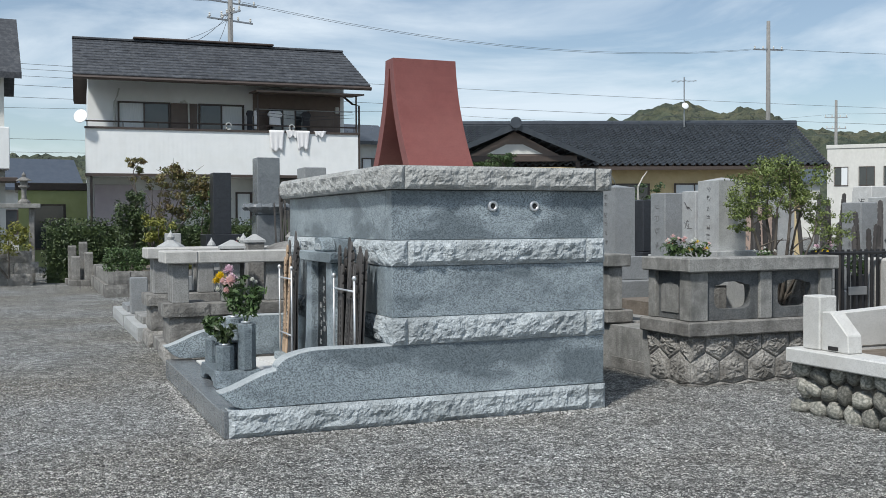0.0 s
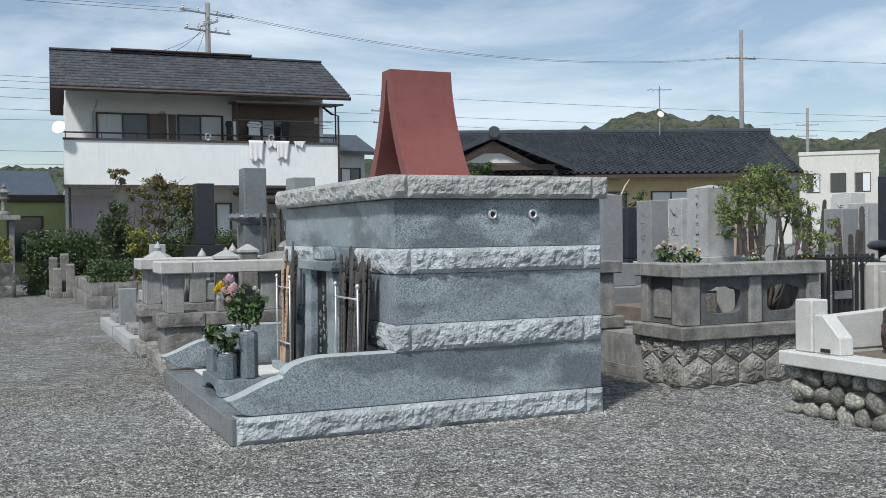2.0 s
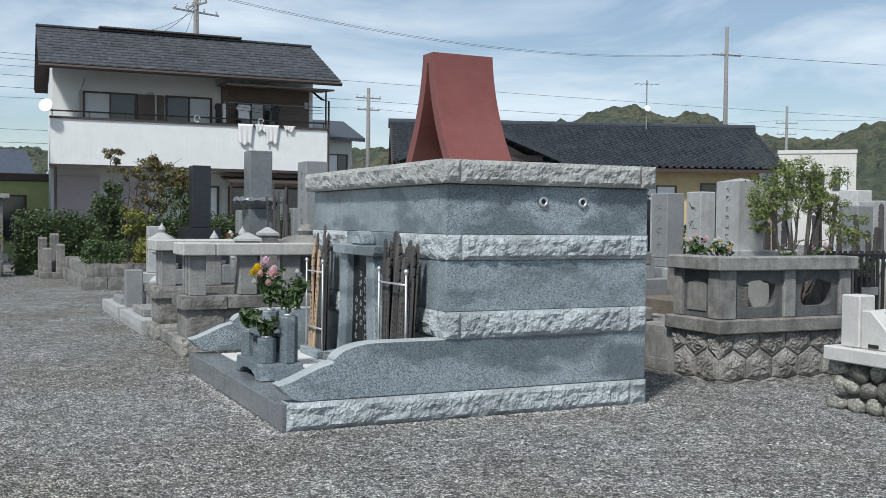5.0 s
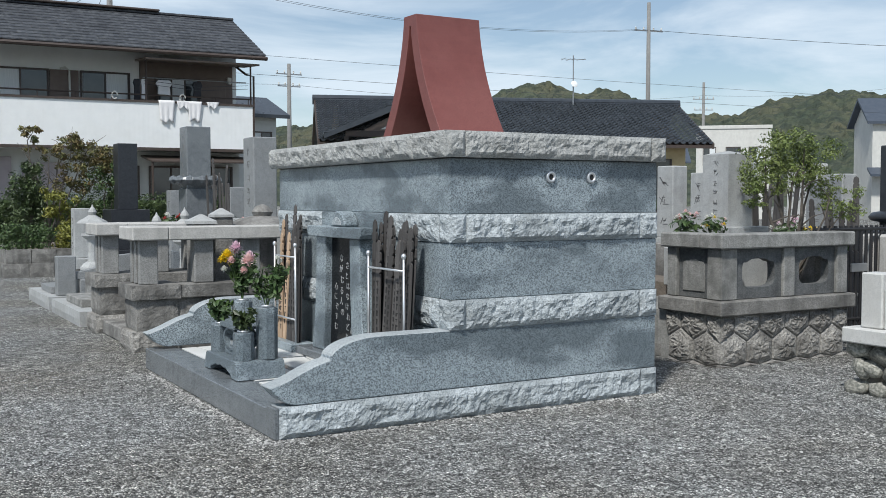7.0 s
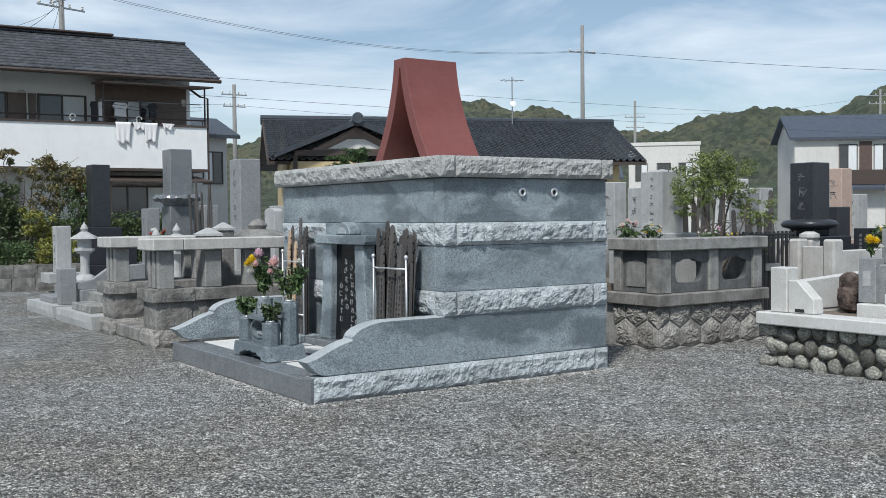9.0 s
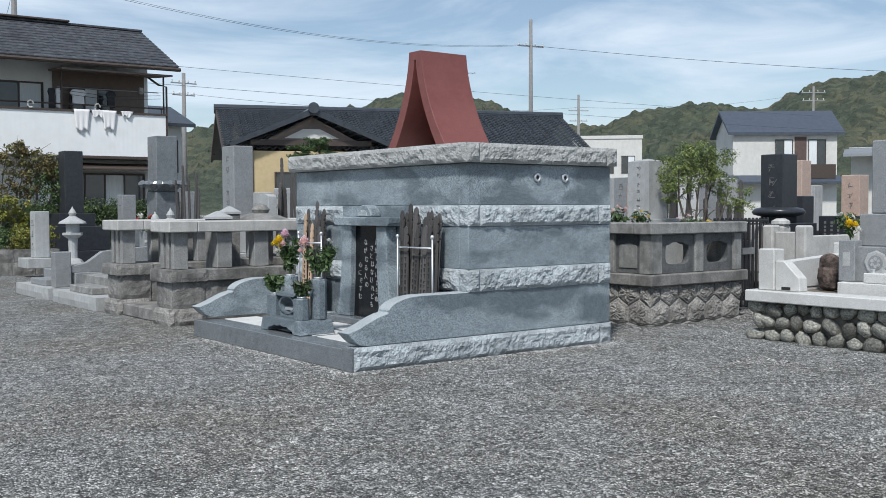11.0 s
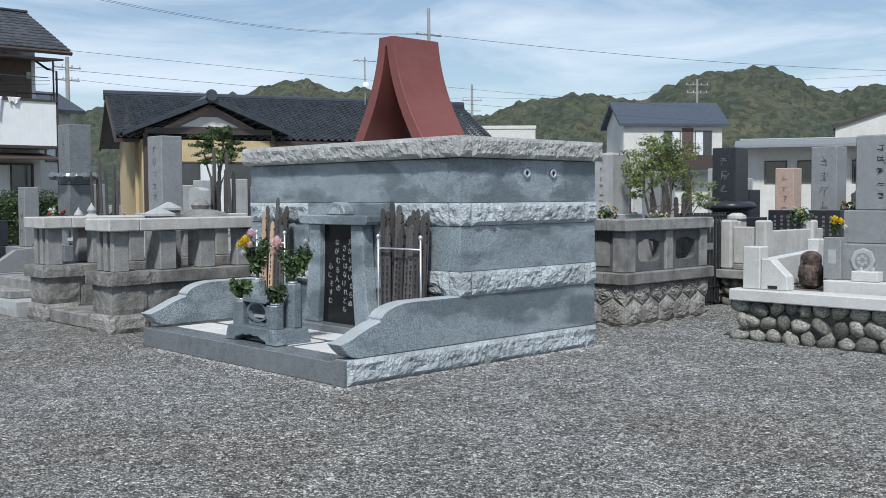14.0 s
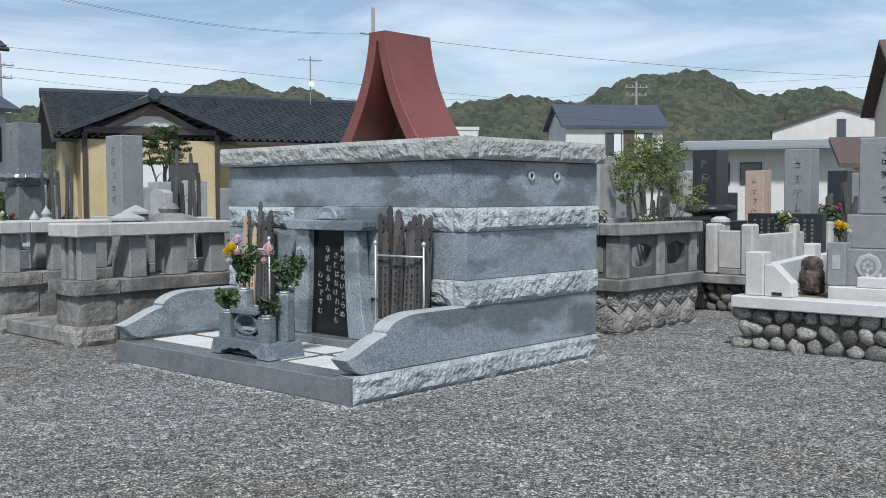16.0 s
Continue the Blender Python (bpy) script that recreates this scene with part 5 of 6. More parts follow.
# ---- plants ----
def branch_tree(name, label, category, at, trunk_mat, stems, crown, leaf_mat, leaf_size, seed, group=""):
    """A shrub or tree: several tapering stems with side limbs, and clumps of leaves along them. stems: (dx, dy, height, radius); crown: (dx, dy, z, rx, rz, leaves)."""
    rnd = random.Random(seed)
    t = thing(name, label, category, pose(*at), group=group)
    for dx, dy, h, r in stems:
        pts = [(0.03 * rnd.uniform(-1, 1), 0.03 * rnd.uniform(-1, 1), 0)]
        for k in range(1, 6):
            u = k / 5
            pts.append((dx * u + rnd.uniform(-0.03, 0.03) * h, dy * u + rnd.uniform(-0.03, 0.03) * h, h * u))
        bm = tube(pts, r, 7, None, 0.35)
        for k in range(4):
            a = Vector(pts[2 + k % 4])
            b = a + Vector((rnd.uniform(-1, 1), rnd.uniform(-1, 1), rnd.uniform(0.3, 0.9))) * h * 0.22
            tube([tuple(a), tuple((a + b) / 2 + Vector((0, 0, 0.03))), tuple(b)], r * 0.4, 5, bm, 0.3)
        part("stem", bm, trunk_mat, t)
    bm = bmesh.new()
    for dx, dy, z, rx, rz, n in crown:
        for k in range(max(4, n // 26)):
            p = (dx + rnd.uniform(-0.75, 0.75) * rx, dy + rnd.uniform(-0.75, 0.75) * rx, z + rnd.uniform(-0.75, 0.75) * rz)
            leaves(bm, p, (rx * 0.3, rx * 0.3, rz * 0.26), 46, leaf_size * 0.78, rnd, 0.1)
    part("crown", bm, leaf_mat, t)
    return t


branch_tree("sapling", "slender multi-stemmed tree with light green leaves inside the enclosure", "tree", (4.6, 1.05, 0.62), "bark",
            [(-0.3, 0.1, 1.1, 0.026), (0.1, -0.1, 1.25, 0.026), (0.35, 0.1, 1.05, 0.024), (-0.05, 0.15, 1.2, 0.026), (0.3, -0.25, 0.9, 0.018), (-0.12, -0.1, 1.05, 0.026), (0.48, -0.2, 0.75, 0.014)],
            [(-0.05, 0.02, 1.40, 0.27, 0.24, 1300), (0.26, -0.06, 1.28, 0.26, 0.26, 1200), (-0.34, 0.12, 1.12, 0.24, 0.22, 1000), (0.48, -0.24, 0.86, 0.24, 0.2, 700), (0.02, 0.0, 1.12, 0.3, 0.2, 620), (-0.2, 0.18, 1.28, 0.26, 0.2, 600), (0.4, 0.05, 1.08, 0.2, 0.2, 480), (-0.42, 0.1, 0.92, 0.18, 0.12, 260)], "leaf_young", 0.021, 31)
branch_tree("pine", "clipped garden pine showing above the wall", "tree", (12.4, 24.0, 0.75), "bark", [(0.2, 0, 2.6, 0.1), (-0.4, 0.1, 2.3, 0.06)],
            [(0.1, 0, 2.9, 0.5, 0.3, 900), (-0.5, 0, 2.6, 0.5, 0.25, 700), (0.45, 0, 2.5, 0.5, 0.25, 700), (0, 0, 2.1, 0.8, 0.3, 900)], "leaf", 0.06, 32)
branch_tree("pruned_tree", "heavily pruned tree with pale bare limbs and few leaves", "tree", (7.85, 9.0, 0.0), "bark_white", [(-0.5, 0.1, 2.05, 0.05), (0.3, 0, 2.2, 0.05), (0.75, 0.1, 1.75, 0.04), (-0.1, 0.1, 2.1, 0.045)],
            [(-0.35, 0, 2.0, 0.35, 0.2, 220), (0.45, 0, 2.1, 0.4, 0.2, 260), (0.8, 0, 1.75, 0.3, 0.2, 180), (0.1, 0.1, 1.6, 0.35, 0.2, 160)], "leaf", 0.045, 33)


def planting_bed():
    b = thing("planting_bed", "raised planting bed edged with grey stone blocks", "planting bed", pose(0.45, 1.6, 0))
    rnd = random.Random(7)
    for course, (z0, z1) in enumerate(((0.0, 0.27), (0.272, 0.54))):
        y = 13.55 + course * 0.06
        x = -1.45 + course * 0.06
        for k in range(4):
            part("edging_block", rock_face((x + k * 0.47, y, z0), (x + k * 0.47 + 0.46, y + 0.3, z1), ["-y"], 0.015, 0.08, seed=k + course * 9), "old_stone", b)
        for k in range(8):
            part("edging_block", rock_face((x, y + 0.302 + k * 0.55, z0), (x + 0.3, y + 0.302 + k * 0.55 + 0.54, z1), ["-x"], 0.015, 0.1, seed=40 + k + course * 9), "old_stone", b)
    part("soil", box((-1.2, 13.8, 0.0), (0.35, 18.2, 0.5)), "soil", b)


planting_bed()
branch_tree("photinia", "tall airy shrub with reddish young leaves on thin stems", "shrub", (0.25, 17.8, 0.5), "bark",
            [(-0.4, 0, 2.3, 0.028), (0.3, 0.1, 2.2, 0.028), (0.9, 0, 2.1, 0.028), (0.0, -0.2, 1.9, 0.025), (1.3, 0.1, 1.9, 0.025), (0.55, -0.1, 2.2, 0.022)],
            [(-0.4, -0.1, 2.4, 0.32, 0.26, 240), (-0.15, 0.1, 2.0, 0.35, 0.3, 90), (0.45, 0.0, 2.2, 0.4, 0.35, 480), (0.95, 0.0, 2.0, 0.5, 0.45, 900), (0.55, 0.0, 1.5, 0.5, 0.4, 520), (1.4, 0.1, 1.6, 0.4, 0.5, 640)], "leaf_red", 0.055, 34)
branch_tree("dark_shrub", "dense dark green upright shrub in the planting bed", "shrub", (-0.2, 16.9, 0.5), "bark", [(0, 0, 1.4, 0.04)],
            [(-0.1, 0, 0.9, 0.42, 0.75, 1900), (-0.05, 0.2, 1.5, 0.3, 0.4, 700)], "leaf_dark", 0.05, 35)
branch_tree("green_shrub", "light green shrub growing among the stems", "shrub", (1.4, 17.4, 0.5), "bark", [(0, 0, 1.3, 0.03), (0.2, 0.1, 1.1, 0.02)],
            [(0.0, 0, 1.3, 0.45, 0.5, 620), (0.4, 0.1, 1.7, 0.35, 0.3, 260)], "leaf", 0.05, 44)
branch_tree("yellow_shrub", "yellow-green shrub in the planting bed", "shrub", (0.25, 16.3, 0.5), "bark", [(0, 0, 0.9, 0.03), (0.2, 0, 0.7, 0.02)],
            [(0.0, 0, 0.95, 0.38, 0.35, 700), (0.1, 0, 0.55, 0.3, 0.3, 300)], "leaf_yellow", 0.05, 36)
branch_tree("clipped_shrub", "low rounded azalea shrub over the bed edge", "shrub", (-0.5, 15.7, 0.48), "bark", [(0, 0, 0.3, 0.03)],
            [(0.0, 0, 0.3, 0.55, 0.32, 1600)], "leaf", 0.04, 37, "low shrubs")
branch_tree("clipped_shrub", "low yellowish azalea shrub over the bed edge", "shrub", (0.5, 15.7, 0.48), "bark", [(0, 0, 0.3, 0.03)],
            [(0.0, 0, 0.32, 0.5, 0.3, 1400)], "leaf_yellow", 0.04, 38, "low shrubs")


def hedge():
    rnd = random.Random(41)
    bm = bmesh.new()
    core = box((-2.0, 21.55, 0.0), (6.2, 22.15, 1.5))
    for k in range(8200):
        x, z = rnd.uniform(-2.1, 6.3), rnd.uniform(0.02, 1.7)
        leaves(bm, (x, 21.45 + 0.5 * rnd.random() * (z > 1.48), z), (0.07, 0.07, 0.07), 2, 0.045, rnd, 0.2)
    h = thing("hedge", "clipped dark green hedge in front of the white house", "hedge")
    part("foliage", bm, "leaf_dark", h)
    part("core", core, "leaf_dark", h)


hedge()


def flower_bunch(at, seed, label, mats, r=0.22):
    rnd = random.Random(seed)
    f = thing("grave_flowers", label, "flowers", pose(*at), group="flowers on graves")
    bm = bmesh.new()
    leaves(bm, (0, 0, r * 0.4), (r, r, r * 0.8), 120, r * 0.25, rnd, 0.2)
    part("foliage", bm, "leaf", f)
    for k in range(9):
        b = bmesh.new()
        flower_head(b, (rnd.uniform(-r, r) * 0.8, rnd.uniform(-r, r) * 0.8, r * rnd.uniform(0.3, 1.2)), r * 0.25, rnd, 24)
        part("bloom", b, rnd.choice(mats), f)


flower_bunch((3.72, 1.62, 1.2), 51, "mixed red and white grave flowers with leaves", ["petal_white", "petal_red", "petal_peach"], 0.16)
flower_bunch((3.75, 1.25, 1.2), 52, "orange and white grave flowers with leaves", ["petal_peach", "petal_white", "petal_yellow"], 0.13)
flower_bunch((3.4, 3.0, 1.25), 53, "reddish grave flowers with dark leaves", ["petal_red", "petal_peach"], 0.16)
for x, y, z in ((1.0, 10.35, 1.0), (1.95, 10.2, 0.98)):
    fs = thing("flower_stand", "small grey stone flower stand beside a grave", "flower stand", pose(x, y, 0.4), group="flower stands")
    part("block", box((-0.11, -0.11, 0), (0.11, 0.11, z - 0.4), 0.012), "mid_granite", fs)
flower_bunch((1.0, 10.35, 1.02), 54, "white and red camellia flowers by a grave", ["petal_white", "petal_red"], 0.22)
flower_bunch((1.95, 10.2, 1.0), 55, "red and orange grave flowers with leaves", ["petal_red", "petal_peach"], 0.2)
flower_bunch((4.3, 0.9, 1.15), 56, "white lilies by the sapling", ["petal_white"], 0.1)
flower_bunch((7.3, 0.6, 1.1), 57, "white and yellow flowers before a dark grave", ["petal_white", "petal_yellow"], 0.18)
flower_bunch((8.9, 0.6, 1.15), 58, "red grave flowers with leaves", ["petal_red"], 0.2)
flower_bunch((9.8, -0.4, 1.2), 59, "yellow and white grave flowers", ["petal_yellow", "petal_white"], 0.2)
flower_bunch((10.6, -0.2, 1.2), 60, "pink and white grave flowers", ["petal_pink", "petal_white"], 0.22)
flower_bunch((6.6, 2.0, 0.95), 62, "white grave flowers with green leaves", ["petal_white"], 0.17)
flower_bunch((8.0, 4.0, 1.0), 63, "orange and pink grave flowers with leaves", ["petal_peach", "petal_pink"], 0.2)
flower_bunch((13.2, 1.0, 0.9), 64, "yellow and red grave flowers with leaves", ["petal_yellow", "petal_red"], 0.2)
flower_bunch((6.1, 2.2, 1.0), 61, "white and yellow grave flowers", ["petal_white", "petal_yellow"], 0.18)


def tablet_bundle(at, n, seed, h=1.5):
    rnd = random.Random(seed)
    b = thing("tablet_bundle", "bundle of weathered wooden grave tablets standing behind graves", "grave tablets", pose(*at), group="far tablet bundles")
    for k in range(n):
        part("tablet", prism(board_outline(0.085, h * rnd.uniform(0.8, 1.1)), "x", -0.007, 0.007), "wood_dark", b, at=pose(rnd.uniform(-0.1, 0.1), (k - n / 2) * 0.1, 0, rnd.uniform(-6, 6), rnd.uniform(-4, 4)))


tablet_bundle((1.9, 6.9, 0.3), 7, 71, 1.75)
tablet_bundle((1.6, 10.0, 0.3), 8, 72, 1.8)
tablet_bundle((5.6, 2.6, 0.3), 6, 73, 1.5)
tablet_bundle((9.9, 0.9, 0.3), 6, 74, 1.35)
tablet_bundle((12.0, -0.2, 0.3), 6, 75, 1.4)
tablet_bundle((2.6, 13.2, 0.2), 6, 76, 1.8)
tablet_bundle((7.4, 2.75, 0.2), 7, 77, 1.55)
tablet_bundle((9.0, 5.2, 0.2), 7, 78, 1.7)
tablet_bundle((10.9, 1.2, 0.2), 6, 79, 1.4)
branch_tree("bush", "small green bush beside the black iron fence", "shrub", (4.95, 0.92, 0.0), "bark", [(0, 0, 0.8, 0.015), (0.1, 0, 1.0, 0.012)], [(0.02, 0.0, 0.95, 0.16, 0.16, 260), (0.06, 0, 0.62, 0.14, 0.12, 180)], "leaf", 0.022, 80)
branch_tree("bush", "dark leafy bush behind the far graves", "shrub", (7.9, 6.9, 0.0), "bark", [(0, 0, 1.2, 0.03), (0.3, 0, 1.0, 0.03)], [(0, 0, 1.2, 0.45, 0.35, 700), (0.3, 0.2, 0.8, 0.5, 0.35, 600)], "leaf_dark", 0.045, 81)


# ---- houses ----
def window(parent, x0, x1, z0, z1, y, panes, depth=0.06):
    """A window in a wall that faces -y: frame, and panes of glass or with curtains."""
    bm = bmesh.new()
    for a, b, c, d in ((x0, x1, z0 - 0.05, z0), (x0, x1, z1, z1 + 0.05), (x0 - 0.05, x0, z0 - 0.05, z1 + 0.05), (x1, x1 + 0.05, z0 - 0.05, z1 + 0.05)):
        box((a, y - depth, c), (b, y + 0.02, d), bm=bm)
    w = part("window", bm, "brown_trim", parent)
    n = len(panes)
    for i, m in enumerate(panes):
        a, b = x0 + (x1 - x0) * i / n, x0 + (x1 - x0) * (i + 1) / n
        part("pane", box((a + 0.025, y - 0.02 - 0.012 * (i % 2), z0), (b - 0.025, y - 0.008 - 0.012 * (i % 2), z1), 0.0), m, w)
        part("mullion", box((b - 0.024, y - 0.05, z0), (b + 0.024 if i < n - 1 else b - 0.002, y, z1)), "brown_trim", w)


HOUSE_AT = pose(-0.56, 29.24, 0, 0, 0, -2.7) @ Matrix.Diagonal((1.10, 1.45, 1.20, 1))


def white_house():
    h = thing("house", "two-storey white house with slate roof and long panelled balcony", "house", HOUSE_AT)
    part("ground_wall", box((0.05, 0.8, 0), (8.5, 4.6, 2.7)), "house_wall", h)
    part("upper_wall", box((0.1, 1.0, 2.7), (8.5, 4.6, 5.55)), "siding", h)
    part("recess_wall", box((5.35, 0.94, 4.0), (8.35, 0.998, 5.3)), "brown_panel", h)
    # ribbed balcony front
    bm = bmesh.new()
    n = 120
    rows = [[bm.verts.new((8.65 * k / (2 * n), 0.0009 * ((k % 4) in (1, 2)), z)) for k in range(2 * n + 1)] for z in (2.74, 4.0)]
    for k in range(2 * n):
        bm.faces.new((rows[0][k], rows[0][k + 1], rows[1][k + 1], rows[1][k]))
    bal = part("balcony", bm, "siding", h, "ribbed white balcony front")
    part("balcony_floor", box((0.0, 0.03, 2.66), (8.65, 0.998, 2.76)), "house_wall", h)
    part("top_trim", box((-0.03, -0.03, 4.001), (8.68, 0.06, 4.06)), "brown_trim", bal)
    part("bottom_trim", box((-0.03, -0.03, 2.66), (8.68, 0.028, 2.738)), "brown_trim", bal)
    part("end_panel", box((8.6, 0.03, 2.76), (8.65, 0.998, 4.0)), "siding", bal)
    part("end_panel", box((0.0, 0.03, 2.76), (0.05, 0.998, 4.0)), "siding", bal)
    rail = part("rail", tube([(0.0, 0.05, 4.22), (8.65, 0.05, 4.22)], 0.022, 6), "brown_trim", bal)
    for k in range(9):
        part("baluster", tube([(0.05 + k * 1.06, 0.05, 4.06), (0.05 + k * 1.06, 0.05, 4.21)], 0.015, 6), "brown_trim", rail)
    # windows
    window(h, 1.05, 2.6, 3.3, 4.88, 0.99, ["curtain", "glass"])
    part("storm_shutter", box((2.66, 0.93, 3.3), (3.5, 0.995, 4.92), 0.01), "brown_panel", h)
    window(h, 3.6, 5.0, 3.3, 4.88, 0.99, ["glass", "curtain"])
    window(h, 5.9, 7.2, 3.2, 4.8, 0.93, ["glass", "curtain", "glass"])
    part("storm_shutter", box((7.25, 0.88, 3.2), (8.1, 0.935, 4.9), 0.01), "brown_panel", h)
    window(h, 4.75, 5.2, 1.0, 2.2, 0.79, ["curtain"])
    window(h, 5.6, 8.2, 0.2, 2.2, 0.79, ["glass", "glass", "curtain", "glass"])
    part("shutter", box((0.25, 0.72, 0.2), (1.5, 0.795, 2.45), 0.01), "shutter", h, "closed mauve metal shutter")
    part("shutter", box((1.8, 0.72, 0.6), (3.0, 0.795, 2.3), 0.01), "shutter", h)
    part("canopy", prism([(-0.5, 2.3), (0.79, 2.5), (0.79, 2.56), (-0.5, 2.36)], "x", 5.3, 8.6, 0.01), "brown_trim", h, "lean-to canopy over the ground floor")
    for x in (5.35, 8.55):
        part("canopy_post", tube([(x, -0.4, 0), (x, -0.4, 2.32)], 0.035, 6), "brown_trim", h)
    # awning over the drying place
    part("awning", prism([(-0.35, 5.16), (0.93, 5.28), (0.93, 5.33), (-0.35, 5.21)], "x", 5.2, 8.75, 0.0), "brown_panel", h, "brown awning over the balcony end")
    for x in (5.3, 8.6):
        part("awning_post", tube([(x, 0.02, 4.06), (x, 0.02, 5.2)], 0.03, 6), "brown_trim", h)
    part("drying_pole", tube([(5.3, 0.4, 4.75), (8.6, 0.4, 4.75)], 0.015, 6), "metal_grey", h)
    part("downpipe", tube([(0.15, 0.1, 2.7), (0.15, 0.1, 0.1)], 0.04, 6), "brown_trim", h)
    part("downpipe", tube([(1.05, 0.93, 5.3), (1.0, 0.93, 5.1), (0.9, 0.93, 4.9), (0.9, 0.93, 3.0)], 0.03, 6), "house_wall", h)
    part("downpipe", tube([(8.45, 0.9, 5.3), (8.6, 0.4, 5.0), (8.7, 0.02, 4.9), (8.7, 0.02, 0.1)], 0.035, 6), "brown_trim", h)
    part("vent_pipe", tube([(2.95, 0.9, 4.95), (3.1, 0.88, 4.98), (3.22, 0.88, 4.9), (3.24, 0.88, 3.2)], 0.03, 8), "white_wall", h, "curved white vent pipe")
    for x in (4.35, 6.4):
        part("rail_hook", tube([(0.085 * math.cos(a), 0, 0.1 * math.sin(a)) for a in [2 * math.pi * k / 16 for k in range(15)]], 0.022, 6), "white_wall", h, "white rail hook ring", at=pose(x, -0.03, 4.16))
    part("wall_lamp", box((8.15, 0.86, 4.75), (8.3, 0.938, 4.95), 0.02), "white_wall", h)
    for z in (4.55, 4.65):
        part("washing_line", tube([(5.3, 0.25, z), (7.0, 0.25, z - 0.12), (8.6, 0.25, z)], 0.008, 4), "wire", h)
    # gabled slate roof in courses
    def roof_plane(y_e, y_r, z_e, z_r):
        bm = bmesh.new()
        rows = 13
        for r in range(rows):
            a, b = r / rows, (r + 1.12) / rows
            y0, y1 = y_e + (y_r - y_e) * a, y_e + (y_r - y_e) * min(1, b)
            z0, z1 = z_e + (z_r - z_e) * a + 0.03, z_e + (z_r - z_e) * min(1, b) + 0.004
            x = -0.35
            k = 0
            while x < 8.95:
                w = 0.45 if (k or r % 2) else 0.22
                x2 = min(8.95, x + w)
                lo = [bm.verts.new(p) for p in ((x, y0, z0), (x2 - 0.006, y0, z0), (x2 - 0.006, y1, z1), (x, y1, z1))]
                dn = [bm.verts.new((v.co.x, v.co.y, v.co.z - 0.03)) for v in lo[:2]]
                bm.faces.new(lo)
                bm.faces.new((dn[0], dn[1], lo[1], lo[0]))
                x, k = x2, k + 1
        return bm
    roof = part("roof", roof_plane(-0.42, 2.5, 5.45, 7.02), "slate_roof", h, "dark slate roof with streaked courses")
    part("roof_back", roof_plane(5.2, 2.5, 5.45, 7.02), "slate_roof", h)
    part("roof_deck", prism([(-0.4, 5.36), (2.5, 6.95), (5.15, 5.36), (5.15, 5.44), (2.5, 7.02), (-0.4, 5.45)], "x", -0.33, 8.93), "brown_trim", roof)
    part("ridge_cap", box((-0.36, 2.37, 6.99), (8.96, 2.63, 7.07), 0.02), "slate_roof", roof)
    part("ridge_vent", box((1.6, 2.3, 7.071), (6.4, 2.7, 7.14), 0.02), "brown_trim", roof)
    part("gutter", tube([(-0.35, -0.47, 5.36), (8.95, -0.47, 5.36)], 0.06, 8), "brown_trim", roof)
    part("gable_wall", prism([(1.0, 5.55), (4.6, 5.55), (2.5, 6.93)], "x", 8.30, 8.48), "siding", h)
    part("gable_wall", prism([(1.0, 5.55), (4.6, 5.55), (2.5, 6.93)], "x", 0.12, 0.30), "siding", h)
    dish = part("satellite_dish", lathe([(0.02, 0.0), (0.12, 0.02), (0.21, 0.06), (0.20, 0.07), (0.11, 0.03)], 20), "siding", h, "white satellite dish", True, at=Matrix.Translation((-0.12, -0.1, 4.3)) @ pose(0, 0, 0, 70, 0, -20))
    part("dish_arm", tube([(0, 0, 0), (0, 0.25, -0.12)], 0.02, 6), "metal_grey", dish)
    return h


white_house()


def laundry():
    base = HOUSE_AT
    rnd = random.Random(9)
    for x, w, z, mat, lab in ((5.65, 0.5, 0.62, "cloth", "white towel drying over the balcony rail"), (6.2, 0.42, 0.2, "cloth", "white towel drying over the balcony rail"), (6.55, 0.45, 0.55, "cloth", "white towel drying over the balcony rail"), (7.15, 0.4, 0.16, "cloth", "white towel drying over the balcony rail")):
        bm = bmesh.new()
        n, m = 10, 8
        vs = [[bm.verts.new((x + w * i / n + 0.10 * (j / m) * (0.5 - i / n), -0.055 - 0.02 * math.sin(i * 1.7 + x) * j / m, 4.08 - z * j / m - 0.05 * math.sin(i * 0.9 + x * 3) * (j / m))) for i in range(n + 1)] for j in range(m + 1)]
        top = [bm.verts.new((x + w * i / n, 0.075, 4.07)) for i in range(n + 1)]
        for i in range(n):
            bm.faces.new((top[i], top[i + 1], vs[0][i + 1], vs[0][i]))
            for j in range(m):
                bm.faces.new((vs[j][i], vs[j][i + 1], vs[j + 1][i + 1], vs[j + 1][i]))
        ob = solo("towel", bm, mat, lab, "towel", True, group="laundry on the balcony", at=base)
        sol = ob.modifiers.new("thick", "SOLIDIFY")
        sol.thickness = 0.012
    for x, w, z, mat, lab in ((5.12, 0.16, 0.75, "cloth_dark", "dark garment hanging on the balcony"), (5.32, 0.12, 0.6, "cloth", "white garment hanging on the balcony"), (5.95, 0.35, 0.45, "cloth", "white garments hanging on a drying pole"), (7.0, 0.22, 0.5, "cloth_dark", "dark garment hanging on the balcony")):
        o = [(x - w / 2, 4.70), (x + w / 2, 4.70), (x + w * 0.75, 4.6), (x + w * 0.5, 4.5), (x + w * 0.55, 4.72 - z), (x - w * 0.55, 4.74 - z), (x - w * 0.5, 4.5), (x - w * 0.75, 4.6)]
        solo("garment", prism(o, "y", 0.36, 0.44, 0.01), mat, lab, "garment", group="laundry on the balcony", at=base)


laundry()


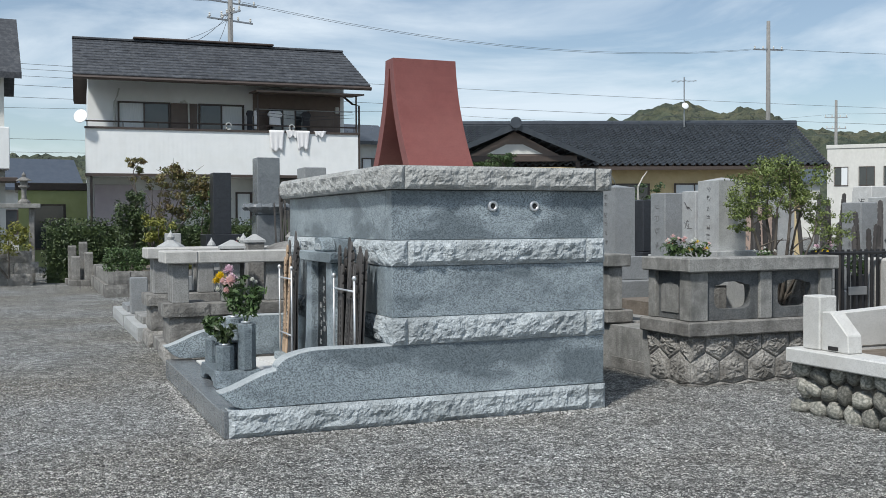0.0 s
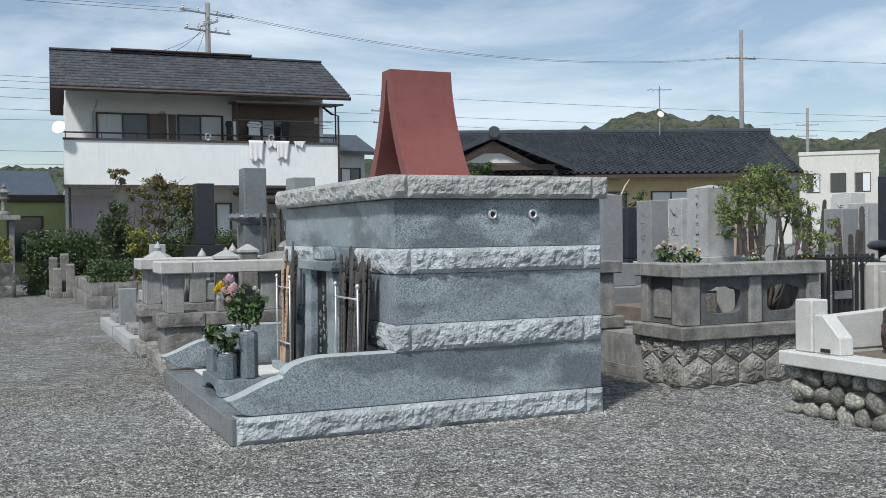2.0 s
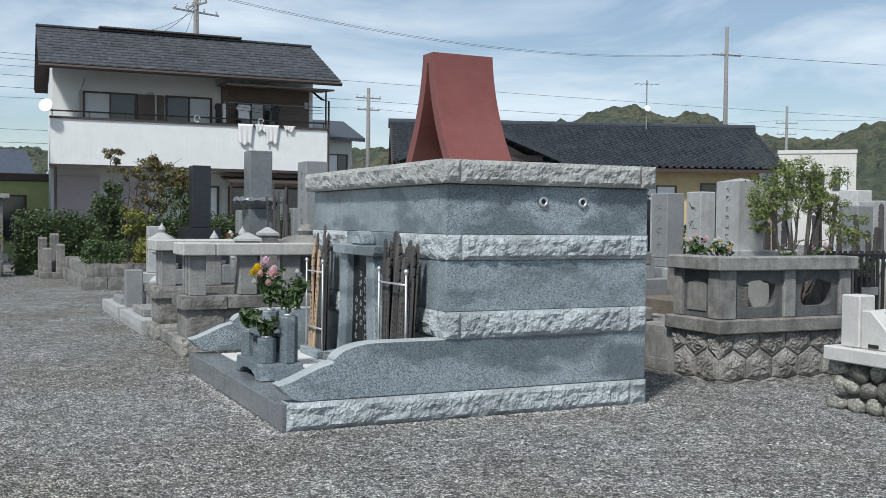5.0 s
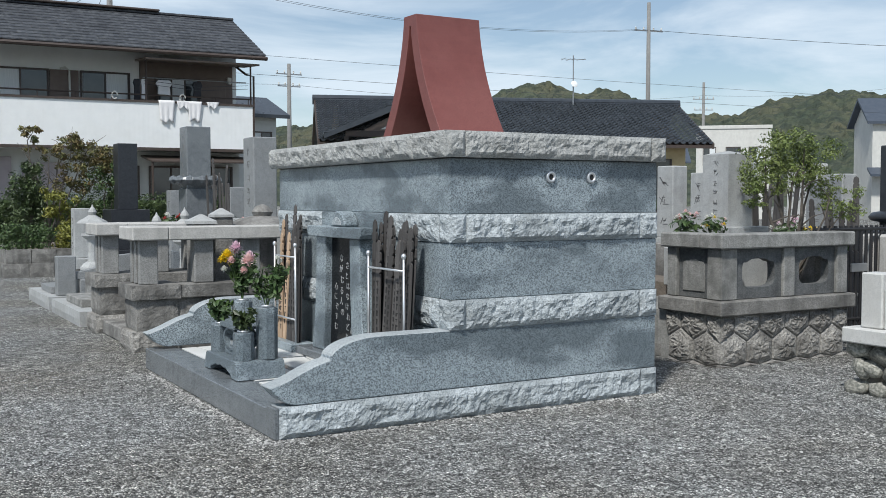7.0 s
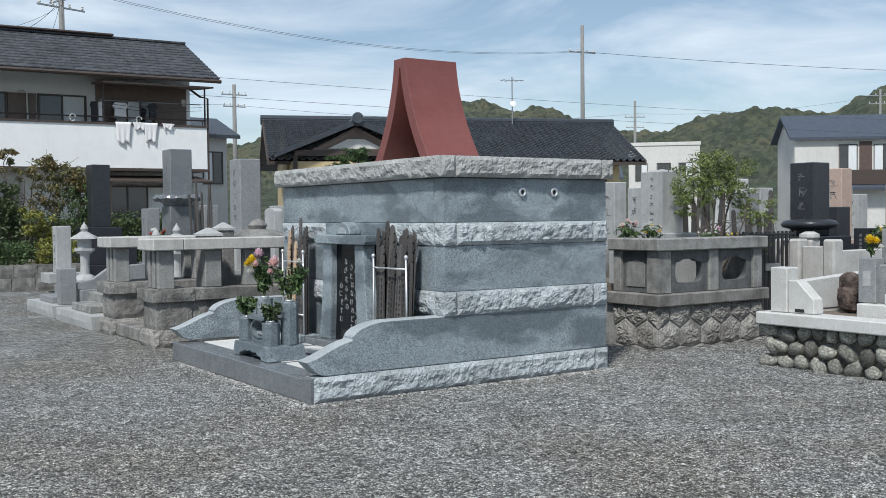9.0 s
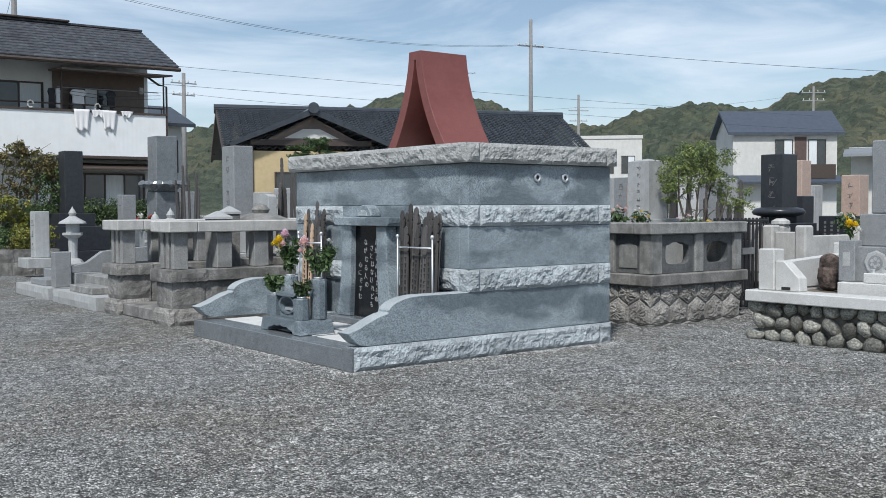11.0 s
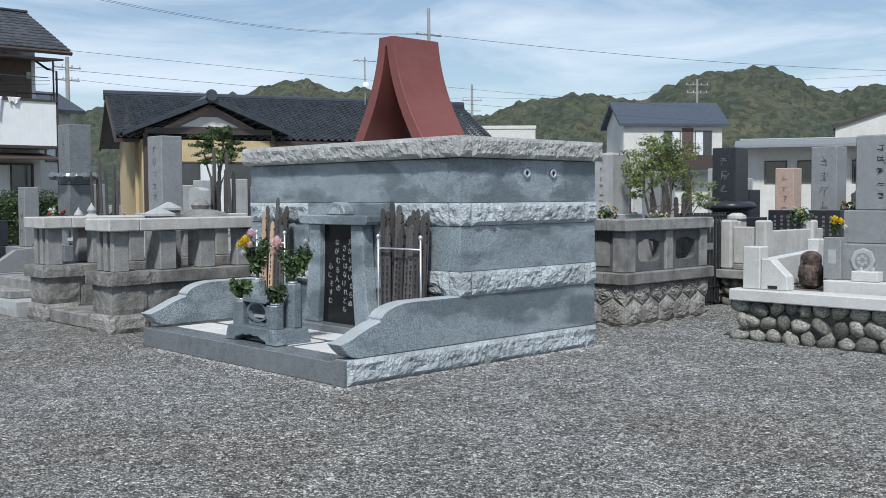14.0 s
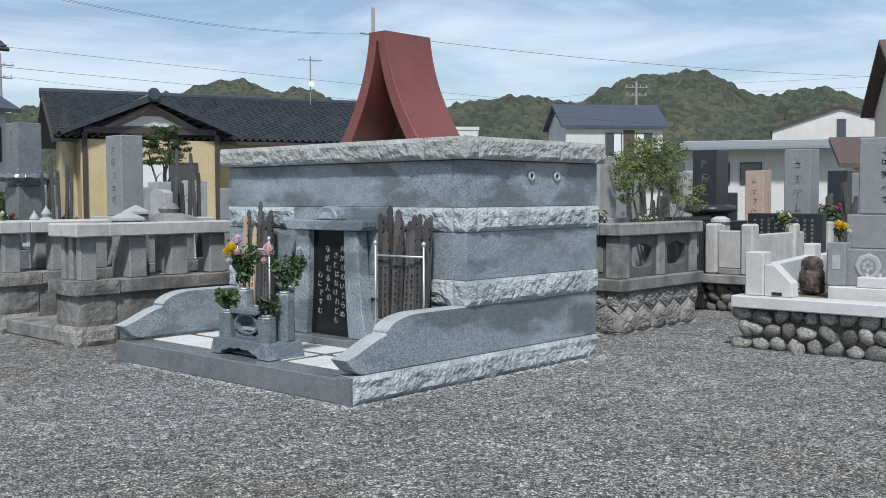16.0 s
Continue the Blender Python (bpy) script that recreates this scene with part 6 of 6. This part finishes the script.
def tile_surface(x0, x1, y_e, y_r, z_e, z_r, pitch=0.27, rows=18):
    """Waved pantiles in overlapping rows, from the eave up to the ridge."""
    bm = bmesh.new()
    n = round((x1 - x0) / pitch)
    for r in range(rows):
        ya, yb = y_e + (y_r - y_e) * r / rows, y_e + (y_r - y_e) * (r + 1.08) / rows
        za, zb = z_e + (z_r - z_e) * r / rows + 0.07, z_e + (z_r - z_e) * (r + 1.08) / rows
        for k in range(n):
            xa = x0 + (x1 - x0) * k / n
            w = (x1 - x0) / n
            prof = [(0.0, 0.06), (0.12, 0.085), (0.26, 0.075), (0.42, 0.015), (0.68, 0.0), (0.98, 0.045)]
            lo = [bm.verts.new((xa + w * u, ya, za + v)) for u, v in prof]
            hi = [bm.verts.new((xa + w * u, yb, zb + v)) for u, v in prof]
            dn = [bm.verts.new((xa + w * u, ya, za + v - 0.05)) for u, v in prof]
            for i in range(len(prof) - 1):
                bm.faces.new((lo[i], lo[i + 1], hi[i + 1], hi[i]))
                bm.faces.new((dn[i], dn[i + 1], lo[i + 1], lo[i]))
    return bm


def ridge_line(parent, pts, r=0.11):
    part("ridge", tube(pts, r, 8), "tile_roof", parent)
    part("ridge_base", tube([(x, y, z - 0.1) for x, y, z in pts], r * 1.15, 6), "tile_roof", parent)


def tiled_house():
    h = thing("house", "low ochre house with dark grey pantile roof and gabled porch", "house", pose(16.06, 38.26, 0, 0, 0, -21.3) @ Matrix.Diagonal((1.23, 0.9, 1.23, 1)))
    part("wall", box((0.2, -3.9, 0), (13.2, 3.9, 3.35)), "plaster", h)
    roof = part("roof", tile_surface(-0.5, 14.0, -4.85, 0.0, 3.25, 5.0), "tile_roof", h, "dark grey glazed pantile roof")
    part("roof_back", prism([(0.0, 4.95), (4.85, 3.2), (4.85, 3.28), (0.0, 5.05)], "x", -0.5, 14.0), "tile_roof", roof)
    part("eave_board", box((-0.5, -4.83, 3.12), (14.0, -4.75, 3.24)), "brown_trim", roof)
    part("soffit", prism([(-4.75, 3.13), (-3.9, 3.4), (-3.9, 3.46), (-4.75, 3.2)], "x", -0.45, 13.95), "brown_panel", roof)
    ridge_line(roof, [(-0.6, 0, 5.1), (14.1, 0, 5.1)], 0.13)
    for x in (-0.5, 14.0):
        part("barge_board", prism([(-4.85, 3.1), (0, 4.82), (4.85, 3.1), (4.85, 3.3), (0, 5.05), (-4.85, 3.3)], "x", x - 0.04, x + 0.04), "brown_trim", roof)
    for x in (0.22, 13.1):
        part("gable_wall", prism([(-3.9, 3.36), (3.9, 3.36), (0, 4.8)], "x", x, x + 0.1), "plaster", h)
    # porch wing with its own gable
    part("porch_wall", box((0.3, -5.5, 0), (4.9, -3.902, 3.2)), "plaster", h)
    for s, x_e in ((-1, -0.35), (1, 5.55)):
        bm = tile_surface(-6.1, -1.2, 0.0, 1.0, 0.0, 0.0, rows=9)
        for v in bm.verts:
            u = v.co.y
            hgt = v.co.z
            along = v.co.x
            sag = 0.12 * math.sin(math.pi * min(1, max(0, u)))
            v.co = Vector((x_e + (2.6 - x_e) * u, along, 3.38 + 1.2 * u - sag + hgt))
        part("porch_roof", bm, "tile_roof", roof)
        part("porch_barge", prism([(x_e, 3.30), (2.6, 4.5), (2.6, 4.72), (x_e, 3.46)], "y", -6.16, -6.08), "tile_roof", roof)
    ridge_line(roof, [(2.6, -6.2, 4.68), (2.6, -0.6, 4.68)], 0.12)
    part("ridge_end", lathe([(0.2, 0), (0.2, 0.1)], 14), "tile_roof", roof, at=Matrix.Translation((2.6, -6.2, 4.72)) @ pose(0, 0, 0, 90))
    part("gable_panel", prism([(0.6, 3.4), (4.6, 3.4), (2.6, 4.45)], "y", -5.55, -5.45), "brown_panel", h)
    part("gable_plaster", prism([(1.6, 3.66), (3.6, 3.66), (2.9, 4.0), (2.3, 4.0)], "y", -5.57, -5.552), "white_wall", h)
    part("gable_beam", box((0.4, -5.62, 3.4), (4.8, -5.551, 3.6)), "brown_trim", h)
    part("porch_post", box((0.35, -5.6, 0), (0.5, -5.503, 3.4)), "brown_trim", h)
    part("porch_post", box((4.75, -5.6, 0), (4.9, -5.503, 3.4)), "brown_trim", h)
    window(h, 6.2, 7.6, 1.2, 2.6, -3.91, ["glass", "glass"])
    window(h, 8.6, 10.0, 1.3, 2.6, -3.91, ["curtain", "curtain"])
    window(h, 11.0, 12.6, 0.8, 2.7, -3.91, ["glass", "glass"])
    window(h, 1.3, 4.1, 0.4, 2.4, -5.51, ["glass", "curtain", "glass"])
    # aerial and dish on the ridge
    mast = part("aerial_mast", tube([(9.6, -0.3, 4.95), (9.6, -0.3, 6.9)], 0.025, 6), "metal_grey", roof)
    for k in range(5):
        part("aerial_rod", tube([(9.2 + 0.2 * k, -0.75 + 0.05 * k, 6.75 - 0.02 * (k % 2)), (9.2 + 0.2 * k, 0.15 - 0.05 * k, 6.75 - 0.02 * (k % 2))], 0.01, 5), "metal_grey", mast)
    part("aerial_boom", tube([(9.1, -0.3, 6.75), (10.1, -0.3, 6.75)], 0.012, 5), "metal_grey", mast)
    part("dish", lathe([(0.01, 0.0), (0.08, 0.016), (0.14, 0.045), (0.135, 0.05)], 16), "siding", mast, "white satellite dish", True, at=Matrix.Translation((9.6, -0.45, 5.75)) @ pose(0, 0, 0, 65, 0, 10))
    return h


tiled_house()


def plain_house(name, label, at, w, d, eave, ridge, wall, roof, windows, along="x", over=0.5):
    """A further building: walls, a gabled roof with thickness, and its windows on the -y side: (x0, x1, z0, z1, pane)."""
    h = thing(name, label, "building", at)
    part("wall", box((0, 0, 0), (w, d, eave)), wall, h)
    if ridge > eave + 0.05:
        if along == "x":
            part("gable", prism([(0, eave), (d, eave), (d / 2, ridge - 0.12)], "x", 0.01, w - 0.01), wall, h)
            part("roof", prism([(-over, eave - 0.2), (d / 2, ridge - 0.1), (d + over, eave - 0.2), (d + over, eave - 0.05), (d / 2, ridge + 0.06), (-over, eave - 0.05)], "x", -over, w + over), roof, h)
        else:
            part("gable", prism([(0, eave), (w, eave), (w / 2, ridge - 0.12)], "y", 0.01, d - 0.01), wall, h)
            part("roof", prism([(-over, eave - 0.2), (w / 2, ridge - 0.1), (w + over, eave - 0.2), (w + over, eave - 0.05), (w / 2, ridge + 0.06), (-over, eave - 0.05)], "y", -over, d + over), roof, h)
    else:
        part("roof", box((-0.1, -0.1, eave + 0.002), (w + 0.1, d + 0.1, eave + 0.25), 0.02), roof, h)
    for x0, x1, z0, z1, pane in windows:
        window(h, x0, x1, z0, z1, -0.005, pane)
    return h


def heading(deg, dist, z=0.0, turn=None, origin=(-3.8, -5.0)):
    """A place at a compass turn to the right of +y and a distance from the cemetery path; it faces back along that line."""
    a = radians(deg)
    return pose(origin[0] + dist * math.sin(a), origin[1] + dist * math.cos(a), z, 0, 0, -deg if turn is None else turn)


side = plain_house("side_house", "narrow dark-roofed house behind the white house", pose(9.4, 34.5, 0, 0, 0, 5) @ Matrix.Diagonal((0.85, 0.9, 1, 1)), 3.2, 4.0, 5.1, 5.9, "house_wall", "tile_roof", [(1.9, 2.9, 3.0, 4.3, ["curtain", "glass"])])
plain_house("shed", "low lime green shed with dark roof", pose(-2.7, 33.0, 0, 0, 0, 0) @ Matrix.Scale(1.12, 4), 2.4, 3.0, 2.5, 2.5, "lime_wall", "brown_trim", [(0.4, 1.4, 0.6, 2.0, ["glass"])])
corner = plain_house("corner_house", "dark-roofed house with a white balcony at the lane", pose(-7.25, 27.5, 0, 0, 0, 3) @ Matrix.Diagonal((1, 1, 1.3, 1)), 4.2, 4.0, 4.9, 6.4, "house_wall", "slate_roof", [(2.6, 3.9, 3.0, 4.4, ["glass", "curtain"]), (2.4, 3.8, 0.4, 2.2, ["glass", "glass"])])
part("balcony", box((2.2, -1.0, 2.5), (4.3, -0.01, 3.5), 0.02), "siding", corner)
part("canopy", box((2.0, -1.3, 2.2), (4.5, -0.01, 2.3), 0.01), "brown_trim", corner)
plain_house("far_house", "distant pale house with a solar roof", pose(-5.0, 58, 0, 0, 0, 8), 5.5, 6, 3.8, 5.6, "white_wall", "blue_roof", [(0.8, 2.2, 1.0, 2.4, ["glass"])])
plain_house("white_block", "distant white flat-roofed building", pose(53.95, 53.1, 0, 0, 0, -44) @ Matrix.Diagonal((0.66, 0.66, 1.11, 1)), 8.5, 8, 6.3, 6.3, "white_wall", "white_wall", [(0.8, 2.2, 3.8, 5.0, ["glass", "curtain"]), (3.4, 5.0, 3.8, 5.0, ["glass", "glass"]), (6.0, 7.6, 3.8, 5.0, ["glass", "curtain"])])
vil = plain_house("white_villa", "two-storey white house with dark blue roof and balcony", pose(62.8, 43.85, 0, 0, 0, -38) @ Matrix.Diagonal((0.95, 0.8, 1.4, 1)), 8.8, 6.5, 5.3, 6.6, "white_wall", "blue_roof", [(3.6, 5.0, 3.2, 4.8, ["glass", "curtain"]), (6.4, 7.8, 3.2, 4.8, ["curtain", "glass"])])
part("balcony", box((2.6, -1.0, 2.6), (8.4, -0.92, 3.4)), "brown_trim", vil)
part("shutter_panel", box((5.2, -0.06, 3.0), (6.2, -0.008, 5.0)), "brown_roof", vil)
part("lower_roof", prism([(-1.4, 2.3), (-0.01, 2.7), (-0.01, 2.8), (-1.4, 2.42)], "x", -0.4, 9.0), "blue_roof", vil)
war = plain_house("warehouse", "long white warehouse with a shallow gable", pose(75.3, 31.8, 0, 0, 0, -66) @ Matrix.Diagonal((1.02, 1.02, 1.49, 1)), 10.4, 12, 4.8, 5.9, "white_wall", "brown_trim", [(1.5, 2.6, 2.6, 3.4, ["glass"]), (3.4, 4.6, 2.6, 3.4, ["glass"])], "y", 0.2)
part("blue_sign", box((4.9, -0.05, 4.2), (5.6, -0.006, 5.2)), "blue_roof", war)
shop = plain_house("white_shop", "long low white building with a ribbed flat roof", pose(46.2, 23.7, 0, 0, 0, -62) @ Matrix.Diagonal((1.09, 1.09, 1.38, 1)), 7.8, 7, 3.1, 3.1, "white_wall", "metal_grey", [(1.2, 2.2, 1.6, 2.4, ["glass"]), (2.8, 3.8, 1.6, 2.4, ["glass"]), (5.4, 6.4, 1.6, 2.4, ["glass"])])
part("canopy_roof", prism([(-1.3, 2.95), (-0.11, 3.2), (-0.11, 3.28), (-1.3, 3.05)], "x", -0.3, 8.0), "metal_grey", shop, "ribbed lean-to roof")
be = plain_house("beige_house", "two-storey beige house with brown roofs", pose(30.9, 6.5, 0, 0, 0, -62), 10, 8, 5.0, 7.4, "beige_wall", "brown_roof", [(2.5, 4.6, 4.0, 4.5, ["glass"])])
part("lower_wall", box((-2.2, -2.6, 0), (7, -0.004, 2.5)), "beige_wall", be)
part("lower_roof", prism([(-3.1, 2.4), (-0.005, 3.4), (-0.005, 3.55), (-3.1, 2.55)], "x", -2.7, 7.6), "brown_roof", be)
plain_house("far_block", "distant grey house roof", heading(39.0, 100), 9, 8, 5.2, 6.6, "white_wall", "blue_roof", [(1, 3, 3, 4.4, ["glass"])])


def low_wall():
    w = thing("stone_wall", "low dark old stone wall by the lane", "wall", pose(-0.35, 0.6, 0))
    rnd = random.Random(3)
    for course in range(3):
        for k in range(6):
            x = -5.6 + k * 0.6 + 0.15 * (course % 2)
            part("wall_stone", rock_face((x, 20.4, course * 0.29), (x + 0.59, 20.8, course * 0.29 + 0.285), ["-y"], 0.03, 0.1, seed=course * 7 + k), "rough_old", w)


low_wall()
for i, (x, y, h) in enumerate(((-1.15, 20.4, 1.1), (-1.35, 20.0, 0.75), (-1.05, 19.9, 0.85), (-1.4, 20.8, 1.0))):
    stone_pillar("old_marker", "small weathered old grave marker by the hedge", (x, y), 0.26, 0.2, 0.0, h, "old_stone", tiers=((0.08, 0.15),), cap="round", group="old grave markers")


def stone_table(at):
    t = thing("stone_table", "tall weathered stone table carrying a lantern by the lane", "stone table", pose(*at))
    part("slab", box((-0.75, -0.3, 1.98), (0.62, 0.3, 2.1), 0.015), "old_cap", t)
    for x in (-0.55, 0.4):
        part("leg", box((x - 0.07, -0.1, 0.0), (x + 0.07, 0.1, 1.978), 0.012), "old_stone", t)


stone_table((-2.75, 21.9, 0))
stone_lantern("weathered grey stone lantern on a stone table", (-2.53, 21.9), 2.101, 0.8, "old_stone")
branch_tree("bush", "dry reedy bush beside the low wall", "shrub", (-2.9, 20.4, 0.2), "bark", [(0, 0, 1.0, 0.03), (-0.8, 0, 1.1, 0.03)], [(0, 0, 1.0, 0.6, 0.5, 700), (-1.0, 0, 1.0, 0.6, 0.5, 600)], "leaf_yellow", 0.06, 39)


# ---- poles and wires ----
def power_pole(at, h, arms, label="concrete power pole with crossarms and insulators"):
    p = thing("power_pole", label, "power pole", pose(*at), group="power poles")
    part("shaft", tube([(0, 0, 0), (0, 0, h)], 0.17, 12, None, 0.62), "concrete_pole", p, smooth=True)
    for z, L_, ang in arms:
        c, s = math.cos(radians(ang)) * L_, math.sin(radians(ang)) * L_
        arm = part("crossarm", tube([(-c, -s, z), (c, s, z)], 0.045, 4), "metal_grey", p)
        for k in (-0.9, -0.35, 0.35, 0.9):
            part("insulator", lathe([(0.03, 0), (0.055, 0.05), (0.03, 0.09), (0.05, 0.13), (0.02, 0.17)], 8, (c * k, s * k, z + 0.045)), "white_wall", arm)
    return p


power_pole((37.3, 40.0, 0), 13.05, [(11.4, 0.95, -10)])
power_pole((5.75, 36.5, 0), 11.4, [(10.95, 1.3, 20), (10.2, 1.1, 20), (10.5, 0.8, 110)])
power_pole((18.8, 50.0, 0), 9.4, [(8.8, 0.8, 0), (8.1, 0.7, 0)])
power_pole((58.5, 57.0, 0), 11.3, [(9.9, 0.9, -30), (9.0, 0.8, -30)])
power_pole((-6.5, 44.0, 0), 10.0, [(9.2, 1.0, 10), (8.4, 0.9, 10), (7.6, 0.8, 10)])
power_pole((86.0, 51.5, 0), 13.4, [(12.8, 1.2, -40), (12.0, 1.1, -40)])


def wire(a, b, sag, r=0.009):
    a, b = Vector(a), Vector(b)
    pts = []
    for k in range(25):
        u = k / 24
        p = a.lerp(b, u)
        pts.append((p.x, p.y, p.z - sag * 4 * u * (1 - u)))
    solo("power_line", tube(pts, r, 4), "wire", "thin dark overhead power line", "power line", group="overhead lines")


for k, dz in enumerate((0.0, 0.14)):
    wire((5.75 + 0.5 * k, 36.5, 11.1 - dz), (36.7 + 0.4 * k, 40.0, 11.45), 1.0)
    wire((5.35 - 0.5 * k, 36.5, 11.1 - dz), (-45, 30, 12.0 - dz), 0.7)
    wire((37.0 + 0.4 * k, 40.0, 11.45), (100, 20, 12.5), 0.9)
wire((-40, 40, 8.2), (90, 36, 7.6), 0.8, 0.011)
wire((-40, 43, 9.6), (90, 40, 9.2), 0.9, 0.011)
wire((-40, 44, 7.2), (18.8, 50, 8.2), 0.5, 0.011)
wire((18.8, 50, 8.2), (58.5, 57, 10.2), 0.7, 0.011)
wire((58.5, 57, 10.2), (86, 51.5, 12.8), 0.6, 0.013)
wire((86, 51.5, 12.9), (110, -20, 15.0), 0.9, 0.013)
wire((86, 51.5, 12.0), (110, -20, 13.8), 0.9, 0.013)
wire((-40, 44, 6.4), (-6.5, 44, 8.4), 0.3, 0.011)


for k, (z, y) in enumerate(((5.2, 43.6), (5.9, 44.3), (7.9, 43.8), (9.0, 44.2), (9.4, 44.6))):
    wire((-45, y - 3, z + 0.4), (4, y + 4, z), 0.35, 0.012)
for k, x in enumerate((1.8, 3.0, 4.4)):
    wire((5.75, 36.4, 10.3 + 0.25 * k), (x, 33.0, 8.35), 0.3, 0.01)


# ---- hills ----
def hills():
    profile = [(-12, 3.4), (3, 3.9), (12, 3.2), (20, 4.0), (24, 4.6), (27.6, 5.4), (29, 5.7), (30.1, 5.45), (32.8, 5.4), (33.7, 5.9), (35, 6.5), (36.3, 6.5), (37.2, 6.2), (38, 6.0), (39.3, 6.2), (40.2, 6.0), (41.4, 5.4), (43.5, 4.9), (45.4, 4.7), (46.6, 4.6), (48.1, 5.25), (49.7, 5.45), (52.3, 5.65), (53.8, 5.4), (55, 5.2), (56.2, 5.9), (57.6, 6.4), (59.4, 6.75), (61.2, 6.85), (62.5, 6.5), (63.3, 6.1), (64.5, 5.4), (66, 5.35), (68, 5.6), (69.1, 5.3), (70.9, 4.6), (74, 3.6), (80, 2.8), (104, 2.4)]
    angs, els = zip(*profile)
    bm = bmesh.new()
    na, nr = 640, 56
    grid = []
    for i in range(na + 1):
        a = -12 + 116 * i / na
        el = float(np.interp(a, angs, els))
        row = []
        for j in range(nr + 1):
            u = j / nr
            d = 230 + 150 * u
            bell = math.sin(math.pi * min(1, u * 1.15) / 2) if u < 0.87 else 1.0
            h = (math.tan(radians(el)) * 380 - 3.0) * bell ** 1.2
            x, y = -3.8 + d * math.sin(radians(a)), -5 + d * math.cos(radians(a))
            n = noise.noise(Vector((x * 0.035, y * 0.035, 1.0))) * 3.5 + noise.noise(Vector((x * 0.14, y * 0.14, 5.0))) * 2.0 + abs(noise.noise(Vector((x * 0.28, y * 0.28, 9.0)))) * 2.6
            row.append(bm.verts.new((x, y, max(-1.0, h + n * min(1, h / 12)))))
        grid.append(row)
    for i in range(na):
        for j in range(nr):
            bm.faces.new((grid[i][j], grid[i + 1][j], grid[i + 1][j + 1], grid[i][j + 1]))
    solo("hills", bm, "hill", "wooded green hills beyond the town", "hills", kind="structure")


hills()


# ---- loose gravel on the ground ----
def loose_gravel():
    rnd = np.random.RandomState(2)
    n = 70000
    x, y = rnd.uniform(-8.5, 6.5, n), -6.6 + 10.1 * rnd.rand(n) ** 1.15
    k = 1500
    x = np.concatenate([x, rnd.uniform(-1.5, 1.95, k), -1.29 - 0.05 * np.abs(rnd.randn(k))])
    y = np.concatenate([y, -0.03 - 0.06 * np.abs(rnd.randn(k)), rnd.uniform(-0.1, 3.0, k)])
    keep = ~((x > -1.3) & (x < 1.95) & (y > -0.02) & (y < 5.6)) & ~((x > 3.0) & (y > -4) & (y < -0.75)) & ~((x > 2.95) & (x < 4.9) & (y > 0.35)) & ~((x > -1.4) & (y > 2.9))
    x, y = x[keep], y[keep]
    base = np.array([(1, 0, 0.1), (0.2, 0.9, 0), (-0.9, 0.3, 0.05), (-0.3, -0.9, 0), (0.1, 0.05, 0.75), (0, 0, -0.3)])
    tri = np.array([(0, 1, 4), (1, 2, 4), (2, 3, 4), (3, 0, 4), (1, 0, 5), (2, 1, 5), (3, 2, 5), (0, 3, 5)])
    m = len(x)
    s = 0.005 + 0.010 * rnd.rand(m) ** 2
    a = rnd.uniform(0, 6.283, m)
    sx, sy, sz = s * rnd.uniform(0.8, 1.4, m), s, s * rnd.uniform(0.5, 1.0, m)
    vx, vy, vz = base[:, 0][None] * sx[:, None], base[:, 1][None] * sy[:, None], base[:, 2][None] * sz[:, None]
    jit = 1 + rnd.uniform(-0.25, 0.25, (m, 6))
    vx, vy = vx * jit, vy * jit
    c, q = np.cos(a)[:, None], np.sin(a)[:, None]
    co = np.stack([x[:, None] + vx * c - vy * q, y[:, None] + vx * q + vy * c, vz + 0.001], -1).reshape(-1, 3)
    faces = (tri[None] + 6 * np.arange(m)[:, None, None]).reshape(-1, 3)
    me = bpy.data.meshes.new("loose_gravel")
    me.from_pydata(co.tolist(), [], faces.tolist())
    me.materials.append(M["pebble"])
    tagged(new("loose_gravel", me), "scattered loose grey gravel stones on the ground", "gravel", kind="stuff")


loose_gravel()
